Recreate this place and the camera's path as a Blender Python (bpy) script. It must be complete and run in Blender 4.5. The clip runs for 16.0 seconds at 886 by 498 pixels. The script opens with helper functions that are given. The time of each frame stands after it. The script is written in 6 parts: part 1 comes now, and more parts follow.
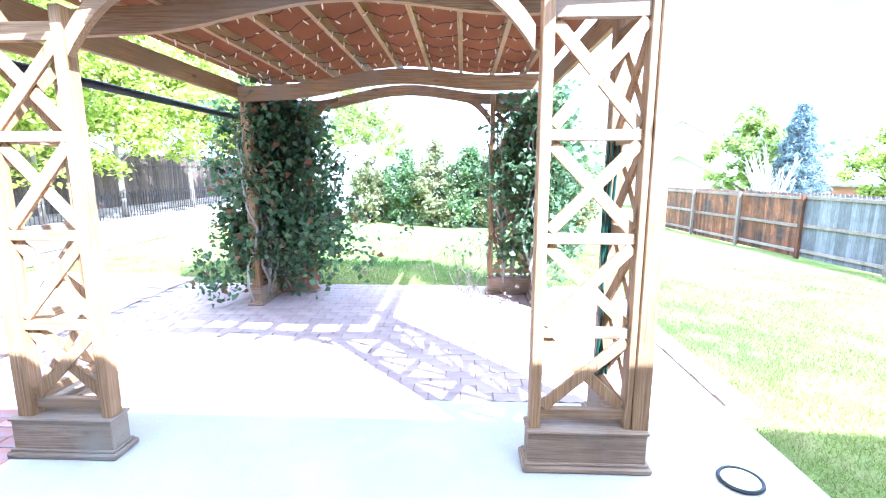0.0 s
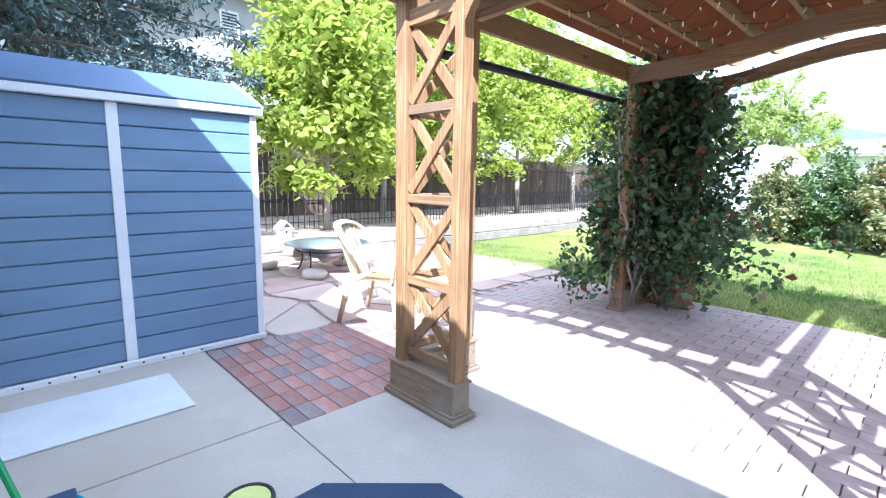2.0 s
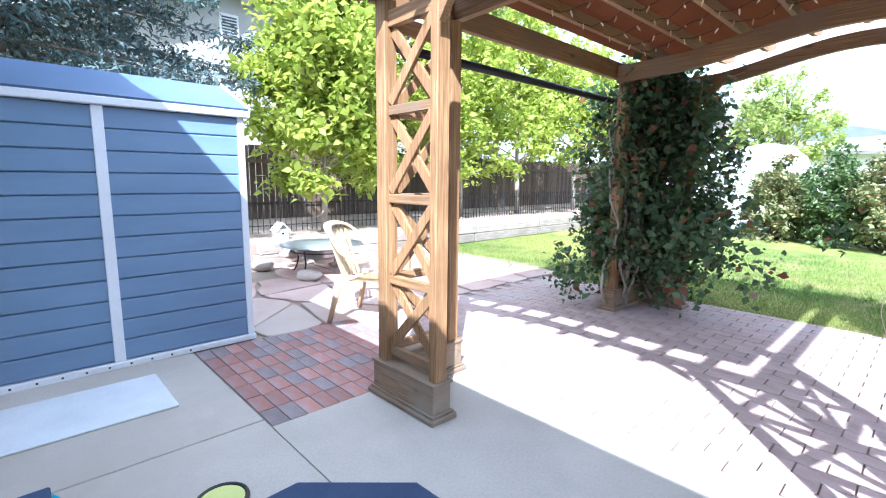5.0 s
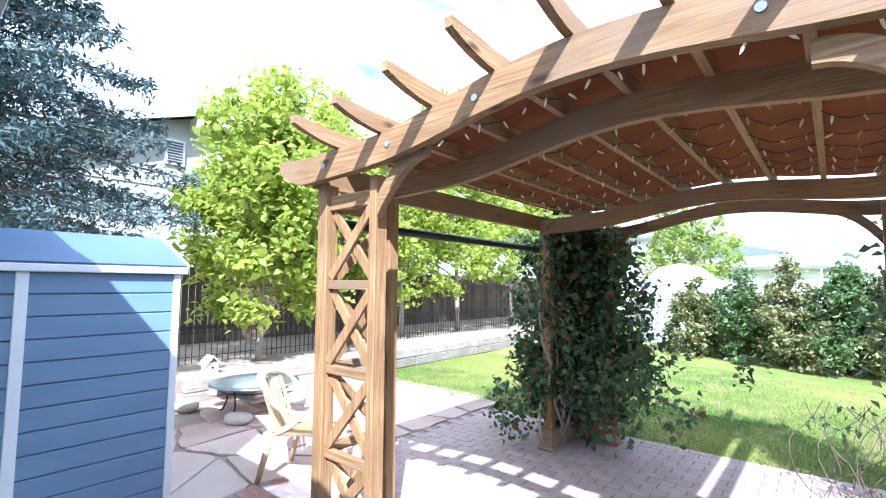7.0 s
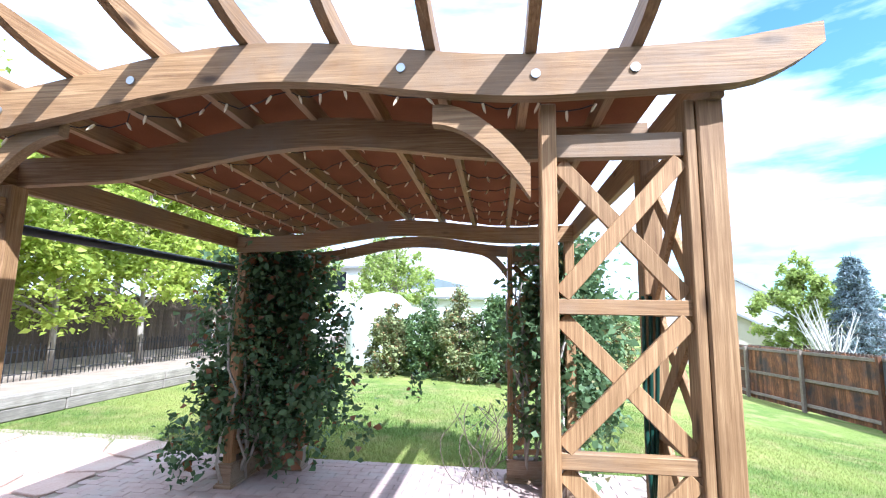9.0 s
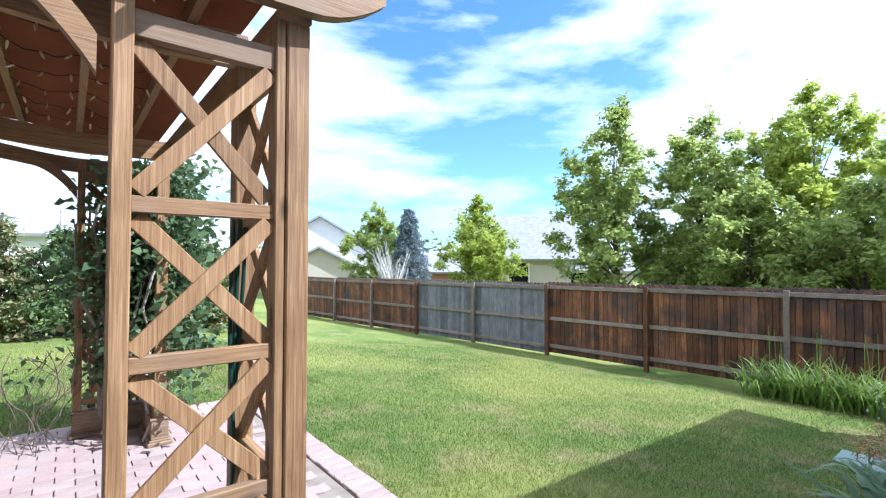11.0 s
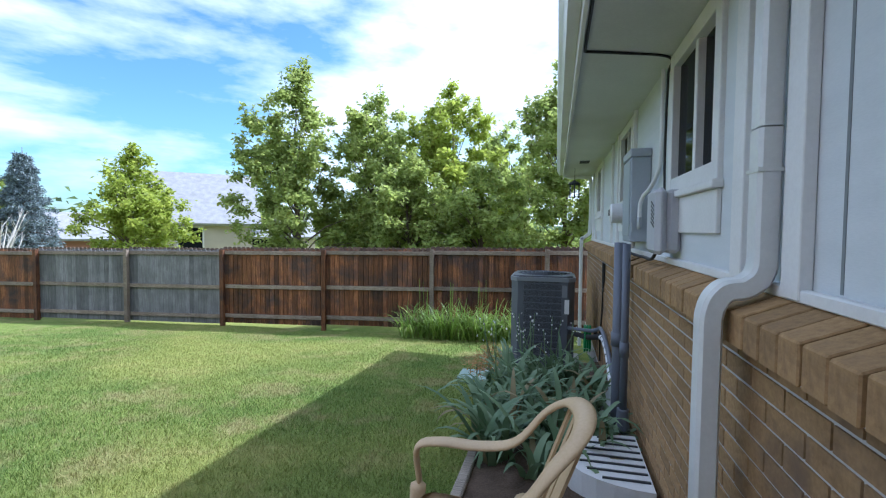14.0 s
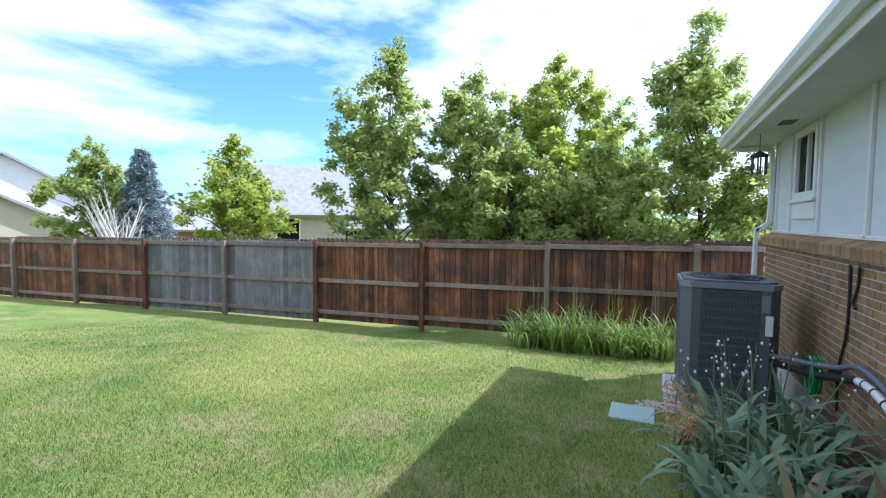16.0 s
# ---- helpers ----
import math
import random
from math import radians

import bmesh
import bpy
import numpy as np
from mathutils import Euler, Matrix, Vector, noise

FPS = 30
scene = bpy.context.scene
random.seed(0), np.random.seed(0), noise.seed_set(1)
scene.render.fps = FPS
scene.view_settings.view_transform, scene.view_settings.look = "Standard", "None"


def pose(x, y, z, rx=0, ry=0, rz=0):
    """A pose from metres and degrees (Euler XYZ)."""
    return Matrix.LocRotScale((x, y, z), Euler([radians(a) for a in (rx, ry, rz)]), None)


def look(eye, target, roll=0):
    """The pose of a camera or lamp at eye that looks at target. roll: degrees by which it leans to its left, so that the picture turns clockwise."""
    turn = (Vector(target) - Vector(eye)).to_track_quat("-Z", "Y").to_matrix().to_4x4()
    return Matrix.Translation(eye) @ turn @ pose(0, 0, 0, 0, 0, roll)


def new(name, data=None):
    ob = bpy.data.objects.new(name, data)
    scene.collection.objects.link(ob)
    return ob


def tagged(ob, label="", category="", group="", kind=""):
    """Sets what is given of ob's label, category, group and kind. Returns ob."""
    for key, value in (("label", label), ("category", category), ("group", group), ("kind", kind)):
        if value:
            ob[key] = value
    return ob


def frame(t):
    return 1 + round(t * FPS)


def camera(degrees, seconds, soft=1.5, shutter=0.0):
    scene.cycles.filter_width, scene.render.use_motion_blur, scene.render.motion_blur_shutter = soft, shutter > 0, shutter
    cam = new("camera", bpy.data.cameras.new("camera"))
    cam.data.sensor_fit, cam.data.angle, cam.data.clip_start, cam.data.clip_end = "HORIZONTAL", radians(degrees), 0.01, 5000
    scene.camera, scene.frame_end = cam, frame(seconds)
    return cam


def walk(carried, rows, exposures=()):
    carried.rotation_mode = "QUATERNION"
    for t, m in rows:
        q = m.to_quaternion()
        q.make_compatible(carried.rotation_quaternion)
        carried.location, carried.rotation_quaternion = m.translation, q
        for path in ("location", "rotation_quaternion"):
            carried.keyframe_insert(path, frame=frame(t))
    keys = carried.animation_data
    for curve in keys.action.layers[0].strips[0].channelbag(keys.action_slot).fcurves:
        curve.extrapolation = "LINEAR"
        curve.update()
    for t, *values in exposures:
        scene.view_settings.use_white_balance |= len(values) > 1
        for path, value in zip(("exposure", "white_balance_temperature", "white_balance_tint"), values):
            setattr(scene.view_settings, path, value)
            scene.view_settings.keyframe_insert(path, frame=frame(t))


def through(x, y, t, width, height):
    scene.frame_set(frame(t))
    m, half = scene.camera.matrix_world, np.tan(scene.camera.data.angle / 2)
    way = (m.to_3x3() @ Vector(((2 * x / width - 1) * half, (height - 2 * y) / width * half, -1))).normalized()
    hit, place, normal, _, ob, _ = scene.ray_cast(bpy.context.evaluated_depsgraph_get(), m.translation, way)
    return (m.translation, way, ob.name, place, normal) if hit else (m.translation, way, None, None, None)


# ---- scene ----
cam = camera(87.2, 16.0, soft=1.15)

PATH = [
    (0, (0.972, -0.048, 1.533), (0.887, 1.922, 1.195), 0.0),
    (0.5, (0.898, 0.202, 1.522), (0.541, 2.144, 1.202), 0.4),
    (1, (0.899, 0.294, 1.504), (0.247, 2.157, 1.177), 0.3),
    (1.5, (0.782, 0.401, 1.443), (-0.098, 2.167, 1.117), 0.9),
    (2, (0.758, 0.487, 1.32), (-0.672, 1.852, 1.018), 1.0),
    (2.5, (0.766, 0.52, 1.269), (-0.798, 1.729, 0.966), 0.6),
    (3, (0.86, 0.584, 1.275), (-0.652, 1.857, 0.968), 0.2),
    (3.2, (0.894, 0.601, 1.261), (-0.529, 1.976, 0.971), -0.0),
    (5.5, (0.847, 0.562, 1.372), (-0.605, 1.906, 1.08), 0.6),
    (6, (0.894, 0.491, 1.541), (-0.577, 1.837, 1.38), 0.7),
    (6.5, (0.904, 0.464, 1.646), (-0.541, 1.846, 1.68), 0.5),
    (7, (0.967, 0.514, 1.694), (-0.315, 2.041, 1.848), 0.4),
    (7.5, (1.04, 0.558, 1.725), (0.01, 2.256, 1.955), 0.7),
    (8, (1.106, 0.588, 1.741), (0.338, 2.414, 2.016), 1.0),
    (8.2, (1.142, 0.592, 1.742), (0.483, 2.458, 2.032), 1.2),
    (10.3, (1.187, 0.608, 1.478), (1.79, 2.508, 1.639), -0.5),
    (10.5, (1.195, 0.588, 1.482), (1.96, 2.432, 1.592), -0.5),
    (11, (1.232, 0.522, 1.52), (2.487, 2.079, 1.57), 0.1),
    (11.5, (1.251, 0.443, 1.535), (2.83, 1.669, 1.572), 0.6),
        (12, (1.281, 0.428, 1.56), (3.074, 1.313, 1.594), 0.7),
    (12.5, (1.283, 0.405, 1.548), (3.18, 1.039, 1.581), 0.7),
    (13, (1.286, 0.403, 1.545), (3.221, 0.91, 1.567), 0.8),
    (13.5, (1.287, 0.41, 1.527), (3.23, 0.882, 1.545), 0.8),
    (14, (1.421, 0.521, 1.449), (3.363, 0.994, 1.363), 0.5),
    (14.5, (1.596, 0.745, 1.435), (3.484, 1.395, 1.327), 0.5),
    (15, (1.9, 0.986, 1.419), (3.762, 1.706, 1.301), 0.4),
    (15.5, (2.227, 1.192, 1.417), (4.082, 1.929, 1.283), 0.4),
    (16, (2.599, 1.406, 1.386), (4.421, 2.221, 1.265), 0.5),
]
EXPOSURES = [(0.0, 2.95, 4600, 13), (0.5, 2.6, 4650, 13), (1.0, 2.1, 4750, 12), (1.5, 2.05, 4850, 12), (2.0, 1.8, 5000, 13), (3.0, 1.8, 5000, 13), (5.5, 1.68, 5100, 13), (7.0, 1.58, 5050, 11), (8.2, 1.52, 5100, 11), (10.3, 1.05, 5150, 13), (11.0, 0.85, 5200, 13), (12.0, 0.62, 5200, 12), (13.5, 0.57, 5200, 12), (16.0, 0.68, 5200, 15)]
walk(cam, [(t, look(eye, target, roll)) for t, eye, target, roll in PATH], EXPOSURES)

# ---- world, sun, exposure ----
SUN_TO = Vector((-0.70, 0.80, -1.0)).normalized()      # the way the sunlight travels
SUN_EL = math.asin(-SUN_TO.z)
world = bpy.data.worlds.new("sky")
scene.world = world
world.use_nodes = True
wn, wl = world.node_tree.nodes, world.node_tree.links
wn.clear()
w_out = wn.new("ShaderNodeOutputWorld")
w_bg = wn.new("ShaderNodeBackground")
w_bg.inputs[1].default_value = 0.092
w_sky = wn.new("ShaderNodeTexSky")
w_sky.sky_type, w_sky.sun_disc = "NISHITA", False
w_sky.sun_elevation = SUN_EL
w_sky.sun_rotation = math.atan2(-SUN_TO.x, -SUN_TO.y)
w_co = wn.new("ShaderNodeTexCoord")
w_map = wn.new("ShaderNodeMapping")
w_map.inputs["Rotation"].default_value = (0.0, 0.0, radians(-25))
w_map.inputs["Scale"].default_value = (1.1, 2.6, 7.0)
w_noise = wn.new("ShaderNodeTexNoise")
w_noise.inputs["Scale"].default_value = 1.25
w_noise.inputs["Detail"].default_value = 7.0
w_noise.inputs["Roughness"].default_value = 0.55
w_ramp = wn.new("ShaderNodeValToRGB")
w_ramp.color_ramp.elements[0].position, w_ramp.color_ramp.elements[1].position = 0.43, 0.63
w_mix = wn.new("ShaderNodeMix")
w_mix.data_type = "RGBA"
w_mix.inputs[7].default_value = (9.8, 10.2, 10.9, 1)
wl.new(w_co.outputs["Generated"], w_map.inputs["Vector"])
wl.new(w_map.outputs["Vector"], w_noise.inputs["Vector"])
w_clear = wn.new("ShaderNodeVectorMath")               # the sky is clearer towards the north-east
w_clear.operation = "DOT_PRODUCT"
w_clear.inputs[1].default_value = (0.56, 0.79, 0.25)
w_thin = wn.new("ShaderNodeMapRange")
w_thin.interpolation_type = "SMOOTHSTEP"
w_thin.inputs["From Min"].default_value, w_thin.inputs["From Max"].default_value = 0.80, 0.98
w_thin.inputs["To Min"].default_value, w_thin.inputs["To Max"].default_value = 0.15, 0.015
w_sum = wn.new("ShaderNodeMath")
wl.new(w_co.outputs["Generated"], w_clear.inputs[0])
wl.new(w_clear.outputs["Value"], w_thin.inputs["Value"])
wl.new(w_noise.outputs["Fac"], w_sum.inputs[0])
wl.new(w_thin.outputs[0], w_sum.inputs[1])
wl.new(w_sum.outputs[0], w_ramp.inputs["Fac"])
wl.new(w_ramp.outputs["Color"], w_mix.inputs[0])
w_tint = wn.new("ShaderNodeMix")
w_tint.data_type, w_tint.blend_type = "RGBA", "MULTIPLY"
w_tint.inputs[0].default_value = 1.0
w_tint.inputs[7].default_value = (1.15, 1.5, 1.55, 1)
wl.new(w_sky.outputs["Color"], w_tint.inputs[6])
wl.new(w_tint.outputs[2], w_mix.inputs[6])
wl.new(w_mix.outputs[2], w_bg.inputs["Color"])
wl.new(w_bg.outputs[0], w_out.inputs["Surface"])
sun = new("sun", bpy.data.lights.new("sun", "SUN"))
sun.data.energy, sun.data.angle, sun.data.color = 5.0, radians(0.55), (1.0, 0.95, 0.87)
sun.matrix_world = look((0, 0, 30), Vector((0, 0, 30)) + SUN_TO)


# ---- materials ----
def material(name, rough=0.7, metal=0.0, spec=0.4):
    m = bpy.data.materials.new(name)
    m.use_nodes = True
    b = m.node_tree.nodes["Principled BSDF"]
    b.inputs["Roughness"].default_value, b.inputs["Metallic"].default_value = rough, metal
    b.inputs["Specular IOR Level"].default_value = spec
    return m, m.node_tree.nodes, m.node_tree.links, b


def node(n, kind, **values):
    x = n.new(kind)
    for key, value in values.items():
        x.inputs[key.replace("_", " ")].default_value = value
    return x


def ramp(n, l, fac, stops):
    r = n.new("ShaderNodeValToRGB")
    e = r.color_ramp.elements
    while len(e) < len(stops):
        e.new(0.5)
    for k, (p, c) in zip(e, stops):
        k.position, k.color = p, (*c, 1)
    l.new(fac, r.inputs["Fac"])
    return r.outputs["Color"]


def mixed(n, l, fac, a, b, kind="MIX"):
    m = n.new("ShaderNodeMix")
    m.data_type, m.blend_type = "RGBA", kind
    for slot, v in ((0, fac), (6, a), (7, b)):
        if isinstance(v, (int, float)):
            m.inputs[slot].default_value = v
        elif isinstance(v, tuple):
            m.inputs[slot].default_value = (*v, 1)
        else:
            l.new(v, m.inputs[slot])
    return m.outputs[2]


def relief(n, l, b, height, strength=0.3, distance=0.01):
    k = n.new("ShaderNodeBump")
    k.inputs["Strength"].default_value, k.inputs["Distance"].default_value = strength, distance
    l.new(height, k.inputs["Height"])
    l.new(k.outputs["Normal"], b.inputs["Normal"])


def coords(n, l, scale=(1, 1, 1), which="Object"):
    c = n.new("ShaderNodeTexCoord")
    m = n.new("ShaderNodeMapping")
    m.inputs["Scale"].default_value = scale
    l.new(c.outputs[which], m.inputs["Vector"])
    return m.outputs["Vector"]


def noise_of(n, l, vec, scale, detail=4.0, rough=0.55):
    x = node(n, "ShaderNodeTexNoise", Scale=scale, Detail=detail, Roughness=rough)
    l.new(vec, x.inputs["Vector"])
    return x.outputs["Fac"]


def mottled(name, dark, light, scale=3.0, fine=40.0, rough=0.8, bump=0.3, distance=0.006, stain=None, vary=0.0, metal=0.0, spec=0.35, stretch=(1, 1, 1)):
    """A surface with blotches and fine grain; stain: a third colour in patches; vary: how far pieces differ."""
    m, n, l, b = material(name, rough, metal, spec)
    v = coords(n, l, stretch)
    big, small = noise_of(n, l, v, scale), noise_of(n, l, v, fine, 5.0, 0.65)
    both = n.new("ShaderNodeMath")
    both.operation = "MULTIPLY_ADD"
    both.inputs[1].default_value = 0.45
    l.new(small, both.inputs[0])
    half = n.new("ShaderNodeMath")
    half.operation = "MULTIPLY"
    half.inputs[1].default_value = 0.55
    l.new(big, half.inputs[0])
    l.new(half.outputs[0], both.inputs[2])
    col = ramp(n, l, both.outputs[0], [(0.36, dark), (0.64, light)])
    if stain:
        patch = ramp(n, l, noise_of(n, l, v, scale * 0.37, 6.0, 0.6), [(0.48, (0, 0, 0)), (0.66, (1, 1, 1))])
        col = mixed(n, l, patch, col, stain)
    if vary:
        info = n.new("ShaderNodeObjectInfo")
        h = node(n, "ShaderNodeHueSaturation")
        mr = n.new("ShaderNodeMapRange")
        mr.inputs["To Min"].default_value, mr.inputs["To Max"].default_value = 1 - vary, 1 + vary
        l.new(info.outputs["Random"], mr.inputs["Value"])
        l.new(mr.outputs[0], h.inputs["Value"])
        l.new(col, h.inputs["Color"])
        col = h.outputs["Color"]
    l.new(col, b.inputs["Base Color"])
    if bump:
        relief(n, l, b, both.outputs[0], bump, distance)
    return m


def wood(name, dark, mid, light, axis, rough=0.62, vary=0.12, grey=None, knots=True):
    """Sawn timber with grain along one axis of the world, knots and weathering."""
    m, n, l, b = material(name, rough, 0.0, 0.3)
    s = [55.0, 55.0, 55.0]
    s[axis] = 1.6
    v = coords(n, l, tuple(s))
    warp = noise_of(n, l, coords(n, l, (2.2, 2.2, 2.2)), 1.5, 3.0)
    grain = node(n, "ShaderNodeTexNoise", Scale=2.0, Detail=7.0, Roughness=0.65, Distortion=0.6)
    l.new(v, grain.inputs["Vector"])
    col = ramp(n, l, grain.outputs["Fac"], [(0.33, dark), (0.5, mid), (0.68, light)])
    col = mixed(n, l, ramp(n, l, warp, [(0.42, (0, 0, 0)), (0.66, (0.45, 0.45, 0.45))]), col, dark)
    if knots:
        k = node(n, "ShaderNodeTexVoronoi", Scale=1.0)
        ks = [7.0, 7.0, 7.0]
        ks[axis] = 2.6
        l.new(coords(n, l, tuple(ks)), k.inputs["Vector"])
        spot = ramp(n, l, k.outputs["Distance"], [(0.05, (1, 1, 1)), (0.16, (0, 0, 0))])
        col = mixed(n, l, spot, col, tuple(c * 0.45 for c in dark))
    if grey:
        patch = ramp(n, l, noise_of(n, l, coords(n, l, (1, 1, 1)), 1.7, 6.0, 0.65), [(0.45, (0, 0, 0)), (0.68, (1, 1, 1))])
        col = mixed(n, l, patch, col, grey)
    info = n.new("ShaderNodeObjectInfo")
    h = node(n, "ShaderNodeHueSaturation")
    mr = n.new("ShaderNodeMapRange")
    mr.inputs["To Min"].default_value, mr.inputs["To Max"].default_value = 1 - vary, 1 + vary
    l.new(info.outputs["Random"], mr.inputs["Value"])
    l.new(mr.outputs[0], h.inputs["Value"])
    l.new(col, h.inputs["Color"])
    l.new(h.outputs["Color"], b.inputs["Base Color"])
    relief(n, l, b, grain.outputs["Fac"], 0.35, 0.004)
    return m


def plain(name, colour, rough=0.5, metal=0.0, spec=0.4, grain=60.0, amount=0.06, bump=0.05):
    lo, hi = tuple(c * (1 - amount) for c in colour), tuple(min(1, c * (1 + amount)) for c in colour)
    return mottled(name, lo, hi, 2.5, grain, rough, bump, 0.002, metal=metal, spec=spec)


def leaf_material(name, dark, light, odd=None, share=0.06, through=0.35):
    """Leaves: each leaf (island) its own tone, some of the odd colour, and light that shines through."""
    m, n, l, b = material(name, 0.5, 0.0, 0.35)
    g = n.new("ShaderNodeNewGeometry")
    col = ramp(n, l, g.outputs["Random Per Island"], [(0.0, dark), (1.0, light)])
    patch = noise_of(n, l, coords(n, l), 0.9, 3.0)
    col = mixed(n, l, ramp(n, l, patch, [(0.35, (0.0, 0.0, 0.0)), (0.7, (0.6, 0.6, 0.6))]), col, light)
    if odd:
        w = n.new("ShaderNodeTexWhiteNoise")
        w.noise_dimensions = "1D"
        l.new(g.outputs["Random Per Island"], w.inputs["W"])
        t = n.new("ShaderNodeMath")
        t.operation = "LESS_THAN"
        t.inputs[1].default_value = share
        l.new(w.outputs["Value"], t.inputs[0])
        col = mixed(n, l, t.outputs[0], col, odd)
    l.new(col, b.inputs["Base Color"])
    tr = n.new("ShaderNodeBsdfTranslucent")
    l.new(col, tr.inputs["Color"])
    mx = n.new("ShaderNodeMixShader")
    mx.inputs[0].default_value = through
    l.new(b.outputs[0], mx.inputs[1])
    l.new(tr.outputs[0], mx.inputs[2])
    l.new(mx.outputs[0], n["Material Output"].inputs["Surface"])
    return m


CEDAR = [(0.185, 0.098, 0.042), (0.31, 0.177, 0.080), (0.45, 0.285, 0.140)]
cedar_x = wood("cedar_x", *CEDAR, 0, grey=(0.27, 0.19, 0.125))
cedar_y = wood("cedar_y", *CEDAR, 1, grey=(0.25, 0.17, 0.11))
cedar_z = wood("cedar_z", *CEDAR, 2)
cedar_base = wood("cedar_base", (0.16, 0.10, 0.06), (0.27, 0.18, 0.11), (0.36, 0.26, 0.17), 0, grey=(0.30, 0.25, 0.19))
fence_red = wood("fence_red", (0.05, 0.020, 0.012), (0.19, 0.072, 0.03), (0.42, 0.20, 0.085), 2, vary=0.45, grey=(0.05, 0.037, 0.037), knots=False)
fence_grey = wood("fence_grey", (0.09, 0.088, 0.09), (0.19, 0.185, 0.19), (0.28, 0.275, 0.275), 2, vary=0.3, knots=False)
fence_rail = wood("fence_rail", (0.13, 0.095, 0.07), (0.26, 0.205, 0.16), (0.36, 0.30, 0.24), 1, vary=0.2, knots=False)
fence_brown = wood("fence_brown", (0.06, 0.04, 0.028), (0.13, 0.09, 0.065), (0.21, 0.155, 0.115), 2, vary=0.35, knots=False)
fabric = mottled("fabric", (0.105, 0.042, 0.016), (0.160, 0.068, 0.028), 2.0, 160.0, 0.9, 0.2, 0.002)
concrete = mottled("concrete", (0.42, 0.385, 0.33), (0.56, 0.52, 0.455), 1.4, 70.0, 0.9, 0.25, 0.003, stain=(0.40, 0.36, 0.30))
found_concrete = mottled("found_concrete", (0.38, 0.37, 0.36), (0.50, 0.49, 0.47), 2.0, 50.0, 0.9, 0.3, 0.004)
paver_mat = mottled("paver", (0.35, 0.25, 0.22), (0.45, 0.335, 0.30), 6.0, 90.0, 0.88, 0.35, 0.003, vary=0.11, stain=(0.40, 0.33, 0.30))
brick_floor = mottled("brick_floor", (0.31, 0.15, 0.12), (0.43, 0.23, 0.19), 5.0, 80.0, 0.88, 0.4, 0.004, vary=0.2, stain=(0.27, 0.26, 0.28))
brick_slate = mottled("brick_slate", (0.20, 0.165, 0.165), (0.31, 0.255, 0.25), 5.0, 80.0, 0.88, 0.4, 0.004, vary=0.15)
joint_sand = mottled("joint_sand", (0.22, 0.18, 0.14), (0.32, 0.27, 0.22), 8.0, 200.0, 0.95, 0.5, 0.004)
flag_mat = mottled("flagstone", (0.42, 0.27, 0.215), (0.56, 0.40, 0.33), 2.0, 40.0, 0.88, 0.4, 0.006, vary=0.12, stain=(0.50, 0.42, 0.36))
soil = mottled("soil", (0.055, 0.038, 0.026), (0.14, 0.10, 0.07), 6.0, 60.0, 0.95, 0.9, 0.02)
dirt = mottled("dirt", (0.25, 0.19, 0.14), (0.40, 0.32, 0.25), 3.0, 50.0, 0.95, 0.7, 0.015)
brick_wall = mottled("brick_wall", (0.22, 0.135, 0.060), (0.39, 0.25, 0.115), 9.0, 70.0, 0.85, 0.5, 0.004, vary=0.22, stain=(0.17, 0.115, 0.075))
mortar = mottled("mortar", (0.44, 0.43, 0.42), (0.55, 0.54, 0.52), 10.0, 120.0, 0.95, 0.4, 0.003)
siding = mottled("siding", (0.56, 0.60, 0.62), (0.65, 0.685, 0.705), 2.0, 50.0, 0.55, 0.25, 0.003, stretch=(1, 1, 6))
trim_white = mottled("trim_white", (0.66, 0.665, 0.655), (0.75, 0.755, 0.745), 3.0, 60.0, 0.5, 0.12, 0.002)
soffit_mat = mottled("soffit", (0.55, 0.57, 0.54), (0.63, 0.65, 0.62), 2.0, 60.0, 0.6, 0.1, 0.002)
gutter_mat = plain("gutter", (0.68, 0.70, 0.69), 0.35, 0.0, 0.5)
shed_blue = mottled("shed_blue", (0.155, 0.235, 0.36), (0.195, 0.285, 0.42), 1.5, 120.0, 0.42, 0.15, 0.002, stretch=(1, 1, 5))
shed_roof = mottled("shed_roof", (0.075, 0.12, 0.21), (0.10, 0.15, 0.25), 1.5, 90.0, 0.45, 0.12, 0.002)
shed_white = plain("shed_white", (0.74, 0.76, 0.79), 0.4)
metal_dark = plain("metal_dark", (0.055, 0.06, 0.07), 0.45, 0.4)
ac_grey = plain("ac_grey", (0.115, 0.125, 0.145), 0.45, 0.1)
ac_light = plain("ac_light", (0.22, 0.235, 0.26), 0.4, 0.1)
pipe_grey = plain("pipe_grey", (0.125, 0.14, 0.18), 0.45)
box_grey = plain("box_grey", (0.36, 0.40, 0.44), 0.4, 0.1)
box_light = plain("box_light", (0.46, 0.47, 0.50), 0.5)
black = plain("black", (0.018, 0.018, 0.02), 0.5)
white_plastic = plain("white_plastic", (0.72, 0.73, 0.74), 0.4)
beige_plastic = mottled("beige_plastic", (0.50, 0.36, 0.20), (0.60, 0.45, 0.27), 3.0, 90.0, 0.42, 0.1, 0.001, stain=(0.44, 0.33, 0.20))
steel = plain("steel", (0.42, 0.44, 0.46), 0.35, 0.85)
bark = mottled("bark", (0.09, 0.065, 0.05), (0.22, 0.17, 0.13), 8.0, 40.0, 0.9, 0.8, 0.015, stretch=(1, 1, 0.3))
bark_light = mottled("bark_light", (0.26, 0.22, 0.18), (0.42, 0.37, 0.31), 8.0, 40.0, 0.9, 0.7, 0.012, stretch=(1, 1, 0.3))
bark_pale = mottled("bark_pale", (0.45, 0.42, 0.39), (0.62, 0.59, 0.55), 8.0, 40.0, 0.9, 0.5, 0.01)
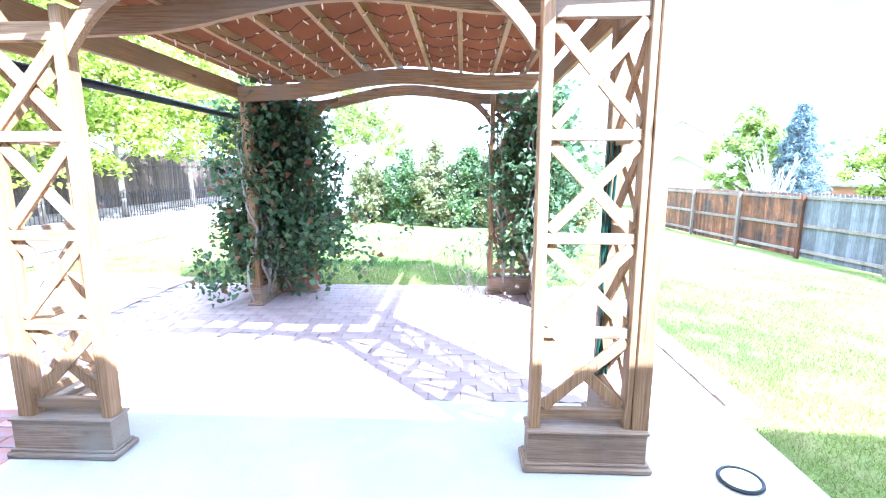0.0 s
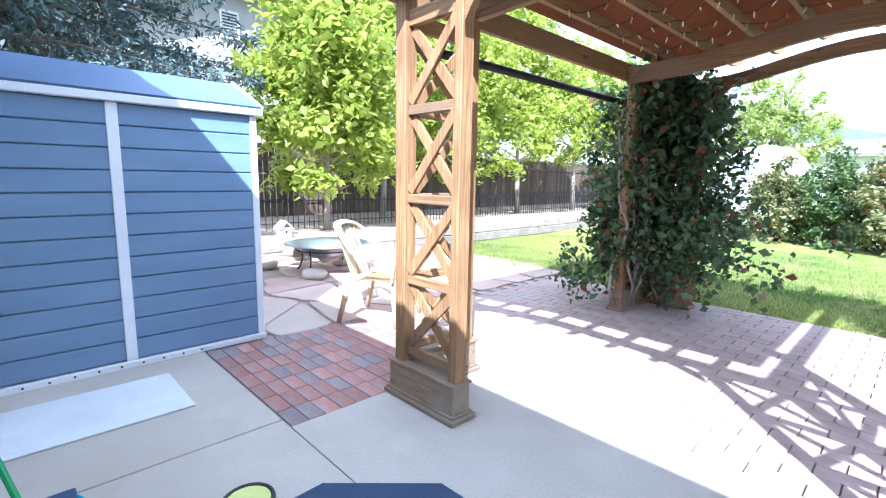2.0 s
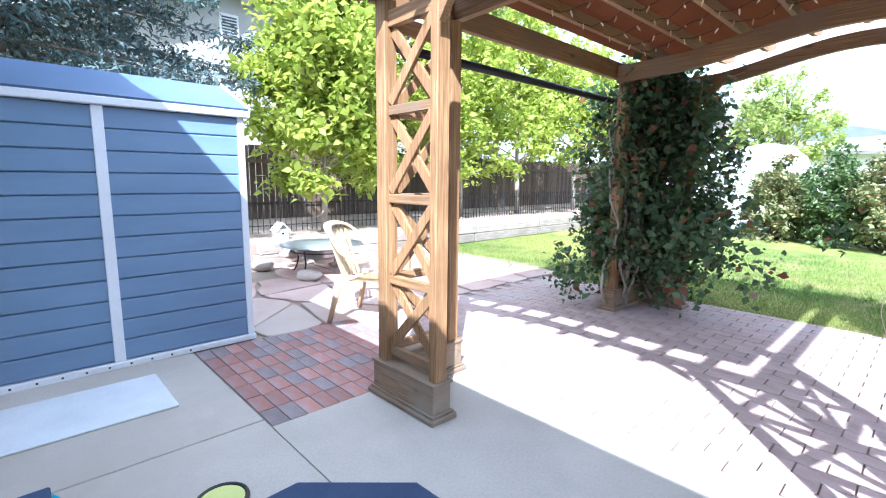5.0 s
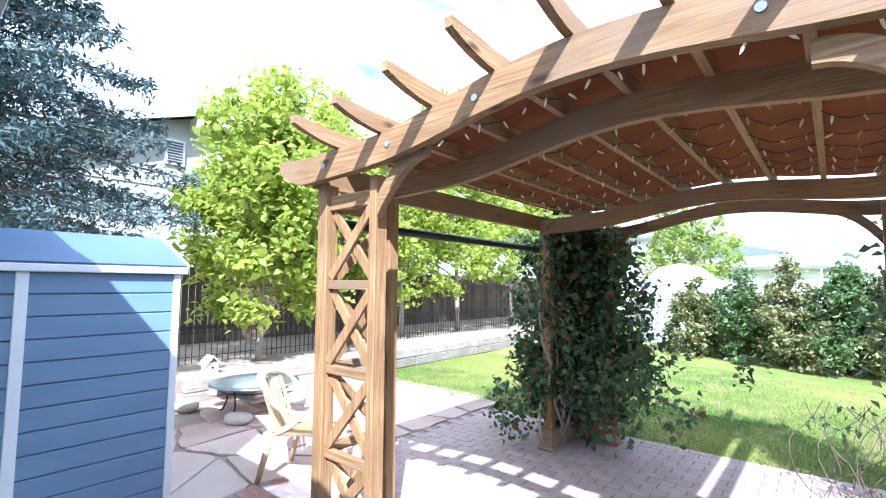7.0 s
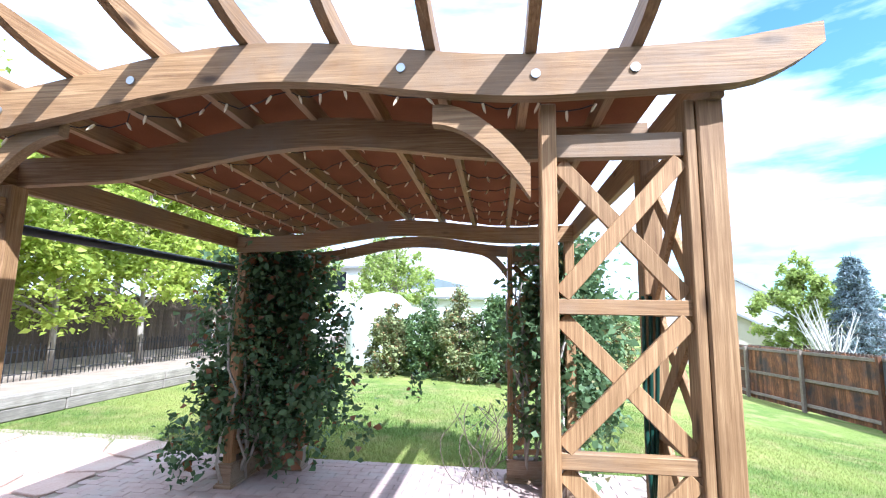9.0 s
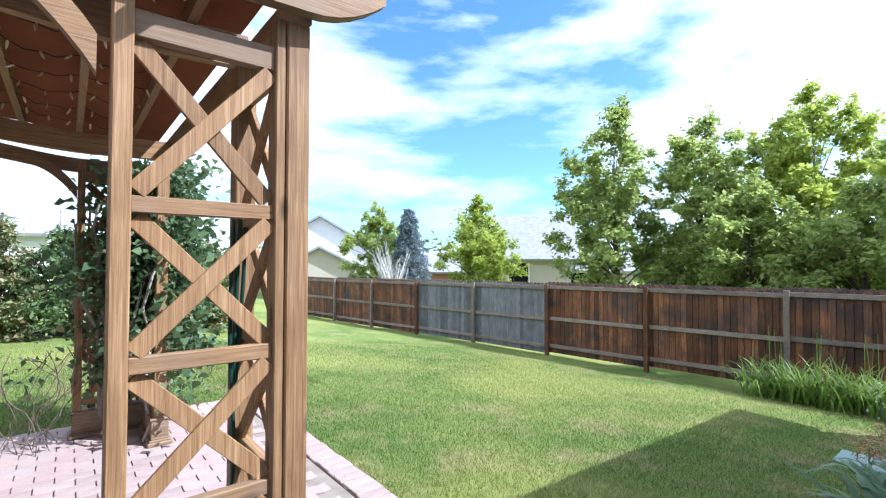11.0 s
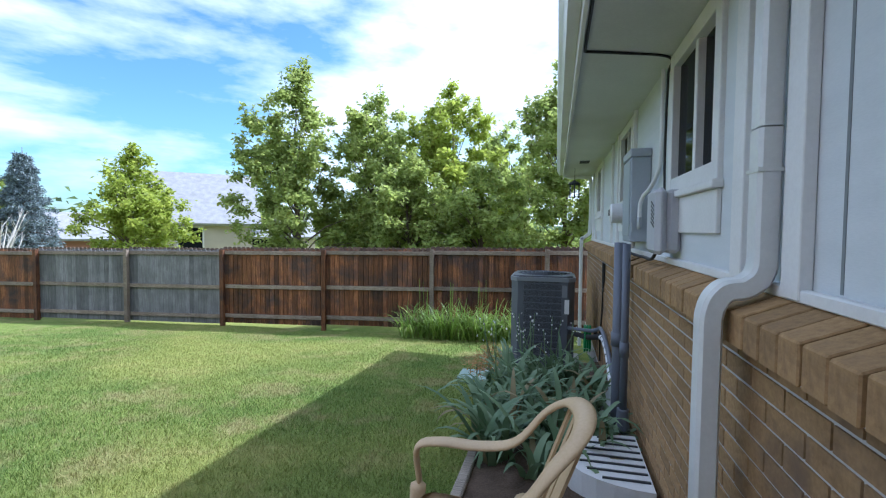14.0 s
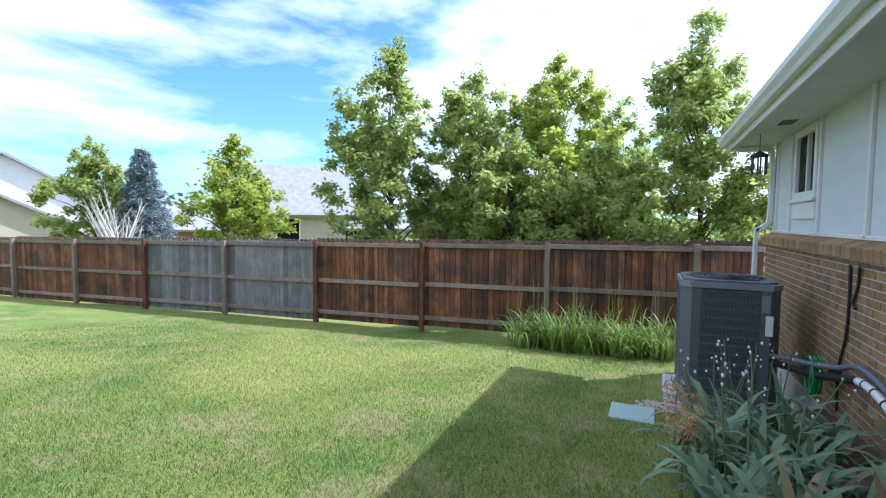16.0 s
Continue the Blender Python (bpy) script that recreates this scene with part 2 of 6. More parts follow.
stone = mottled("stone", (0.38, 0.31, 0.25), (0.55, 0.46, 0.38), 4.0, 40.0, 0.88, 0.6, 0.01, vary=0.15)
boulder_mat = mottled("boulder", (0.20, 0.155, 0.13), (0.31, 0.245, 0.21), 5.0, 60.0, 0.8, 0.5, 0.008, stain=(0.27, 0.22, 0.19))
timber = wood("timber", (0.15, 0.125, 0.10), (0.29, 0.25, 0.205), (0.42, 0.37, 0.31), 1, vary=0.2, knots=False)
neighbour_wall = mottled("neighbour_wall", (0.36, 0.345, 0.315), (0.42, 0.40, 0.37), 1.5, 30.0, 0.8, 0.1, 0.003)
far_white = plain("far_white", (0.70, 0.69, 0.66), 0.7)
far_tan = plain("far_tan", (0.50, 0.44, 0.36), 0.7)
far_brick = plain("far_brick", (0.33, 0.16, 0.11), 0.8)
shingle = mottled("shingle", (0.26, 0.26, 0.27), (0.38, 0.38, 0.39), 4.0, 30.0, 0.9, 0.4, 0.01)
glass_dark = plain("glass_dark", (0.012, 0.014, 0.016), 0.05, 0.0, 0.28, amount=0.0, bump=0.0)
glass_dark.node_tree.nodes["Principled BSDF"].inputs["IOR"].default_value = 1.14
green_plastic = plain("green_plastic", (0.015, 0.22, 0.06), 0.4)
teal_bristle = plain("teal_bristle", (0.02, 0.33, 0.46), 0.6)
yellow_disc = plain("yellow_disc", (0.62, 0.66, 0.22), 0.5)
mat_pale = mottled("mat_pale", (0.56, 0.59, 0.60), (0.70, 0.73, 0.73), 3.0, 120.0, 0.9, 0.4, 0.003)
mat_dark = mottled("mat_dark", (0.03, 0.05, 0.10), (0.055, 0.085, 0.155), 3.0, 150.0, 0.85, 0.4, 0.003)
red_pillar = mottled("orange_brick", (0.36, 0.17, 0.07), (0.52, 0.28, 0.13), 8.0, 60.0, 0.85, 0.4, 0.004, vary=0.22, stain=(0.44, 0.29, 0.17))
bulb_glass = plain("bulb_glass", (0.75, 0.62, 0.42), 0.15, 0.0, 0.6)

leaf_lime = leaf_material("leaf_lime", (0.23, 0.31, 0.040), (0.55, 0.62, 0.12), (0.46, 0.48, 0.09), 0.06, 0.60)
leaf_mid = leaf_material("leaf_mid", (0.20, 0.28, 0.065), (0.50, 0.57, 0.17), (0.34, 0.36, 0.08), 0.05, 0.62)
leaf_dark = leaf_material("leaf_dark", (0.065, 0.115, 0.045), (0.19, 0.27, 0.095), (0.18, 0.20, 0.05), 0.04, 0.42)
leaf_vine = leaf_material("leaf_vine", (0.040, 0.080, 0.034), (0.13, 0.20, 0.085), (0.22, 0.095, 0.045), 0.09, 0.3)
leaf_vine_pale = leaf_material("leaf_vine_pale", (0.06, 0.11, 0.045), (0.17, 0.25, 0.11), (0.28, 0.26, 0.10), 0.05, 0.35)
leaf_hedge = leaf_material("leaf_hedge", (0.10, 0.13, 0.055), (0.30, 0.32, 0.13), (0.30, 0.19, 0.08), 0.14, 0.25)
needle_blue = leaf_material("needle_blue", (0.022, 0.042, 0.038), (0.12, 0.17, 0.165), None, 0, 0.15)
needle_dark = leaf_material("needle_dark", (0.022, 0.045, 0.035), (0.075, 0.115, 0.09), None, 0, 0.12)
leaf_iris = leaf_material("leaf_iris", (0.075, 0.14, 0.07), (0.21, 0.30, 0.165), (0.24, 0.20, 0.10), 0.06, 0.25)
leaf_lily = leaf_material("leaf_lily", (0.11, 0.19, 0.03), (0.30, 0.42, 0.08), (0.25, 0.27, 0.09), 0.06, 0.35)
needle_pale = leaf_material("needle_pale", (0.10, 0.14, 0.15), (0.26, 0.32, 0.34), None, 0, 0.15)


def turf_tint(n, l, v, col):
    """Lush, dry and worn patches of a lawn, from half a metre to some metres across."""
    lush = ramp(n, l, noise_of(n, l, v, 0.75, 4.0, 0.6), [(0.43, (0.65, 0.65, 0.65)), (0.57, (0, 0, 0))])
    col = mixed(n, l, lush, col, (0.075, 0.15, 0.026))
    dry = ramp(n, l, noise_of(n, l, v, 1.9, 5.0, 0.65), [(0.50, (0, 0, 0)), (0.63, (0.7, 0.7, 0.7))])
    col = mixed(n, l, dry, col, (0.37, 0.29, 0.15))
    pale = ramp(n, l, noise_of(n, l, v, 0.28, 3.0, 0.5), [(0.46, (0, 0, 0)), (0.61, (0.65, 0.65, 0.65))])
    return mixed(n, l, pale, col, (0.40, 0.39, 0.11))


def blade_material():
    m, n, l, b = material("grass_blade", 0.55, 0.0, 0.3)
    g = n.new("ShaderNodeNewGeometry")
    own = ramp(n, l, g.outputs["Random Per Island"], [(0.0, (0.09, 0.145, 0.025)), (0.62, (0.21, 0.28, 0.062)), (0.88, (0.32, 0.36, 0.11)), (1.0, (0.42, 0.36, 0.18))])
    col = mixed(n, l, 0.72, own, turf_tint(n, l, coords(n, l), own))
    l.new(col, b.inputs["Base Color"])
    tr = n.new("ShaderNodeBsdfTranslucent")
    l.new(col, tr.inputs["Color"])
    mx = n.new("ShaderNodeMixShader")
    mx.inputs[0].default_value = 0.3
    l.new(b.outputs[0], mx.inputs[1])
    l.new(tr.outputs[0], mx.inputs[2])
    l.new(mx.outputs[0], n["Material Output"].inputs["Surface"])
    return m


grass_blade = blade_material()


def lawn_material():
    m, n, l, b = material("lawn", 0.9, 0.0, 0.15)
    v = coords(n, l)
    fine = noise_of(n, l, v, 55.0, 6.0, 0.7)
    col = ramp(n, l, fine, [(0.32, (0.075, 0.11, 0.02)), (0.52, (0.20, 0.26, 0.058)), (0.72, (0.33, 0.37, 0.11))])
    streak = noise_of(n, l, coords(n, l, (1, 1, 1)), 9.0, 5.0, 0.7)
    tint = turf_tint(n, l, v, col)
    col = mixed(n, l, ramp(n, l, streak, [(0.35, (0.35, 0.35, 0.35)), (0.62, (0.9, 0.9, 0.9))]), col, tint)
    l.new(col, b.inputs["Base Color"])
    relief(n, l, b, fine, 0.9, 0.03)
    return m


lawn_mat = lawn_material()


# ---- builders ----
def thing(name, label, category, at=(0, 0, 0), group="", kind=""):
    ob = new(name)
    ob.empty_display_size = 0.1
    ob.location = at
    return tagged(ob, label, category, group, kind)


def mesh_of(name, bm, mat, smooth=False):
    me = bpy.data.meshes.new(name)
    bm.normal_update()
    bm.to_mesh(me)
    bm.free()
    me.materials.append(mat)
    if smooth:
        me.polygons.foreach_set("use_smooth", [True] * len(me.polygons))
    return me


def part(name, bm, mat, parent=None, label="", smooth=False):
    """One mesh object made of bm, in the world's place; under parent it keeps that place."""
    ob = new(name, mesh_of(name, bm, mat, smooth))
    if parent:
        ob.parent = parent
        base, up = Vector((0, 0, 0)), parent
        while up:
            base += Vector(up.location)
            up = up.parent
        ob.location = -base
    if label:
        ob["label"] = label
    return ob


def solid(name, bm, mat, label, category, group="", kind="", smooth=False):
    return tagged(part(name, bm, mat, None, "", smooth), label, category, group, kind)


def box(bm, x0, x1, y0, y1, z0, z1, bevel=0.0, m=None):
    vs = [bm.verts.new((x, y, z)) for z in (z0, z1) for y in (y0, y1) for x in (x0, x1)]
    fs = [bm.faces.new([vs[i] for i in f]) for f in ((0, 2, 3, 1), (4, 5, 7, 6), (0, 1, 5, 4), (2, 6, 7, 3), (0, 4, 6, 2), (1, 3, 7, 5))]
    if bevel:
        es = list({e for f in fs for e in f.edges})
        r = bmesh.ops.bevel(bm, geom=es, offset=bevel, segments=1, affect="EDGES")
        vs = list({v for f in r["faces"] for v in f.verts} | {v for v in vs if v.is_valid})
    if m is not None:
        bmesh.ops.transform(bm, matrix=m, verts=vs)
    return vs


def boxed(*args, **kw):
    bm = bmesh.new()
    box(bm, *args, **kw)
    return bm


def stick(bm, p, q, w, t, side=(0, 0, 1), bevel=0.0):
    """A bar from p to q, w wide across side and t thick along side."""
    p, q = Vector(p), Vector(q)
    d = (q - p)
    length = d.length
    d.normalize()
    s = Vector(side)
    s = (s - d * s.dot(d)).normalized()
    u = d.cross(s)
    m = Matrix((d, u, s)).transposed().to_4x4()
    m.translation = p
    return box(bm, 0, length, -w / 2, w / 2, -t / 2, t / 2, bevel, m)


def tube(bm, points, radii, sides=8, caps=True):
    """A round tube through the points."""
    pts = [Vector(p) for p in points]
    if isinstance(radii, (int, float)):
        radii = [radii] * len(pts)
    rings, ref = [], Vector((0.31, 0.17, 0.93))
    for i, p in enumerate(pts):
        d = (pts[min(i + 1, len(pts) - 1)] - pts[max(i - 1, 0)]).normalized()
        if abs(d.dot(ref)) > 0.95:
            ref = Vector((0.9, 0.3, 0.1))
        a = d.cross(ref).normalized()
        b = d.cross(a)
        rings.append([bm.verts.new(p + (a * math.cos(k * math.tau / sides) + b * math.sin(k * math.tau / sides)) * radii[i]) for k in range(sides)])
    for r, s in zip(rings, rings[1:]):
        for k in range(sides):
            bm.faces.new((r[k], r[(k + 1) % sides], s[(k + 1) % sides], s[k]))
    if caps:
        bm.faces.new(rings[0][::-1])
        bm.faces.new(rings[-1])
    return rings


def lathe(bm, profile, at=(0, 0, 0), sides=24):
    rings = []
    for r, z in profile:
        rings.append([bm.verts.new((at[0] + r * math.cos(k * math.tau / sides), at[1] + r * math.sin(k * math.tau / sides), at[2] + z)) for k in range(sides)])
    for r, s in zip(rings, rings[1:]):
        for k in range(sides):
            bm.faces.new((r[k], r[(k + 1) % sides], s[(k + 1) % sides], s[k]))
    return rings


def extrude_xz(bm, outline, y0, y1):
    """A prism of an outline in x and z, between y0 and y1."""
    a = [bm.verts.new((x, y0, z)) for x, z in outline]
    b = [bm.verts.new((x, y1, z)) for x, z in outline]
    n = len(outline)
    for k in range(n):
        bm.faces.new((a[k], a[(k + 1) % n], b[(k + 1) % n], b[k]))
    return a, b


def strip_prism(bm, low, high, axis, c0, c1):
    """A board between a lower and an upper line of (s, z), thick from c0 to c1 across; axis 0: s runs along x, 1: along y."""
    def v(s, z, c):
        return bm.verts.new((s, c, z) if axis == 0 else (c, s, z))
    rows = [(v(*l, c0), v(*h, c0), v(*l, c1), v(*h, c1)) for l, h in zip(low, high)]
    for a, b in zip(rows, rows[1:]):
        bm.faces.new((a[0], b[0], b[1], a[1]))
        bm.faces.new((a[2], a[3], b[3], b[2]))
        bm.faces.new((a[0], a[2], b[2], b[0]))
        bm.faces.new((a[1], b[1], b[3], a[3]))
    a, b = rows[0], rows[-1]
    bm.faces.new((a[0], a[1], a[3], a[2]))
    bm.faces.new((b[0], b[2], b[3], b[1]))
    bmesh.ops.recalc_face_normals(bm, faces=bm.faces)


def from_arrays(name, verts, faces, mat):
    """A mesh of arrays of places and of equal-sided faces."""
    me = bpy.data.meshes.new(name)
    k = faces.shape[1]
    me.vertices.add(len(verts))
    me.vertices.foreach_set("co", np.ascontiguousarray(verts, dtype=np.float32).ravel())
    me.loops.add(faces.size)
    me.loops.foreach_set("vertex_index", faces.ravel().astype(np.int32))
    me.polygons.add(len(faces))
    me.polygons.foreach_set("loop_start", np.arange(0, faces.size, k, dtype=np.int32))
    me.update(calc_edges=True)
    me.materials.append(mat)
    return me


def leaf_mesh(name, at, size, mat, rng, up=0.5, ratio=0.62, droop=0.15, spread=0.35):
    """Leaves as folded diamonds at the places given."""
    n = len(at)
    nor = rng.normal(size=(n, 3))
    nor[:, 2] = np.abs(nor[:, 2]) + up
    nor /= np.linalg.norm(nor, axis=1)[:, None]
    way = rng.normal(size=(n, 3))
    way -= nor * np.sum(way * nor, 1)[:, None]
    way /= np.linalg.norm(way, axis=1)[:, None]
    side = np.cross(nor, way)
    s = (size * (1 + spread * rng.normal(size=n)).clip(0.45, 1.7))[:, None]
    tip = at + way * s - nor * s * droop
    mid = at + way * s * 0.45
    l, r = mid + side * s * ratio / 2 + nor * s * 0.08, mid - side * s * ratio / 2 + nor * s * 0.08
    verts = np.stack([at, l, tip, r], 1).reshape(-1, 3)
    faces = np.arange(n * 4).reshape(n, 4)
    return from_arrays(name, verts, faces, mat)


def child_mesh(name, me, parent, label=""):
    ob = new(name, me)
    if parent:
        ob.parent = parent
        ob.location = -Vector(parent.location)
    if label:
        ob["label"] = label
    return ob


def crown_points(rng, centre, radii, clumps, per, clump_r, shell=0.55, low=-1.0):
    """Leaf places in clumps on the upright lobes of an uneven crown with gaps between them."""
    n = 22
    az, h = math.tau * (np.arange(n) * 0.382 + 0.08 * rng.normal(size=n)), np.linspace(-0.78, 0.60, n) + 0.06 * rng.normal(size=n)
    out_r = (0.62 + 0.16 * rng.normal(size=n).clip(-1, 1)) * (1.0 - 0.62 * np.clip(h + 0.1, 0, 1))
    d = np.stack([np.cos(az) * out_r, np.sin(az) * out_r, h], 1)
    d[n - 1] = (0.05 * rng.normal(), 0.05 * rng.normal(), 0.78)
    d[n - 2] = (0.18 * rng.normal(), 0.18 * rng.normal(), 0.56)
    d[0] = (0.0, 0.0, -0.15)
    d[:, 2] = np.clip(d[:, 2], low + 0.22, 1)
    size = (0.27 + 0.15 * rng.random(n)) * (1.0 - 0.42 * np.clip(d[:, 2], 0, 1))
    which = rng.integers(0, n, clumps)
    c = rng.normal(size=(clumps, 3))
    c /= np.linalg.norm(c, axis=1)[:, None]
    c *= (shell + (1 - shell) * rng.random(clumps))[:, None] * size[which][:, None]
    c[:, 2] *= 1.25
    c += d[which]
    c = c[c[:, 2] > low]
    p = c[rng.integers(0, len(c), clumps * per)]
    flat = np.array((1.0, 1.0, 0.75))
    out = np.asarray(centre) + p * np.asarray(radii) + np.clip(rng.normal(size=p.shape), -1.8, 1.8) * flat * clump_r * (0.35 + 0.45 * rng.random((len(p), 1)))
    return out, np.asarray(centre) + c * np.asarray(radii)


def tree(name, label, at, height, radii, mat, seed, clumps=150, per=75, leaf=0.11, trunk_r=0.10, crown_z=0.58, bark_mat=None, category="tree", clump_r=0.28, low=-1.0, lean=(0, 0)):
    rng = np.random.default_rng(seed)
    t = thing(name, label, category, at)
    centre = (at[0] + lean[0], at[1] + lean[1], at[2] + height * crown_z)
    pts, tips = crown_points(rng, centre, radii, clumps, per, clump_r, low=low)
    bm = bmesh.new()
    top = at[2] + height * 0.80
    spine = [(at[0] + lean[0] * k + 0.06 * math.sin(seed + 3 * k), at[1] + lean[1] * k + 0.06 * math.cos(seed + 4 * k), at[2] + (top - at[2]) * k) for k in (0, 0.2, 0.4, 0.6, 0.8, 1.0)]
    tube(bm, spine, [trunk_r * (1 - 0.82 * k) for k in (0, 0.2, 0.4, 0.6, 0.8, 1.0)], 8)
    part("trunk", bm, bark_mat or bark, t, smooth=True)
    bm = bmesh.new()
    for tip in tips[:: max(1, len(tips) // 40)]:
        k = min(0.92, max(0.22, (tip[2] - at[2]) / (top - at[2]) * 0.72))
        i = min(4, int(k * 5))
        a = Vector(spine[i]).lerp(Vector(spine[i + 1]), k * 5 - i)
        b = Vector(tip)
        c = a.lerp(b, 0.5) + Vector((0, 0, 0.08 * (b - a).length))
        r = trunk_r * (1 - 0.8 * k) * 0.45
        tube(bm, (a, c, b), (r, r * 0.6, r * 0.2), 5, False)
    part("limb", bm, bark_mat or bark, t, smooth=True)["kind"] = "stuff"
    # leading shoots that stand out of the crown
    high = tips[tips[:, 2] > centre[2] - 0.35 * radii[2]]
    n = 46
    foot = high[rng.integers(0, len(high), n)]
    way = (foot - np.asarray(centre)) / np.asarray(radii) * (0.55, 0.55, 0.3) + (0, 0, 0.75) + 0.15 * rng.normal(size=(n, 3))
    way /= np.linalg.norm(way, axis=1)[:, None]
    ln = 0.17 * radii[2] * (0.6 + 0.7 * rng.random(n))
    each = 34
    q = rng.random((n, each, 1))
    shoot = foot[:, None, :] + way[:, None, :] * ln[:, None, None] * q + rng.normal(size=(n, each, 3)) * 0.085 * (1.15 - q)
    child_mesh("crown", leaf_mesh("crown", np.concatenate([pts, shoot.reshape(-1, 3)]), leaf, mat, rng), t)
    bm = bmesh.new()
    for a, d, k in zip(foot, way, ln):
        tube(bm, (a, a + d * k * 0.9), (0.012, 0.004), 4, False)
    part("twig", bm, bark_mat or bark, t)["kind"] = "stuff"
    return t


# ---- ground ----
def lawn_z(x, y):
    """Height of the ground: the yard falls away beyond the patio's edge."""
    fall = max(0.0, x - 2.75)
    z = -0.025 - 0.1035 * (0.85 + 0.02 * max(0.0, min(y, 20.0))) * min(fall, 9.0) - 0.03 * max(0.0, min(fall - 9.0, 20.0))
    return z + (0.014 * math.sin(x * 1.3 + y * 0.7) + 0.010 * math.sin(y * 1.9 - x * 0.6)) * min(1.0, fall + max(0.0, y - 6.0))


def ground_sheet():
    xs = sorted({-260, -160, -90, -60, -40, -28, -20, -15, 16, 20, 28, 40, 60, 90, 160, 260, *[round(-12 + 0.5 * k, 2) for k in range(51)]})
    ys = sorted({-260, -160, -90, -60, -40, -25, -15, -8, 24, 30, 40, 60, 90, 160, 260, *[round(-4 + 0.5 * k, 2) for k in range(49)]})
    verts, faces = [], []
    for y in ys:
        for x in xs:
            z = lawn_z(x, y)
            if -12.5 < x < 2.74 and -4 < y < 6.2:
                z = -0.09
            verts.append((x, y, z))
    w = len(xs)
    for j in range(len(ys) - 1):
        for i in range(w - 1):
            a = j * w + i
            faces.append((a, a + 1, a + w + 1, a + w))
    me = bpy.data.meshes.new("ground")
    me.from_pydata(verts, [], faces)
    me.materials.append(lawn_mat)
    return tagged(new("ground", me), "mown green lawn with dry yellowish patches", "lawn", kind="structure")


ground_sheet()
for slab_x0, slab_x1 in ((-3.2, -1.556), (-1.546, 2.72)):
    solid("patio_slab", boxed(slab_x0, slab_x1, -1.6, 1.50, -0.12, 0.0, bevel=0.004), concrete, "pale grey poured concrete patio slab beside the house", "patio", kind="structure")
solid("patio_slab_front", boxed(-1.45, 2.72, 1.504, 2.86, -0.12, 0.0), concrete, "pale grey concrete slab under the pergola's front", "patio", kind="structure")


# ---- pergola ----
PX0, PX1 = -1.445, 1.915
FY0, BY1 = 2.145, 5.72
pergola = thing("pergola", "arched cedar pergola with lattice towers and orange canopy", "pergola", (0.235, 3.9, 0))


def arch(x, base, rise):
    """Underside of an arched beam."""
    u = abs(x - 0.235) / 1.02
    base += 0.034 * (x - 0.235)
    if u >= 1.15:
        return base
    return base + rise * 0.5 * (1 + math.cos(math.pi * u / 1.15))


def arched_beam(y0, y1, base, rise, depth, x0, x1, label="", curl=True):
    bm = bmesh.new()
    n = 60
    low, high = [], []
    for k in range(n + 1):
        x = x0 + (x1 - x0) * k / n
        b = arch(x, base, rise)
        e = min(x - x0, x1 - x)
        lift = 0.0
        if curl and e < 0.30:
            q = (0.30 - e) / 0.30
            lift = q * q * 0.12
        t = b + depth + (0.04 * (1 - e / 0.30) if curl and e < 0.30 else 0.0)
        low.append((x, min(b + lift, t - 0.02)))
        high.append((x, t))
    strip_prism(bm, low, high, 0, y0, y1)
    return part("beam", bm, cedar_x, pergola, label)


BEAM, RISE, DEEP = 2.345, 0.125, 0.150
arched_beam(2.085, 2.140, BEAM, RISE, DEEP, -1.72, 2.20)
arched_beam(2.76, 2.81, BEAM + 0.012, RISE, DEEP, -1.40, 1.87, curl=False)
arched_beam(4.93, 4.98, BEAM - 0.055, RISE - 0.015, DEEP, -1.40, 1.87, curl=False)
arched_beam(5.725, 5.78, BEAM - 0.085, RISE + 0.02, DEEP - 0.03, -1.72, 2.20)


def roof_z(x):
    return arch(x, BEAM, RISE) + DEEP


RAFTERS = [-1.13 + 0.345 * k for k in range(9)]
for rx in RAFTERS:
    z = roof_z(rx)
    bm = bmesh.new()
    low, high = [], []
    for y in (1.80, 1.83, 1.88, 1.95, 2.03, 2.1, 3.0, 4.0, 5.0, 5.7, 5.85, 6.0, 6.1, 6.16):
        e = min(y - 1.80, 6.16 - y)
        q = max(0.0, (0.34 - e) / 0.34)
        low.append((y, z + 0.07 * q * q))
        high.append((y, z + 0.085 + 0.025 * q))
    strip_prism(bm, low, high, 1, rx - 0.019, rx + 0.019)
    part("rafter", bm, cedar_y, pergola)
for sx, sz in ((-1.447, 2.275), (1.874, 2.385)):
    part("side_beam", boxed(sx, sx + 0.045, 2.143, 5.722, sz, sz + 0.155, bevel=0.004), cedar_y, pergola)

# canopy cloth on the rafters
bm = bmesh.new()
cols = [-1.42 + 3.30 * k / 66 for k in range(67)]
rows_y = [2.25, 2.6, 3.0, 3.4, 3.8, 4.2, 4.6, 5.0, 5.4, 5.62]
grid = []
for y in rows_y:
    line = []
    for x in cols:
        k = (x - RAFTERS[0]) / 0.345
        sag = 0.018 * abs(math.sin(math.pi * k)) if -1 < k < 9 else 0.0
        line.append(bm.verts.new((x, y, roof_z(x) + 0.094 - sag * 0.5)))
    grid.append(line)
for a, b in zip(grid, grid[1:]):
    for k in range(len(a) - 1):
        bm.faces.new((a[k], a[k + 1], b[k + 1], b[k]))
r = bmesh.ops.solidify(bm, geom=list(bm.faces), thickness=0.003)
part("canopy", bm, fabric, pergola, "rust orange canopy cloth")

# rolled shade under the side beam
bm = bmesh.new()
tube(bm, [(-1.47, 2.30, 2.085), (-1.47, 5.0, 2.085)], 0.03, 10)
solid("roller_shade", bm, black, "black rolled-up shade hung under the pergola's side beam", "shade", smooth=True)

TOWER_TOP = 2.30
POST = 0.088


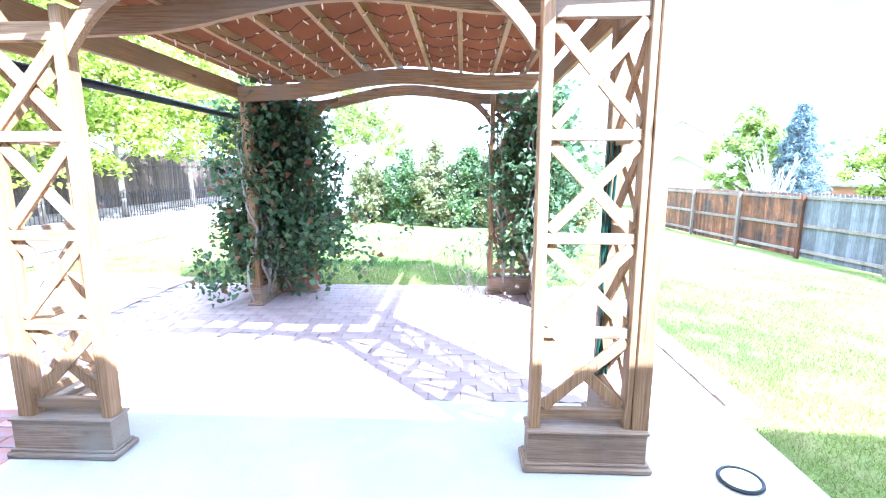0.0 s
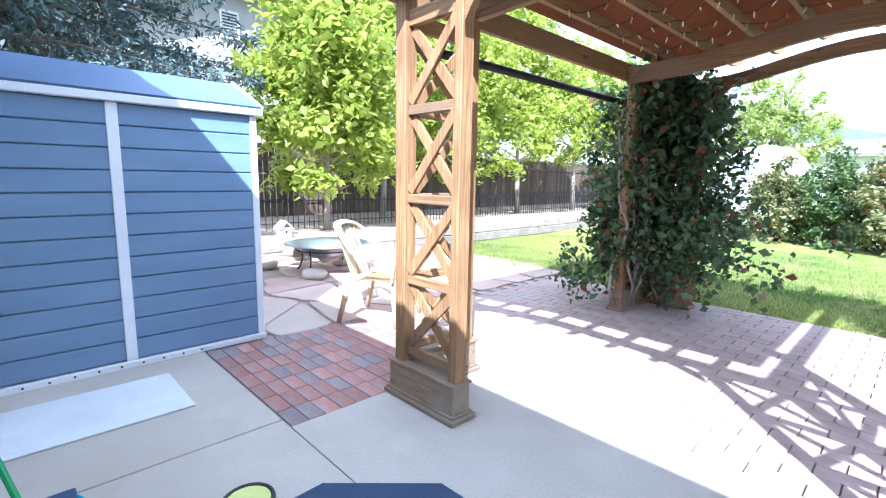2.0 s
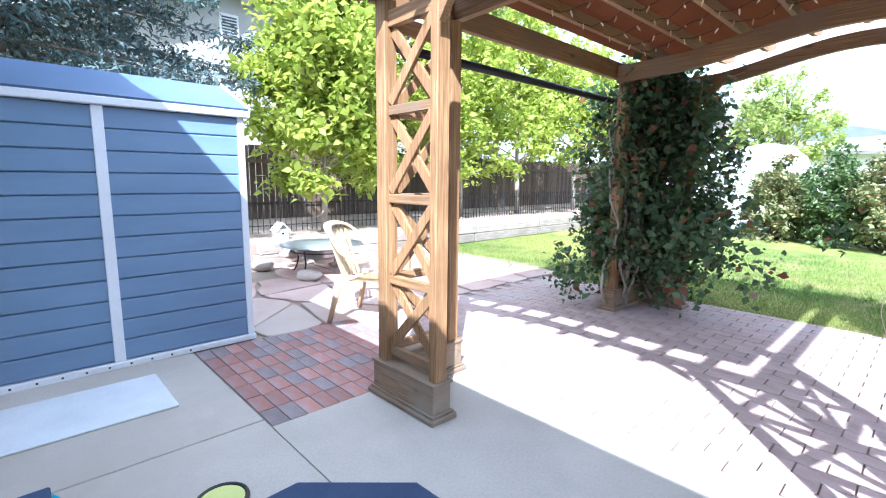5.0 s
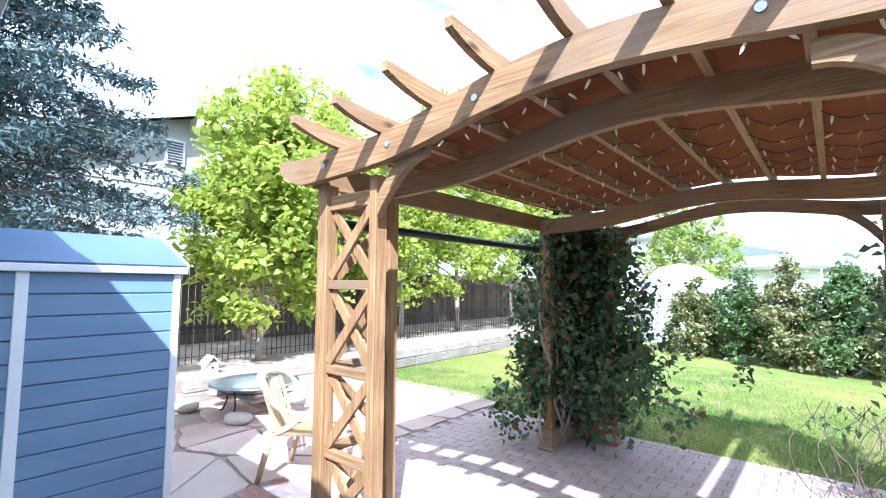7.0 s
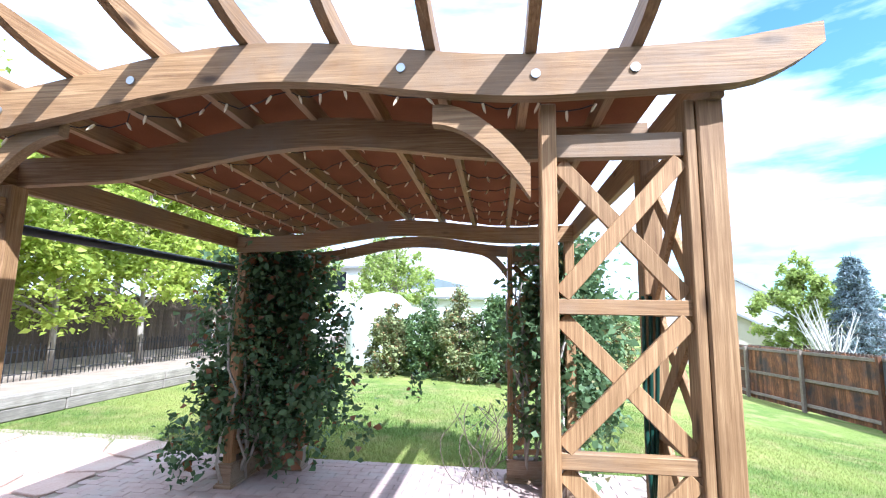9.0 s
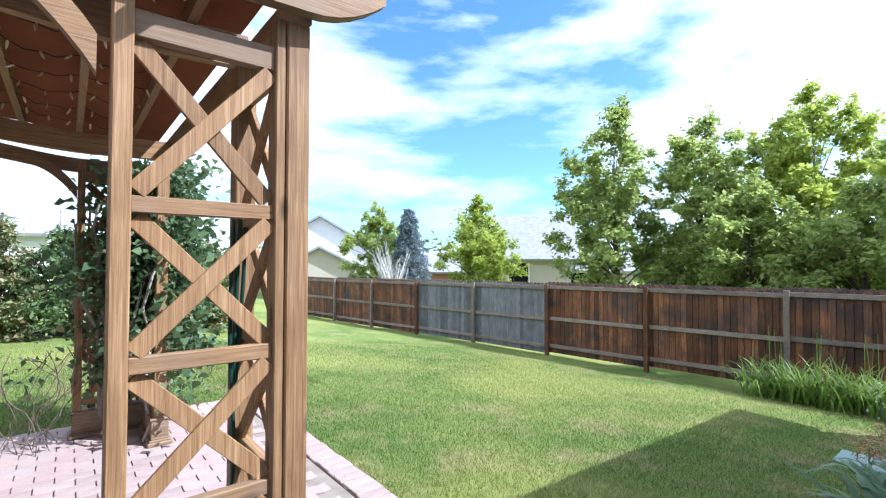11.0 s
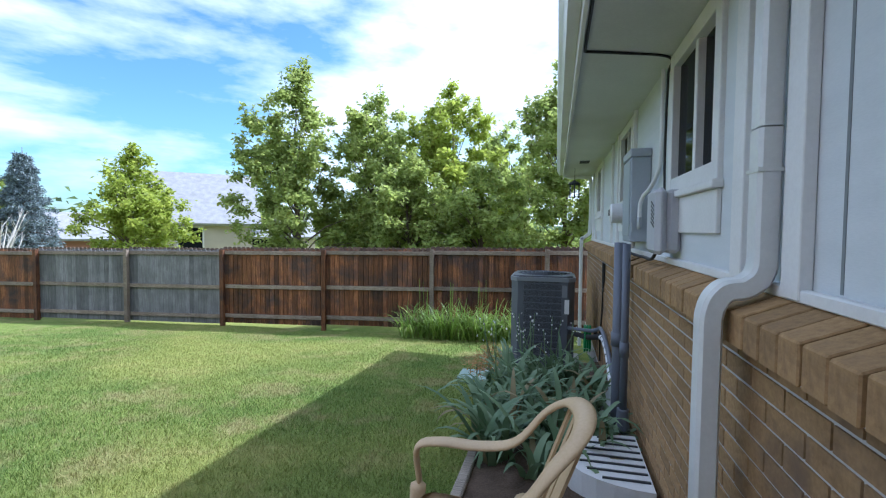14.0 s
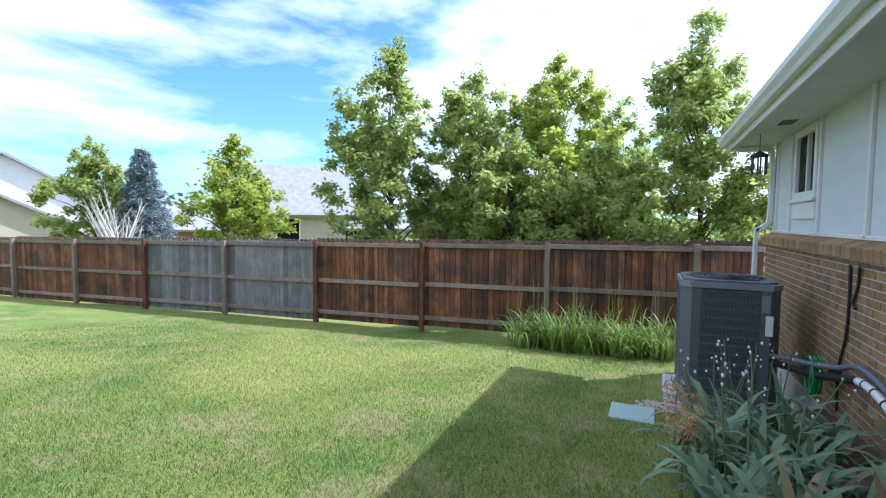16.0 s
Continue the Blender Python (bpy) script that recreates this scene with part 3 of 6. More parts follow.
def lattice_panel(tower, a, b, mat_side, skip_bottom=0.22):
    """Rails and crossed braces between two posts at plan points a and b."""
    a, b = Vector((*a, 0)), Vector((*b, 0))
    d = (b - a).normalized()
    a2, b2 = a + d * POST / 2, b - d * POST / 2
    nrm = Vector((-d.y, d.x, 0))
    rm = cedar_x if abs(d.x) > 0.5 else cedar_y
    levels = (0.29, 0.725, 1.20, 1.69, 2.175 if a.x < 0.3 else 2.245)
    for i, z in enumerate(levels):
        h = 0.085 if i == 4 else 0.052
        bm = bmesh.new()
        stick(bm, a2 + Vector((0, 0, z)), b2 + Vector((0, 0, z)), h, 0.040, nrm, 0.003)
        part("rail", bm, rm, tower)
    for z0, z1, h1 in zip(levels, levels[1:], (0.026, 0.026, 0.026, 0.0425)):
        lo, hi = z0 + 0.026, z1 - h1
        for s, (p, q) in ((-1, ((a2, lo), (b2, hi))), (1, ((a2, hi), (b2, lo)))):
            p0, q0 = p[0] + Vector((0, 0, p[1])), q[0] + Vector((0, 0, q[1]))
            bm = bmesh.new()
            inset = (q0 - p0).normalized() * 0.018
            stick(bm, p0 + inset + nrm * 0.011 * s, q0 - inset + nrm * 0.011 * s, 0.058, 0.020, nrm, 0.002)
            part("brace", bm, cedar_z, tower)


def tower(corner, inner, side, label):
    """An L of two lattice panels; corner, inner and side are the plan points of its three posts."""
    t = thing("lattice_tower", label, "lattice tower", (*corner, 0), "pergola towers")
    top = TOWER_TOP - 0.012 if corner[0] < 0.3 else TOWER_TOP + 0.095
    for x, y in (corner, side):
        if corner[0] > 0.3 and corner[1] < 3 and (x, y) == corner:
            part("post", boxed(x - POST / 2, x - 0.010, y - POST / 2 + 0.006, y + POST / 2, 0.16, top, bevel=0.004), cedar_z, t)
            part("post", boxed(x - 0.006, x + POST / 2 + 0.035, y - POST / 2, y + POST / 2, 0.16, top, bevel=0.006), cedar_z, t)
            continue
        part("post", boxed(x - POST / 2, x + POST / 2, y - POST / 2, y + POST / 2, 0.16, top, bevel=0.006), cedar_z, t)
    x, y = inner
    s = math.copysign(POST / 2, corner[0] - x)
    x0, x1 = sorted((x + s, x + s - math.copysign(0.055, s)))
    part("post", boxed(x0, x1, y - POST / 2, y + POST / 2, 0.16, top, bevel=0.005), cedar_z, t)
    lattice_panel(t, corner, inner, 0)
    lattice_panel(t, corner, side, 1)
    for a, b in ((corner, inner), (corner, side)):
        x0, x1 = sorted((a[0], b[0]))
        y0, y1 = sorted((a[1], b[1]))
        along_x = (x1 - x0) > (y1 - y0)
        e = 0.066
        if along_x:
            free = 0.020                                   # the box ends just past the inner post
            x0, x1 = (x0 - e, x1 + free) if b[0] > a[0] else (x0 - free, x1 + e)
            y0, y1 = y0 - e, y1 + e
        else:
            x0, x1 = x0 - e + 0.003, x1 + e - 0.003
            if b[1] > a[1]:
                y0, y1 = y0 + e + 0.002, y1 + e
            else:
                y0, y1 = y0 - e, y1 - e - 0.002
        bm = bmesh.new()
        box(bm, x0, x1, y0, y1, 0.035, 0.205, 0.004)
        part("base_box", bm, cedar_base, t)
        bm = bmesh.new()
        box(bm, x0 - 0.028, x1 + 0.028, y0 - 0.028, y1 + 0.028, 0.0, 0.034, 0.008)
        box(bm, x0 - 0.014, x1 + 0.014, y0 - 0.014, y1 + 0.014, 0.034, 0.048, 0.004)
        box(bm, x0 - 0.010, x1 + 0.010, y0 - 0.010, y1 + 0.010, 0.2055, 0.222, 0.004)
        part("base_trim", bm, cedar_base, t, "weathered moulded base trim")
    return t


E0 = 0.070
tower((PX0 + E0, FY0 + E0), (-0.839 - E0, FY0 + E0), (PX0 + E0, 2.80 - E0), "cedar lattice tower on a boxed base beside brick paving")
tower((PX1 - E0, FY0 + E0), (1.262 + E0, FY0 + E0), (PX1 - E0, 2.80 - E0), "cedar lattice tower on a boxed base beside the lawn")
tower((PX0 + E0, BY1 - E0), (-0.831 - E0, BY1 - E0), (PX0 + E0, 4.98 + E0), "cedar lattice tower overgrown with dark green vine")
tower((PX1 - E0, BY1 - E0), (1.228 + E0, BY1 - E0), (PX1 - E0, 4.98 + E0), "cedar lattice tower overgrown with climbing vine")


def knee(x, s, y0, y1):
    """A curved brace from a post up to the beam, s: the way it goes in x."""
    bm = bmesh.new()
    low, high = [], []
    for k in range(11):
        q = k / 10
        xx = x + s * 0.34 * q
        zl = 2.05 + 0.27 * math.sin(q * math.pi / 2) ** 0.9
        low.append((xx, zl))
        high.append((xx, min(zl + 0.11 * (1 - 0.35 * q), arch(xx, BEAM, RISE) + 0.02)))
    strip_prism(bm, low, high, 0, y0, y1)
    part("knee_brace", bm, cedar_x, pergola)


for x, s in ((-0.86, 1), (1.285, -1)):
    knee(x, s, 2.146, 2.19)
    knee(x, s, 5.66, 5.70)


# ---- shed ----
def shed():
    s = thing("garden_shed", "blue plastic garden shed with white trim on the patio", "shed", (-3.6, 1.1, 0))
    X, Y0, Y1, X2, ZE, ZR, XR = -2.90, -0.12, 1.97, -4.35, 1.76, 2.06, -3.45
    n = 12
    for k in range(n):
        z0, z1 = 0.05 + (ZE - 0.05) * k / n, 0.05 + (ZE - 0.05) * (k + 1) / n
        bm = bmesh.new()
        prof = [(X - 0.03, z0), (X - 0.008, z0 + 0.002), (X + 0.001, z0 + 0.009), (X + 0.001, z1 - 0.009), (X - 0.008, z1 - 0.002), (X - 0.03, z1)]
        rows = [[bm.verts.new((x, y, z)) for x, z in prof] for y in (Y0 + 0.03, Y1 - 0.03)]
        for i in range(len(prof) - 1):
            bm.faces.new((rows[0][i], rows[1][i], rows[1][i + 1], rows[0][i + 1]))
        part("plank", bm, shed_blue, s)
    part("body", boxed(X2, X - 0.031, Y0 + 0.02, Y1 - 0.02, 0.03, ZE - 0.002), shed_blue, s)
    for y in (Y0 + 0.02, Y1 - 0.02):
        bm = bmesh.new()
        vs = [bm.verts.new((x, y, z)) for x, z in ((X - 0.03, ZE), (XR, ZR - 0.02), (X2, ZE))]
        bm.faces.new(vs)
        part("gable", bm, shed_blue, s)
    for y in (Y0, Y1 - 0.05):
        part("corner_trim", boxed(X - 0.045, X + 0.012, y, y + 0.05, 0.0, ZE, bevel=0.004), shed_white, s)
    part("door_trim", boxed(X - 0.01, X + 0.014, 1.02, 1.085, 0.04, ZE, bevel=0.004), shed_white, s)
    part("sill", boxed(X - 0.03, X + 0.022, Y0 - 0.01, Y1 + 0.01, 0.0, 0.045, bevel=0.004), shed_white, s)
    for k in range(13):
        bm = bmesh.new()
        box(bm, X + 0.0225, X + 0.026, Y0 + 0.1 + k * 0.125, Y0 + 0.112 + k * 0.125, 0.018, 0.03)
        part("screw", bm, black, s)
    part("eave_trim", boxed(X - 0.02, X + 0.045, Y0 - 0.04, Y1 + 0.04, ZE + 0.001, ZE + 0.052, bevel=0.006), shed_white, s)
    bm = bmesh.new()
    for a, b in (((X + 0.04, ZE + 0.055), (XR, ZR)), ((XR, ZR), (X2 - 0.07, ZE + 0.055))):
        stick(bm, ((a[0] + b[0]) / 2, Y0 - 0.03, (a[1] + b[1]) / 2), ((a[0] + b[0]) / 2, Y1 + 0.03, (a[1] + b[1]) / 2), math.hypot(a[0] - b[0], a[1] - b[1]), 0.025, (a[1] - b[1], 0, b[0] - a[0]))
    part("roof", bm, shed_roof, s, "dark blue sloping roof")
    bm = bmesh.new()
    stick(bm, (X + 0.045, Y1 + 0.035, ZE + 0.05), (XR, Y1 + 0.035, ZR + 0.012), 0.045, 0.016, (0, 1, 0))
    part("barge_trim", bm, shed_white, s)


shed()


# ---- house ----
WY, HX0, HX1 = -0.12, 1.40, 10.35
LEDGE, SOFFIT = 1.265, 2.455


def wall_with_windows():
    """The siding wall, with real openings for the windows."""
    holes = [(3.55, 4.32, 1.71, 2.395), (5.79, 6.50, 1.71, 2.395), (8.55, 9.27, 1.71, 2.395)]
    bm = bmesh.new()
    xs = [HX0, *[v for h in holes for v in h[:2]], HX1]
    y0, y1 = WY - 0.15, WY
    for k in range(len(xs) - 1):
        a, b = xs[k], xs[k + 1]
        if k % 2 == 0:
            box(bm, a, b, y0, y1, LEDGE - 0.06, SOFFIT + 0.3)
        else:
            h = holes[k // 2]
            box(bm, a, b, y0, y1, LEDGE - 0.06, h[2])
            box(bm, a, b, y0, y1, h[3], SOFFIT + 0.3)
    wall = solid("wall_siding", bm, siding, "white painted vertical-groove siding of the house", "wall", kind="structure")
    for k, (a, b, z0, z1) in enumerate(holes):
        w = thing("window_%d" % (k + 1), "white framed sliding window with dark glass", "window", ((a + b) / 2, WY, z0), kind="structure")
        bm = bmesh.new()
        for q in ((a - 0.05, a + 0.03, z0 - 0.05, z1 + 0.05), (b - 0.03, b + 0.05, z0 - 0.05, z1 + 0.05)):
            box(bm, q[0], q[1], WY - 0.05, WY + 0.022, q[2], q[3], 0.003)
        for q in ((z0 - 0.05, z0 + 0.03), (z1 - 0.03, z1 + 0.05)):
            box(bm, a + 0.0305, b - 0.0305, WY - 0.05, WY + 0.020, q[0], q[1], 0.003)
        part("window_frame", bm, trim_white, w)
        m = (a + b) / 2 - 0.03
        part("mullion", boxed(m - 0.022, m + 0.022, WY - 0.04, WY + 0.006, z0 + 0.031, z1 - 0.031, bevel=0.003), trim_white, w)
        part("pane", boxed(a + 0.031, m - 0.023, WY - 0.036, WY - 0.030, z0 + 0.031, z1 - 0.031), glass_dark, w)
        part("pane", boxed(m + 0.023, b - 0.031, WY - 0.022, WY - 0.016, z0 + 0.031, z1 - 0.031), glass_dark, w)
        part("window_sill", boxed(a - 0.07, b + 0.07, WY + 0.001, WY + 0.045, z0 - 0.085, z0 - 0.051, bevel=0.004), trim_white, w)
        part("panel_below", boxed(a - 0.05, b + 0.05, WY + 0.001, WY + 0.02, z0 - 0.27, z0 - 0.087, bevel=0.003), trim_white, w)
    return wall


wall_with_windows()
bm = bmesh.new()
box(bm, HX0, HX1, -0.30, -0.04, -1.6, LEDGE - 0.13)
solid("wall_brick", bm, mortar, "tan brick wainscot of the house with pale mortar joints", "wall", kind="structure")
solid("foundation", boxed(HX0, HX1 + 0.005, -0.29, -0.022, -1.6, -0.25), found_concrete, "grey concrete house foundation", "foundation", kind="structure")
for k, x in enumerate((3.24, 2.845, 5.62, 6.66, 7.2, 8.38, 9.42, 10.1)):
    wdt = 0.10 if k in (0, 1) else 0.045
    solid("trim", boxed(x - wdt / 2, x + wdt / 2, WY + 0.001, WY + (0.03 if k > 1 else 0.035), LEDGE + 0.005, SOFFIT - 0.001, bevel=0.003), trim_white, "white painted vertical trim board", "trim", kind="structure")
solid("trim_base", boxed(HX0, HX1, WY + 0.001, WY + 0.03, LEDGE + 0.0, LEDGE + 0.035, bevel=0.004), trim_white, "white flashing strip above the brick ledge", "trim", kind="structure")
bm = bmesh.new()
for x in [2.673 - 0.205 * k for k in range(6)]:
    box(bm, x - 0.006, x + 0.006, WY - 0.001, WY + 0.0015, LEDGE + 0.04, SOFFIT)
solid("siding_grooves", bm, plain("groove", (0.20, 0.22, 0.23), 0.8), "narrow dark grooves between siding boards", "trim", kind="structure")
# roof, soffit, gutter
solid("soffit", boxed(-2.3, 10.72, -0.30, 0.40, SOFFIT, SOFFIT + 0.02), soffit_mat, "pale painted flat soffit under the eaves", "soffit", kind="structure")
solid("fascia", boxed(-2.3, 10.75, 0.401, 0.425, SOFFIT - 0.03, SOFFIT + 0.17, bevel=0.003), trim_white, "white fascia board", "trim", kind="structure")
bm = bmesh.new()
prof = [(0.427, 2.57), (0.427, 2.46), (0.49, 2.455), (0.505, 2.49), (0.53, 2.53), (0.535, 2.575), (0.525, 2.575), (0.52, 2.535), (0.49, 2.475), (0.435, 2.475), (0.435, 2.57)]
rows = [[bm.verts.new((x, y, z + 0.045)) for y, z in prof] for x in (-2.3, 10.78)]
for i in range(len(prof)):
    j = (i + 1) % len(prof)
    bm.faces.new((rows[0][i], rows[0][j], rows[1][j], rows[1][i]))
bm.faces.new(rows[0])
bm.faces.new(rows[1][::-1])
solid("gutter", bm, gutter_mat, "white metal rain gutter along the eaves", "gutter", kind="structure")
bm = bmesh.new()
stick(bm, (4.24, 0.47, 2.645), (4.24, -6.5, 4.945), 13.1, 0.05, (0, 0.3, 1))
solid("house_roof", bm, shingle, "grey shingle house roof", "roof", kind="structure")
solid("wall_back", boxed(1.40, 10.35, -8.0, -0.31, -1.6, 2.44), siding, "plain house body behind the wall", "wall", kind="structure")
solid("wall_recess", boxed(-2.45, 1.398, -0.95, -0.80, -0.1, 2.72), siding, "plain white siding at the back of a recessed bay", "wall", kind="structure")
solid("wall_recess_side", boxed(-1.15, -1.0, -0.798, -0.302, -0.1, 2.72), siding, "plain white siding at the side of a recessed bay", "wall", kind="structure")
solid("soffit_recess", boxed(-2.3, 1.398, -0.80, -0.302, SOFFIT, SOFFIT + 0.02), soffit_mat, "pale painted ceiling of a recessed bay", "soffit", kind="structure")


# ---- side fence ----
FENCE = [Vector((11.17, 3.13)) + Vector((-0.108, 0.9942)) * 2.44 * k for k in range(-4, 8)]



def fence_run():
    for k in range(len(FENCE) - 1):
        a, b = FENCE[k], FENCE[k + 1]
        f = thing("wooden_fence", "weathered grey board fence panel" if k in (6, 7) else "red-brown stained board fence panel with dark streaks", "fence", (a.x, a.y, lawn_z(a.x, a.y)), "side fence panels")
        d = (b - a).normalized()
        n = Vector((-d.y, d.x))
        top = 1.13 - 0.035 * k
        base = max(top - 1.72, lawn_z(a.x, a.y) + 0.03)
        count = 22
        mat = fence_grey if k in (6, 7) else fence_red
        for i in range(count):
            c = a + d * (2.44 * (i + 0.5) / count)
            g = 0.010 if k < 6 else 0.004
            w = 2.44 / count - g
            o = n * -0.035
            bm = bmesh.new()
            zt = top + 0.03 * math.sin(i * 2.1 + k)* 0.4
            p, q = Vector((*(c + o), base)), Vector((*(c + o), zt))
            m = Matrix(((d.x, n.x, 0, c.x + o.x), (d.y, n.y, 0, c.y + o.y), (0, 0, 1, 0), (0, 0, 0, 1)))
            outline = [(-w / 2, base), (w / 2, base), (w / 2, zt - 0.035), (w / 4, zt), (-w / 4, zt), (-w / 2, zt - 0.035)]
            va, vb = extrude_xz(bm, outline, -0.008, 0.008)
            bm.faces.new(va)
            bm.faces.new(vb[::-1])
            bmesh.ops.transform(bm, matrix=m, verts=bm.verts)
            bmesh.ops.recalc_face_normals(bm, faces=bm.faces)
            part("board", bm, mat, f)
        bm = bmesh.new()
        hw = 0.056
        va, vb = extrude_xz(bm, [(-hw, base), (hw, base), (hw, top + 0.005), (hw / 2, top + 0.04), (-hw / 2, top + 0.04), (-hw, top + 0.005)], -0.008, 0.008)
        bm.faces.new(va)
        bm.faces.new(vb[::-1])
        bmesh.ops.recalc_face_normals(bm, faces=bm.faces)
        rear = mesh_of("rear_board", bm, fence_brown)
        for i in range(count):
            c = a + d * (2.44 * (i + 1.0) / count) + n * -0.085
            ob = new("rear_board", rear)
            ob.parent = f
            ob.matrix_parent_inverse = Matrix.Translation(-Vector(f.location))
            ob.matrix_basis = Matrix(((d.x, n.x, 0, c.x), (d.y, n.y, 0, c.y), (0, 0, 1, 0), (0, 0, 0, 1)))
        for zr in (base + 0.18, base + 0.86, top - 0.08):
            bm = bmesh.new()
            stick(bm, (*(a + n * 0.0), zr), (*(b + n * 0.0), zr - 0.012), 0.085, 0.038, (*n, 0), 0.003)
            part("rail", bm, fence_rail, f)
        m = Matrix(((d.x, n.x, 0, a.x), (d.y, n.y, 0, a.y), (0, 0, 1, 0), (0, 0, 0, 1)))
        bm = bmesh.new()
        box(bm, -0.045, 0.045, 0.02, 0.11, lawn_z(a.x, a.y) - 0.1, top + 0.01, 0.004, m)
        part("post", bm, fence_rail if k not in (5, 6, 8) else fence_red, f)


fence_run()


# ---- back of the yard, left side ----
solid("raised_bed", boxed(-30, -6.15, 2.9, 40, -0.2, 0.33), dirt, "dry earth bed held by old timbers", "flower bed", kind="structure")
rng = np.random.default_rng(5)
y = 3.2
while y < 22:
    ln = 2.1 + 0.5 * float(rng.random())
    for k in range(2):
        o = 0.02 * float(rng.random())
        wall_t = solid("landscape_timber", boxed(-6.15 + o, -5.99 + o, y + 0.06 * k, y + ln - 0.02 + 0.06 * k, -0.03 + 0.19 * k, 0.155 + 0.19 * k, bevel=0.015), timber, "weathered grey landscape timber of a low retaining wall", "timber", group="retaining wall timbers")
    y += ln

# flat edging stones where the bed meets the flagstones
for k in range(16):
    a = -9.0 + 0.24 * k
    bm = bmesh.new()
    r = bmesh.ops.create_icosphere(bm, subdivisions=2, radius=0.2)
    for v in bm.verts:
        q = 1 + 0.22 * noise.noise(v.co * 6 + Vector((k * 3.1, 0, 0)))
        v.co = Vector((v.co.x * 1.0 * q, v.co.y * 0.7 * q, v.co.z * 0.38 * q))
    bmesh.ops.transform(bm, matrix=pose(a + 0.9 + 0.1 * math.sin(k * 5), 3.1 + 0.45 * math.sin(k * 1.7) + 0.05 * k, 0.06 + 0.16 * (k % 2), 0, 0, 40 * k), verts=bm.verts)
    solid("edging_stone", bm, stone, "pale tan rough edging stone on the dirt bed", "stone", group="edging stones", smooth=True)

# black hoop fence in the bed
for k in range(26):
    y0 = 3.4 + 0.62 * k
    f = thing("hoop_fence", "low black wire garden fence panel", "garden fence", (-7.4, y0, 0.33), "hoop fence panels")
    bm = bmesh.new()
    for i in range(6):
        yy = y0 + 0.1 * i
        tube(bm, [(-7.4, yy, 0.30), (-7.4, yy, 0.95 + 0.04 * (i % 2))], 0.009, 4)
    for z in (0.45, 0.85):
        tube(bm, [(-7.4, y0, z), (-7.4, y0 + 0.6, z)], 0.008, 4)
    part("wire", bm, black, f)["kind"] = "stuff"

# brown board fence behind the trees
for k in range(11):
    y0 = 1.0 + 2.4 * k
    f = thing("board_fence", "dark weathered brown board fence panel behind trees", "fence", (-10.2, y0, 0.3), "back fence panels")
    bm0 = boxed(-0.01, 0.01, -0.068, 0.068, 0, 1.75)
    me = mesh_of("board", bm0, fence_brown)
    for i in range(16):
        ob = new("board", me)
        ob.parent = f
        ob.location = (0, 0.075 + 0.15 * i, 0.02 * math.sin(i * 3.7 + k))
    for z in (0.35, 1.35):
        part("rail", boxed(-10.188, -10.15, y0, y0 + 2.4, 0.3 + z, 0.39 + z), fence_brown, f)

LEFT = [
    ("lime green leafed young tree in the raised bed", (-6.9, 4.85, 0.3), 5.3, (1.35, 1.35, 2.5), leaf_lime, 11, 230, 62, 0.14, 0.06),
    ("light green leafed tree in the raised bed", (-8.3, 7.1, 0.3), 6.4, (1.7, 1.7, 2.9), leaf_lime, 12, 190, 70, 0.14, 0.08),
    ("light green leafed tree with a slim pale trunk", (-7.9, 9.3, 0.3), 5.6, (1.7, 1.7, 2.5), leaf_lime, 13, 170, 70, 0.13, 0.07),
    ("green leafed tree with a slim pale trunk", (-7.8, 11.6, 0.3), 6.4, (1.9, 1.9, 2.3), leaf_lime, 14, 190, 70, 0.13, 0.08),
    ("green leafed tree with a slim pale trunk", (-7.7, 14.6, 0.3), 6.0, (1.9, 1.9, 2.1), leaf_lime, 15, 180, 70, 0.13, 0.08),
    ("tall green tree behind the board fence", (-11.5, 15.0, 0), 11.6, (2.3, 2.3, 3.4), leaf_mid, 16, 190, 70, 0.16, 0.14),
    ("green tree at the end of the raised bed", (-6.9, 18.0, 0.2), 6.2, (2.3, 2.3, 2.4), leaf_mid, 18, 190, 70, 0.14, 0.1),
    ("green tree behind the back hedge", (-3.6, 22.0, 0), 6.0, (1.9, 1.9, 2.0), leaf_mid, 19, 120, 60, 0.15, 0.12),
]
for lab, at, h, rad, mat, seed, cl, per, lf, tr in LEFT:
    tree("deciduous_tree", lab, at, h, rad, mat, seed, cl, per, lf, tr, 0.56, bark_light, low=-0.85)


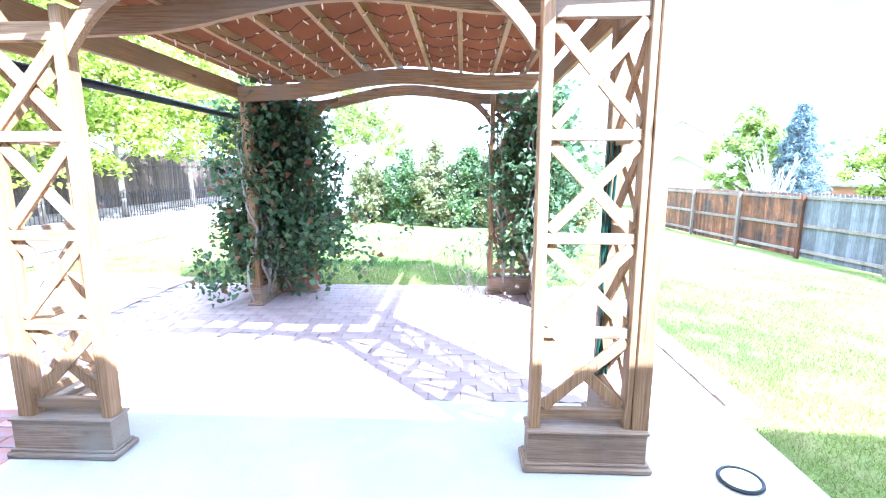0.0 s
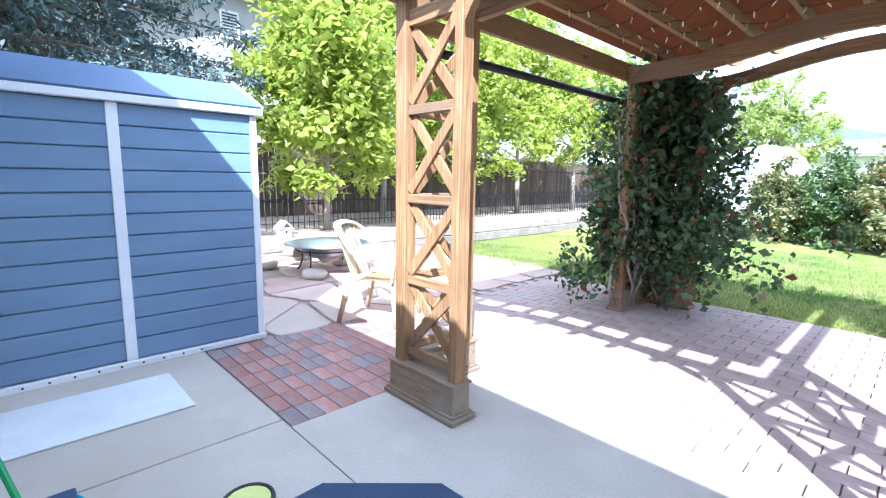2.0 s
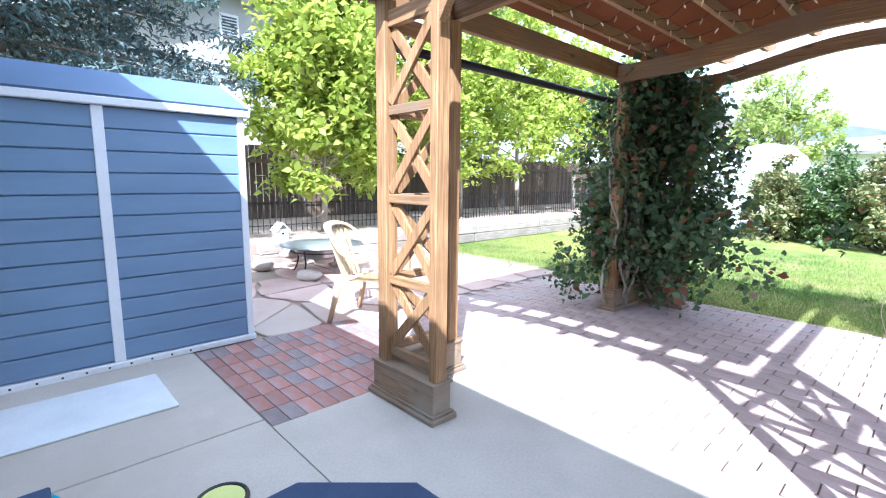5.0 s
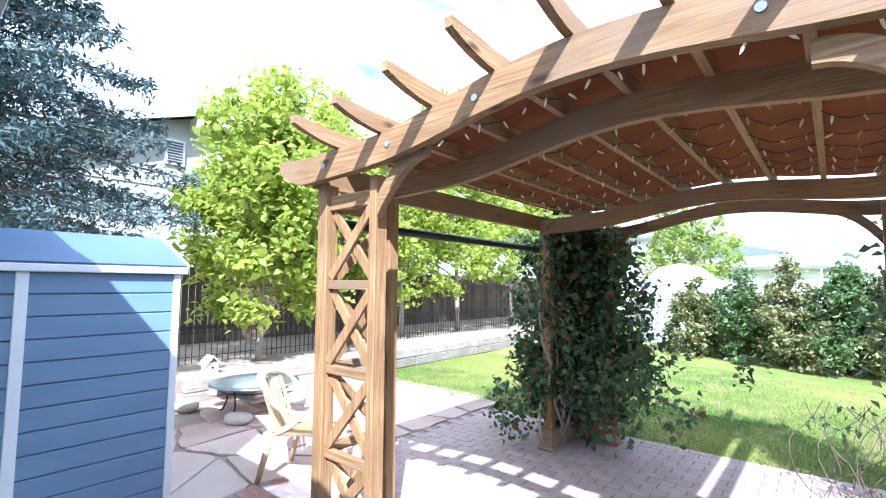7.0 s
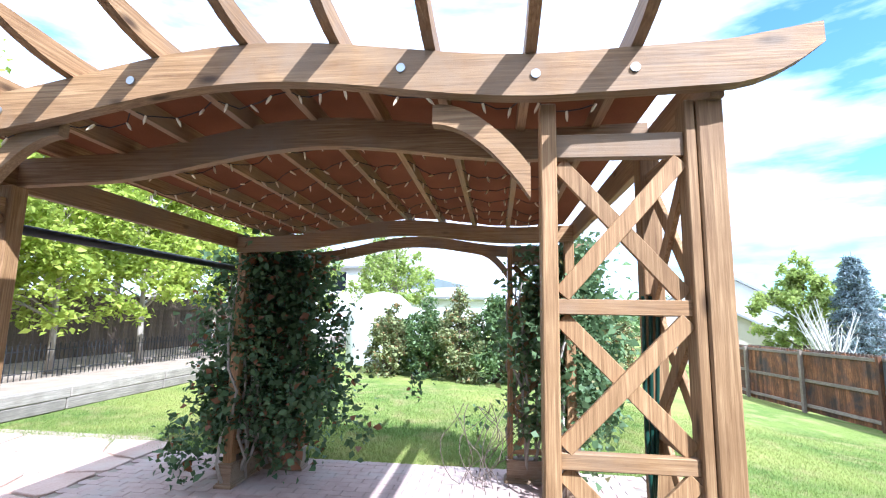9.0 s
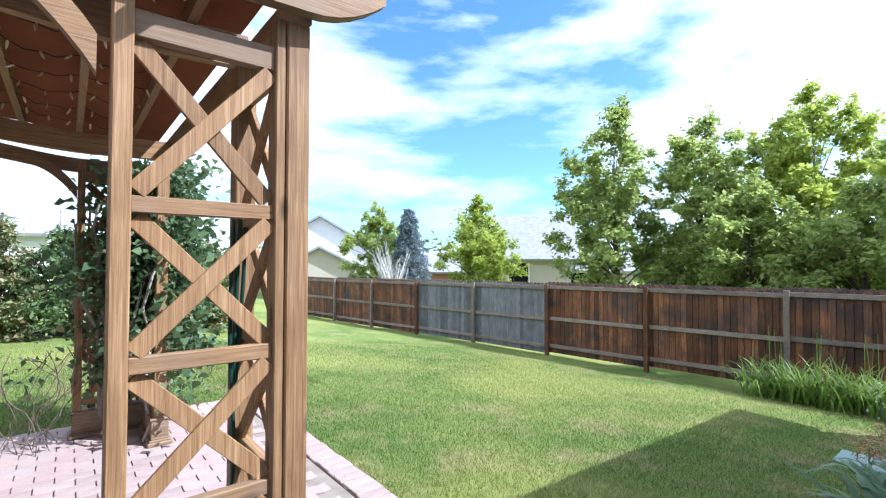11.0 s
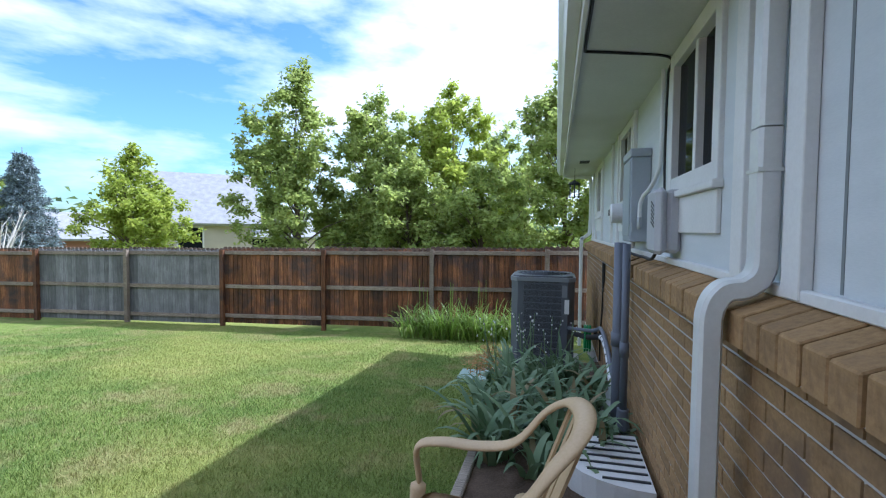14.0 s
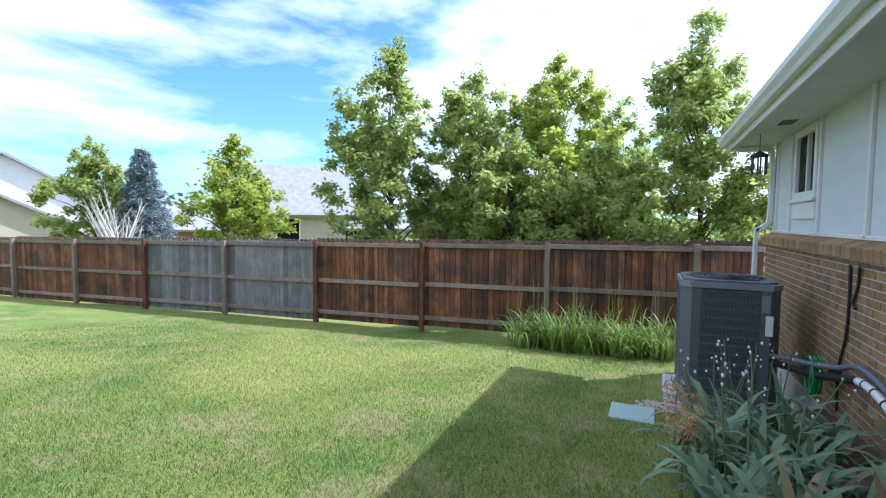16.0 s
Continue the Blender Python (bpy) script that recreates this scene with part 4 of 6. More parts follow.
def spruce(label, at, height, radius, mat, seed, low=0.12, needles=26000, size=0.10):
    """A spruce: whorls of drooping boughs with needle sprays."""
    rng = np.random.default_rng(seed)
    t = thing("spruce_tree", label, "spruce", at)
    bm = bmesh.new()
    tube(bm, [at, (at[0], at[1], at[2] + height * 0.5), (at[0], at[1], at[2] + height)], (height * 0.02, height * 0.012, 0.01), 8)
    part("trunk", bm, bark, t, smooth=True)
    bm = bmesh.new()
    pts = []
    layers = 22
    each = needles // (layers * 9)
    for i in range(layers):
        k = low + (0.97 - low) * i / layers
        z = at[2] + height * k
        r = radius * (1 - k) ** 0.8 / (1 - low) ** 0.8
        n = 9
        for j in range(n):
            a = math.tau * (j + rng.random() * 0.7) / n + i
            ln = r * (0.72 + 0.4 * rng.random())
            tipz = z - 0.16 * ln + 0.05 * rng.normal()
            p0 = np.array((at[0], at[1], z))
            p1 = np.array((at[0] + math.cos(a) * ln, at[1] + math.sin(a) * ln, tipz))
            tube(bm, (p0, p0 * 0.5 + p1 * 0.5 + (0, 0, 0.04), p1), (0.03, 0.02, 0.006), 4, False)
            s = rng.random(each) ** 0.6
            side = np.array((-math.sin(a), math.cos(a), 0))
            wdt = (0.10 + 0.30 * ln * (1 - s))[:, None] * rng.normal(size=(each, 1)) * 0.6
            q = p0 + (p1 - p0) * s[:, None] + side * wdt + np.array((0, 0, 1)) * rng.normal(size=(each, 1)) * 0.06 - np.array((0, 0, 0.06)) * np.abs(wdt) * 3
            pts.append(q)
    part("bough", bm, bark, t)["kind"] = "stuff"
    child_mesh("needles", leaf_mesh("needles", np.concatenate(pts), size, mat, rng, up=0.2, ratio=0.30, droop=0.25), t)
    return t


spruce("large dark blue-green spruce behind the shed", (-7.2, 0.6, 0), 9.5, 3.0, needle_blue, 31, 0.28, 120000, 0.095)


# hedge of mixed shrubs across the back
def shrub(label, at, radii, mat, seed, clumps=70, per=60, leaf=0.085):
    rng = np.random.default_rng(seed)
    t = thing("shrub", label, "shrub", at, "back hedge")
    pts, tips = crown_points(rng, (at[0], at[1], at[2] + radii[2] * 0.82), radii, clumps, per, 0.13, 0.5)
    pts = pts[pts[:, 2] > at[2] + 0.02]
    bm = bmesh.new()
    for tip in tips[::4]:
        tube(bm, (at, Vector(at).lerp(Vector(tip), 0.5) + Vector((0, 0, 0.1)), tip), (0.025, 0.015, 0.006), 4, False)
    part("stem", bm, bark, t)["kind"] = "stuff"
    child_mesh("leaves", leaf_mesh("leaves", pts, leaf, mat, rng), t)


HEDGE = [(-1.75, 13.7, 1.02), (-0.75, 13.5, 1.12), (0.2, 13.15, 1.30), (1.15, 13.0, 1.22), (2.1, 12.9, 1.34), (3.05, 12.9, 1.28), (4.0, 13.0, 1.15)]
for k, (hx, hy, hr) in enumerate(HEDGE):
    shrub("dense grey-green shrub of the back hedge" if k % 3 else "olive and reddish shrub of the back hedge", (hx, hy, lawn_z(hx, hy)), (0.82, 0.9, hr), leaf_hedge if k % 2 == 0 else leaf_dark, 40 + k, 150, 70, 0.085)


# vines on the back towers
def vine(label, posts, mat, seed, count, size, spread, zlo, zhi, extra, stem_n):
    rng = np.random.default_rng(seed)
    at = (*posts[0], 0.0)
    t = thing("climbing_vine", label, "vine", at, "tower vines")
    corner, inner, side = (np.array(p) for p in posts)
    cl = 300
    which = rng.random(cl)
    u = rng.random(cl)
    base = np.where((which < 0.5)[:, None], corner + (inner - corner) * u[:, None], corner + (side - corner) * u[:, None])
    z = zlo + (zhi - zlo) * rng.random(cl) ** 0.85
    off = rng.normal(size=(cl, 2)) * spread * (1.5 - 0.85 * (z - zlo) / (zhi - zlo))[:, None] + np.array(extra)
    c = np.concatenate([base + off, z[:, None]], 1)
    p = c[rng.integers(0, cl, count)] + rng.normal(size=(count, 3)) * (0.085, 0.085, 0.11)
    p = p[p[:, 2] > 0.05]
    child_mesh("leaves", leaf_mesh("leaves", p, size, mat, rng, up=0.25, ratio=0.78, droop=0.3), t)
    bm = bmesh.new()
    for k in range(stem_n):
        a = corner + ((inner if k % 2 else side) - corner) * rng.random()
        pts, zz = [], 0.02
        q = a + rng.normal(size=2) * 0.04
        while zz < zhi - 0.1:
            pts.append((q[0], q[1], zz))
            zz += 0.22
            q = q + rng.normal(size=2) * 0.05 + (a - q) * 0.25
        tube(bm, pts, [0.014 * (1 - 0.6 * i / len(pts)) + 0.003 for i in range(len(pts))], 5, False)
    part("stem", bm, bark_light, t, "bare brown woody stems")["kind"] = "stuff"


vine("dense dark green climbing vine covering a pergola tower", ((PX0 + 0.07, BY1 - 0.07), (-0.90, BY1 - 0.07), (PX0 + 0.07, 5.05)), leaf_vine, 61, 14500, 0.066, 0.27, 0.18, 2.28, (0.02, 0.05), 40)
vine("climbing vine with bare lower stems on a pergola tower", ((PX1 - 0.07, BY1 - 0.07), (1.30, BY1 - 0.07), (PX1 - 0.07, 5.05)), leaf_vine_pale, 62, 9500, 0.066, 0.16, 0.45, 2.30, (0.12, 0.02), 24)
rng = np.random.default_rng(63)
t = thing("vine_tendrils", "loose bare vine tendrils curling beside a tower", "vine", (1.0, 5.3, 0))
bm = bmesh.new()
for k in range(14):
    a = rng.random() * 6.28
    r = 0.10 + 0.10 * rng.random()
    c = Vector((1.02 + 0.12 * rng.normal(), 5.45 + 0.08 * rng.normal(), 0.0))
    pts = [c + Vector((r * math.cos(a + q * 0.55) - r * math.cos(a), 0.06 * math.sin(q + k), 0.01 + 0.095 * q + 0.03 * math.sin(q * 1.3 + k))) for q in range(9)]
    tube(bm, pts, 0.004, 4, False)
part("tendril", bm, bark, t)["kind"] = "stuff"


# ---- neighbours on the left ----
def neighbour_left():
    """A gable end that faces the yard; its ridge runs away from it."""
    h = thing("neighbour_house", "grey-beige sided neighbour house with a louvred gable vent", "house", (-15.0, 6.1, 0))
    AX, AY, AZ, FALL, HALF = -13.5, 6.1, 6.60, 0.345, 7.4

    def under(y):
        return AZ - FALL * abs(y - AY)

    bm = bmesh.new()
    outline = [(AY - HALF, -0.2), (AY + HALF, -0.2), (AY + HALF, under(AY + HALF)), (AY, AZ), (AY - HALF, under(AY - HALF))]
    rings = [[bm.verts.new((x, y, z)) for y, z in outline] for x in (AX, AX - 9)]
    for k in range(5):
        bm.faces.new((rings[0][k], rings[1][k], rings[1][(k + 1) % 5], rings[0][(k + 1) % 5]))
    bm.faces.new(rings[0])
    bm.faces.new(rings[1][::-1])
    bmesh.ops.recalc_face_normals(bm, faces=bm.faces)
    part("wall", bm, neighbour_wall, h)
    for s in (-1, 1):
        y1 = AY + s * (HALF + 0.5)
        mid, ln = (AY + y1) / 2, math.hypot(HALF + 0.5, FALL * (HALF + 0.5))
        bm = bmesh.new()
        stick(bm, (AX + 0.62, mid, under(mid) + 0.20), (AX - 9.3, mid, under(mid) + 0.20), ln, 0.10, (0, s * FALL, 1))
        part("roof", bm, shingle, h)
        bm = bmesh.new()
        stick(bm, (AX + 0.60, AY, AZ + 0.06), (AX + 0.60, y1, under(y1) + 0.06), 0.19, 0.05, (1, 0, 0))
        part("barge_board", bm, far_white, h)
    part("corbel", boxed(AX + 0.001, AX + 0.56, AY - 0.10, AY + 0.10, AZ - 0.42, AZ - 0.06, bevel=0.03), far_white, h)
    for yy in (-0.4, 1.8, 4.05, 6.32, 8.6, 10.8):
        part("batten", boxed(AX, AX + 0.025, yy, yy + 0.07, 0, under(yy) - 0.10), neighbour_wall, h)
    part("band", boxed(AX + 0.001, AX + 0.032, AY - HALF + 0.3, AY + HALF - 0.3, 4.42, 4.48), neighbour_wall, h)
    vent = part("vent", boxed(AX, AX + 0.08, 5.36, 5.88, 5.09, 5.83), far_white, h, "white louvred vent")
    for k in range(8):
        part("slat", boxed(AX + 0.07, AX + 0.10, 5.42, 5.82, 5.15 + 0.08 * k, 5.19 + 0.08 * k), metal_dark, vent)


neighbour_left()


def gable_house(label, at, w, d, eave, ridge, wall_mat, turn, wins=(), roof_mat=None):
    """A far house: ridge along its width, windows as (u, z, w, h) on its front."""
    h = thing("far_house", label, "house", (0, 0, 0))
    hw, hd = w / 2, d / 2
    bm = bmesh.new()
    box(bm, -hw, hw, -hd, hd, -2.5, eave)
    for x in (-hw, hw):
        vs = [bm.verts.new((x, y, z)) for y, z in ((-hd, eave), (hd, eave), (0, ridge))]
        bm.faces.new(vs if x > 0 else vs[::-1])
    part("wall", bm, wall_mat, h)
    sl = math.hypot(hd + 0.4, ridge - eave)
    for s in (-1, 1):
        bm = bmesh.new()
        m = Vector((0, s * (hd + 0.4) / 2, (eave - 0.12 + ridge + 0.1) / 2))
        stick(bm, m - Vector((hw + 0.4, 0, 0)), m + Vector((hw + 0.4, 0, 0)), sl + 0.1, 0.14, (0, s * (ridge - eave), hd))
        part("roof", bm, roof_mat or shingle, h)
    for u, z, ww, hh in wins:
        wd = part("window", boxed(u - ww / 2 - 0.08, u + ww / 2 + 0.08, -hd - 0.05, -hd + 0.02, z - 0.08, z + hh + 0.08), far_white, h)
        part("pane", boxed(u - ww / 2, u + ww / 2, -hd - 0.06, -hd - 0.051, z, z + hh), glass_dark, h)
    h.matrix_world = pose(at[0], at[1], at[2], 0, 0, turn)
    return h


gable_house("two-storey pale house with grey roof behind the hedge", (-8.0, 33.0, 0), 7, 8, 4.6, 6.2, far_white, 10, ((-1.5, 3.0, 1.2, 1.2), (1.5, 3.0, 1.2, 1.2)))
gable_house("low pale house with wide roof behind the hedge", (-3.0, 31.0, 0), 7, 7, 2.7, 4.1, far_white, 0, ((-1.5, 1.2, 1.4, 1.0),))
t = solid("storage_tent", (lambda b: (lathe(b, [(1.20, 0.0), (1.22, 0.9), (1.15, 1.5), (0.95, 2.0), (0.6, 2.3), (0.02, 2.42)], (-2.75, 16.6, lawn_z(-2.7, 16.6)), 20), b)[1])(bmesh.new()), white_plastic, "bright white domed storage tent at the lawn's end", "tent", smooth=True)
bm = bmesh.new()
vs = [bm.verts.new(p) for p in ((-4.1, 24, 4.0), (-0.2, 24.5, 3.1), (-3.8, 24.2, 2.9))]
bm.faces.new(vs)
bmesh.ops.solidify(bm, geom=list(bm.faces), thickness=0.03)
solid("shade_sail", bm, box_grey, "pale grey triangular shade sail", "shade sail")

# ---- beyond the side fence ----
RIGHT = [
    ("tall green maple behind the side fence", (15.0, 8.7), 8.0, (2.0, 2.0, 3.5), leaf_mid, 71, 230, 110, 0.125, 6.25),
    ("tall green tree with upright boughs", (17.2, 6.9), 8.2, (2.2, 2.1, 3.5), leaf_mid, 72, 220, 110, 0.13, 6.3),
    ("tall yellow-green tree with upright boughs", (18.0, 4.2), 8.2, (2.4, 2.3, 3.5), leaf_lime, 73, 220, 110, 0.13, 6.4),
    ("dark green tree behind others", (20.5, 2.4), 7.6, (2.2, 2.2, 3.2), leaf_mid, 74, 160, 100, 0.14, 5.6),
    ("tall green tree near the house corner", (16.0, 0.3), 8.0, (1.9, 2.0, 3.6), leaf_mid, 75, 240, 105, 0.12, 6.0),
    ("rounded dark green shrub tree", (15.6, 5.2), 5.0, (2.1, 2.1, 2.2), leaf_mid, 76, 190, 105, 0.12, 3.6),
    ("rounded green shrub tree over the fence", (15.2, 2.7), 4.7, (1.9, 2.0, 2.2), leaf_mid, 77, 180, 105, 0.12, 3.0),
    ("green tree against the sky", (22.5, 7.5), 7.5, (2.4, 2.4, 3.1), leaf_mid, 78, 150, 90, 0.15, 5.4),
    ("light green leafed small tree behind the fence", (13.75, 13.9), 4.9, (1.55, 1.55, 2.1), leaf_lime, 79, 150, 105, 0.12, 3.75),
    ("green leafed tree by the far houses", (15.0, 23.6), 5.8, (1.9, 1.9, 2.2), leaf_mid, 80, 150, 80, 0.16, 4.45),
    ("green tree beyond the house corner", (14.5, -2.2), 7.0, (2.0, 1.9, 3.2), leaf_lime, 81, 190, 110, 0.125, 4.6),
    ("distant green tree among far houses", (30.0, 30.0), 6.0, (2.6, 2.6, 2.1), leaf_mid, 82, 90, 60, 0.24, 3.6),
    ("distant green tree among far houses", (34.0, 22.0), 6.0, (3.0, 3.0, 2.2), leaf_mid, 83, 90, 60, 0.24, 3.4),
]
for lab, (tx, ty), h, rad, mat, seed, cl, per, lf, top in RIGHT:
    tree("deciduous_tree", lab, (tx, ty, top - h), h, rad, mat, seed, cl, per, lf, 0.11, 0.60, bark, low=-0.9, clump_r=0.21)
spruce("blue-grey spruce beyond the fence", (15.75, 21.5, -1.5), 6.1, 1.9, needle_pale, 32, 0.08, 46000, 0.11)
rng = np.random.default_rng(90)
t = thing("bare_tree", "bare pale-branched dead tree beyond the fence", "tree", (14.15, 20.5, -1.2))
bm = bmesh.new()
for k in range(26):
    a, ln = rng.random() * 6.28, 1.2 + 1.4 * rng.random()
    b0 = Vector((14.15, 20.5, -1.2 + 1.3 * rng.random()))
    tip = b0 + Vector((math.cos(a) * ln * 0.45, math.sin(a) * ln * 0.45, ln * 1.15))
    tube(bm, (Vector((14.15, 20.5, b0.z)), b0.lerp(tip, 0.5), tip), (0.05, 0.03, 0.008), 5, False)
    for q in range(4):
        s = b0.lerp(tip, 0.4 + 0.15 * q)
        tube(bm, (s, s + Vector((0.25 * rng.normal(), 0.25 * rng.normal(), 0.45))), (0.014, 0.004), 4, False)
part("branch", bm, bark_pale, t)["kind"] = "stuff"
gable_house("white two-storey gabled house with grey roof in the distance", (19.0, 40.0, -1.3), 9, 8, 3.9, 6.3, far_white, 64, ((-2, 2.4, 1.2, 1.3),))
gable_house("tan garage wing with grey roof in the distance", (16.6, 34.8, -1.3), 6, 5, 2.4, 3.7, far_tan, 64, ((0, 0.4, 2.6, 1.6),))
gable_house("brick-fronted house with grey roof in the distance", (26.0, 31.2, -1.3), 8, 7, 2.0, 3.5, far_brick, -50, ((-2, 0.6, 1.2, 1.0), (2, 0.6, 1.2, 1.0)))
gable_house("pale house with steep grey roof behind trees", (22.2, 19.2, -0.9), 5.4, 6, 2.6, 5.0, far_tan, -50, ((0, 1.2, 1.0, 1.1),))
gable_house("low house with grey roof far off", (34.0, 26.0, -1.2), 12, 9, 2.0, 3.4, far_tan, -55, ((-3, 0.8, 1.4, 1.0), (2, 0.8, 1.4, 1.0)))

# far woods that close the horizon
rng = np.random.default_rng(99)
pts = []
for k in range(260):
    a = math.tau * k / 260 + 0.01 * rng.normal()
    r = 85 + 18 * rng.random()
    hgt = 2.2 + 2.2 * rng.random()
    pts.append(np.array((r * math.cos(a), r * math.sin(a), -2.0)) + np.abs(rng.normal(size=(90, 3))) * (0, 0, hgt) * 0.9 + rng.normal(size=(90, 3)) * (1.6, 1.6, 0.2))
tagged(new("far_woods", leaf_mesh("far_woods", np.concatenate(pts), 1.3, leaf_dark, rng)), "distant band of dark green trees on the horizon", "woods", kind="stuff")
bm = bmesh.new()
lathe(bm, [(230, -30), (225, 0.5), (232, 3.0), (250, 3.5)], (0, 0, 0), 64)
solid("backdrop", bm, leaf_dark, "far low wooded hills on the horizon", "hills", kind="structure")


# ---- left end of the house: brick pier, door, eave ----
def house_left():
    solid("wall_left", boxed(-2.45, -1.0, -0.30, 0.10, -0.1, 2.72), siding, "white siding beside the back door", "wall", kind="structure")
    pier = thing("brick_pier", "tan brick pier ending the house wall", "pier", (-2.6, 0.2, 0), kind="structure")
    part("core", boxed(-2.62, -2.46, -0.20, 0.272, 0, 1.0), mortar, pier)
    me = mesh_of("brick", boxed(-0.095, 0.095, -0.095, 0.095, 0, 0.057, bevel=0.004), red_pillar)
    for k in range(14):
        for j in range(2):
            ob = new("brick", me)
            ob.parent = pier
            ob.location = (-2.54 + 2.6, 0.185 - 0.2 * j - 0.2 + (0.002 if k % 2 else 0), 0.008 + 0.0705 * k)
    cap = part("cap_brick", boxed(-2.70, -2.44, 0.20, 0.30, 1.0, 1.085, bevel=0.005), red_pillar, pier, "cored brick laid as a cap")
    for k in range(2):
        bm = bmesh.new()
        tube(bm, [(-2.62 + 0.09 * k, 0.299, 1.043), (-2.62 + 0.09 * k, 0.3015, 1.043)], 0.016, 12)
        part("core_hole", bm, metal_dark, pier)
    d = thing("door_1", "pale grey storm door with a low pet flap", "door", (-1.9, 0.12, 0), kind="structure")
    part("door_panel", boxed(-2.36, -1.50, 0.101, 0.150, 0.03, 2.02, bevel=0.004), box_light, d)
    part("door_frame", boxed(-2.445, -2.362, 0.101, 0.19, 0, 2.1, bevel=0.004), trim_white, d)
    part("threshold", boxed(-2.36, -1.45, 0.101, 0.24, 0.0, 0.028, bevel=0.004), box_light, d)
    part("pet_flap", boxed(-2.25, -2.02, 0.151, 0.162, 0.15, 0.45, bevel=0.004), fence_brown, d)
    def askew(*sides, bevel=0.0):
        bm = boxed(*sides, bevel=bevel)
        for v in bm.verts:
            if v.co.y > 0:
                v.co.y -= 0.13 * (v.co.x + 3.08) - 0.10
        return bm

    solid("soffit_left", askew(-3.05, -0.95, -0.30, 0.64, SOFFIT + 0.021, SOFFIT + 0.04), soffit_mat, "pale painted soffit by the back door", "soffit", kind="structure")
    solid("fascia_left", askew(-3.08, -0.95, 0.641, 0.66, SOFFIT - 0.02, SOFFIT + 0.17), trim_white, "white fascia board by the back door", "trim", kind="structure")
    solid("gutter_left", askew(-3.10, -0.95, 0.661, 0.76, SOFFIT + 0.03, SOFFIT + 0.16, bevel=0.02), gutter_mat, "white metal gutter end by the back door", "gutter", kind="structure")
    bm = bmesh.new()
    stick(bm, (-2.0, 0.72, 2.66), (-2.0, -6.0, 4.6), 2.3, 0.05, (0, 0.3, 1))
    solid("house_roof_left", bm, shingle, "grey shingle roof over the back door", "roof", kind="structure")


house_left()


# ---- house wall fittings ----
def sweep_rect(bm, pts, w, d, side):
    """A box-section pipe with smooth bends; side: the direction of its depth at the start lies in the bend's plane."""
    pts = [Vector(p) for p in pts]
    rings = []
    for i, p in enumerate(pts):
        t = (pts[min(i + 1, len(pts) - 1)] - pts[max(i - 1, 0)]).normalized()
        a = Vector(side)
        b = t.cross(a).normalized()
        ring = []
        for u, v in ((-0.5, -0.35), (-0.35, -0.5), (0.35, -0.5), (0.5, -0.35), (0.5, 0.35), (0.35, 0.5), (0.15, 0.46), (0, 0.5), (-0.15, 0.46), (-0.35, 0.5), (-0.5, 0.35)):
            ring.append(bm.verts.new(p + a * u * w + b * v * d))
        rings.append(ring)
    n = len(rings[0])
    for r, s in zip(rings, rings[1:]):
        for k in range(n):
            bm.faces.new((r[k], r[(k + 1) % n], s[(k + 1) % n], s[k]))
    bm.faces.new(rings[0][::-1])
    bm.faces.new(rings[-1])
    bmesh.ops.recalc_face_normals(bm, faces=bm.faces)


def curve_points(pts, n=8):
    """Points of a smooth curve through the given ones."""
    p = [Vector(q) for q in pts]
    p = [p[0] * 2 - p[1], *p, p[-1] * 2 - p[-2]]
    out = []
    for a, b, c, d in zip(p, p[1:], p[2:], p[3:]):
        for k in range(n):
            t = k / n
            out.append(0.5 * (2 * b + (c - a) * t + (2 * a - 5 * b + 4 * c - d) * t * t + (3 * b - a - 3 * c + d) * t ** 3))
    out.append(p[-2])
    return out


def downspouts():
    s = thing("downspout", "white ribbed metal downspout bent over the brick ledge", "downspout", (2.965, -0.05, 0), "downspouts")
    bm = bmesh.new()
    sweep_rect(bm, curve_points([(2.965, 0.44, 2.495), (2.965, 0.40, 2.435), (2.965, 0.25, 2.39), (2.965, 0.02, 2.375), (2.965, -0.055, 2.325), (2.965, -0.066, 2.15), (2.965, -0.066, 1.75)], 6), 0.082, 0.062, (1, 0, 0))
    part("upper_pipe", bm, gutter_mat, s, smooth=False)
    bm = bmesh.new()
    sweep_rect(bm, curve_points([(2.965, -0.066, 1.745), (2.965, -0.066, 1.46), (2.965, -0.062, 1.335), (2.965, -0.02, 1.285), (2.965, 0.035, 1.27), (2.965, 0.068, 1.21), (2.965, 0.072, 1.08), (2.965, 0.072, 0.5), (2.965, 0.072, -0.08)], 7), 0.084, 0.064, (1, 0, 0))
    part("lower_pipe", bm, gutter_mat, s)
    part("band", boxed(2.921, 3.009, -0.100, -0.031, 1.62, 1.632), gutter_mat, s)
    s = thing("downspout", "white metal downspout at the house corner", "downspout", (10.29, 0.03, 0), "downspouts")
    bm = bmesh.new()
    sweep_rect(bm, curve_points([(10.29, 0.42, 2.475), (10.29, 0.30, 2.41), (10.29, 0.0, 2.40), (10.29, -0.07, 2.28), (10.29, -0.07, 1.49), (10.29, -0.02, 1.36), (10.29, 0.06, 1.29), (10.29, 0.075, 1.12), (10.29, 0.075, -0.8)], 6), 0.08, 0.06, (1, 0, 0))
    part("pipe", bm, gutter_mat, s)


downspouts()


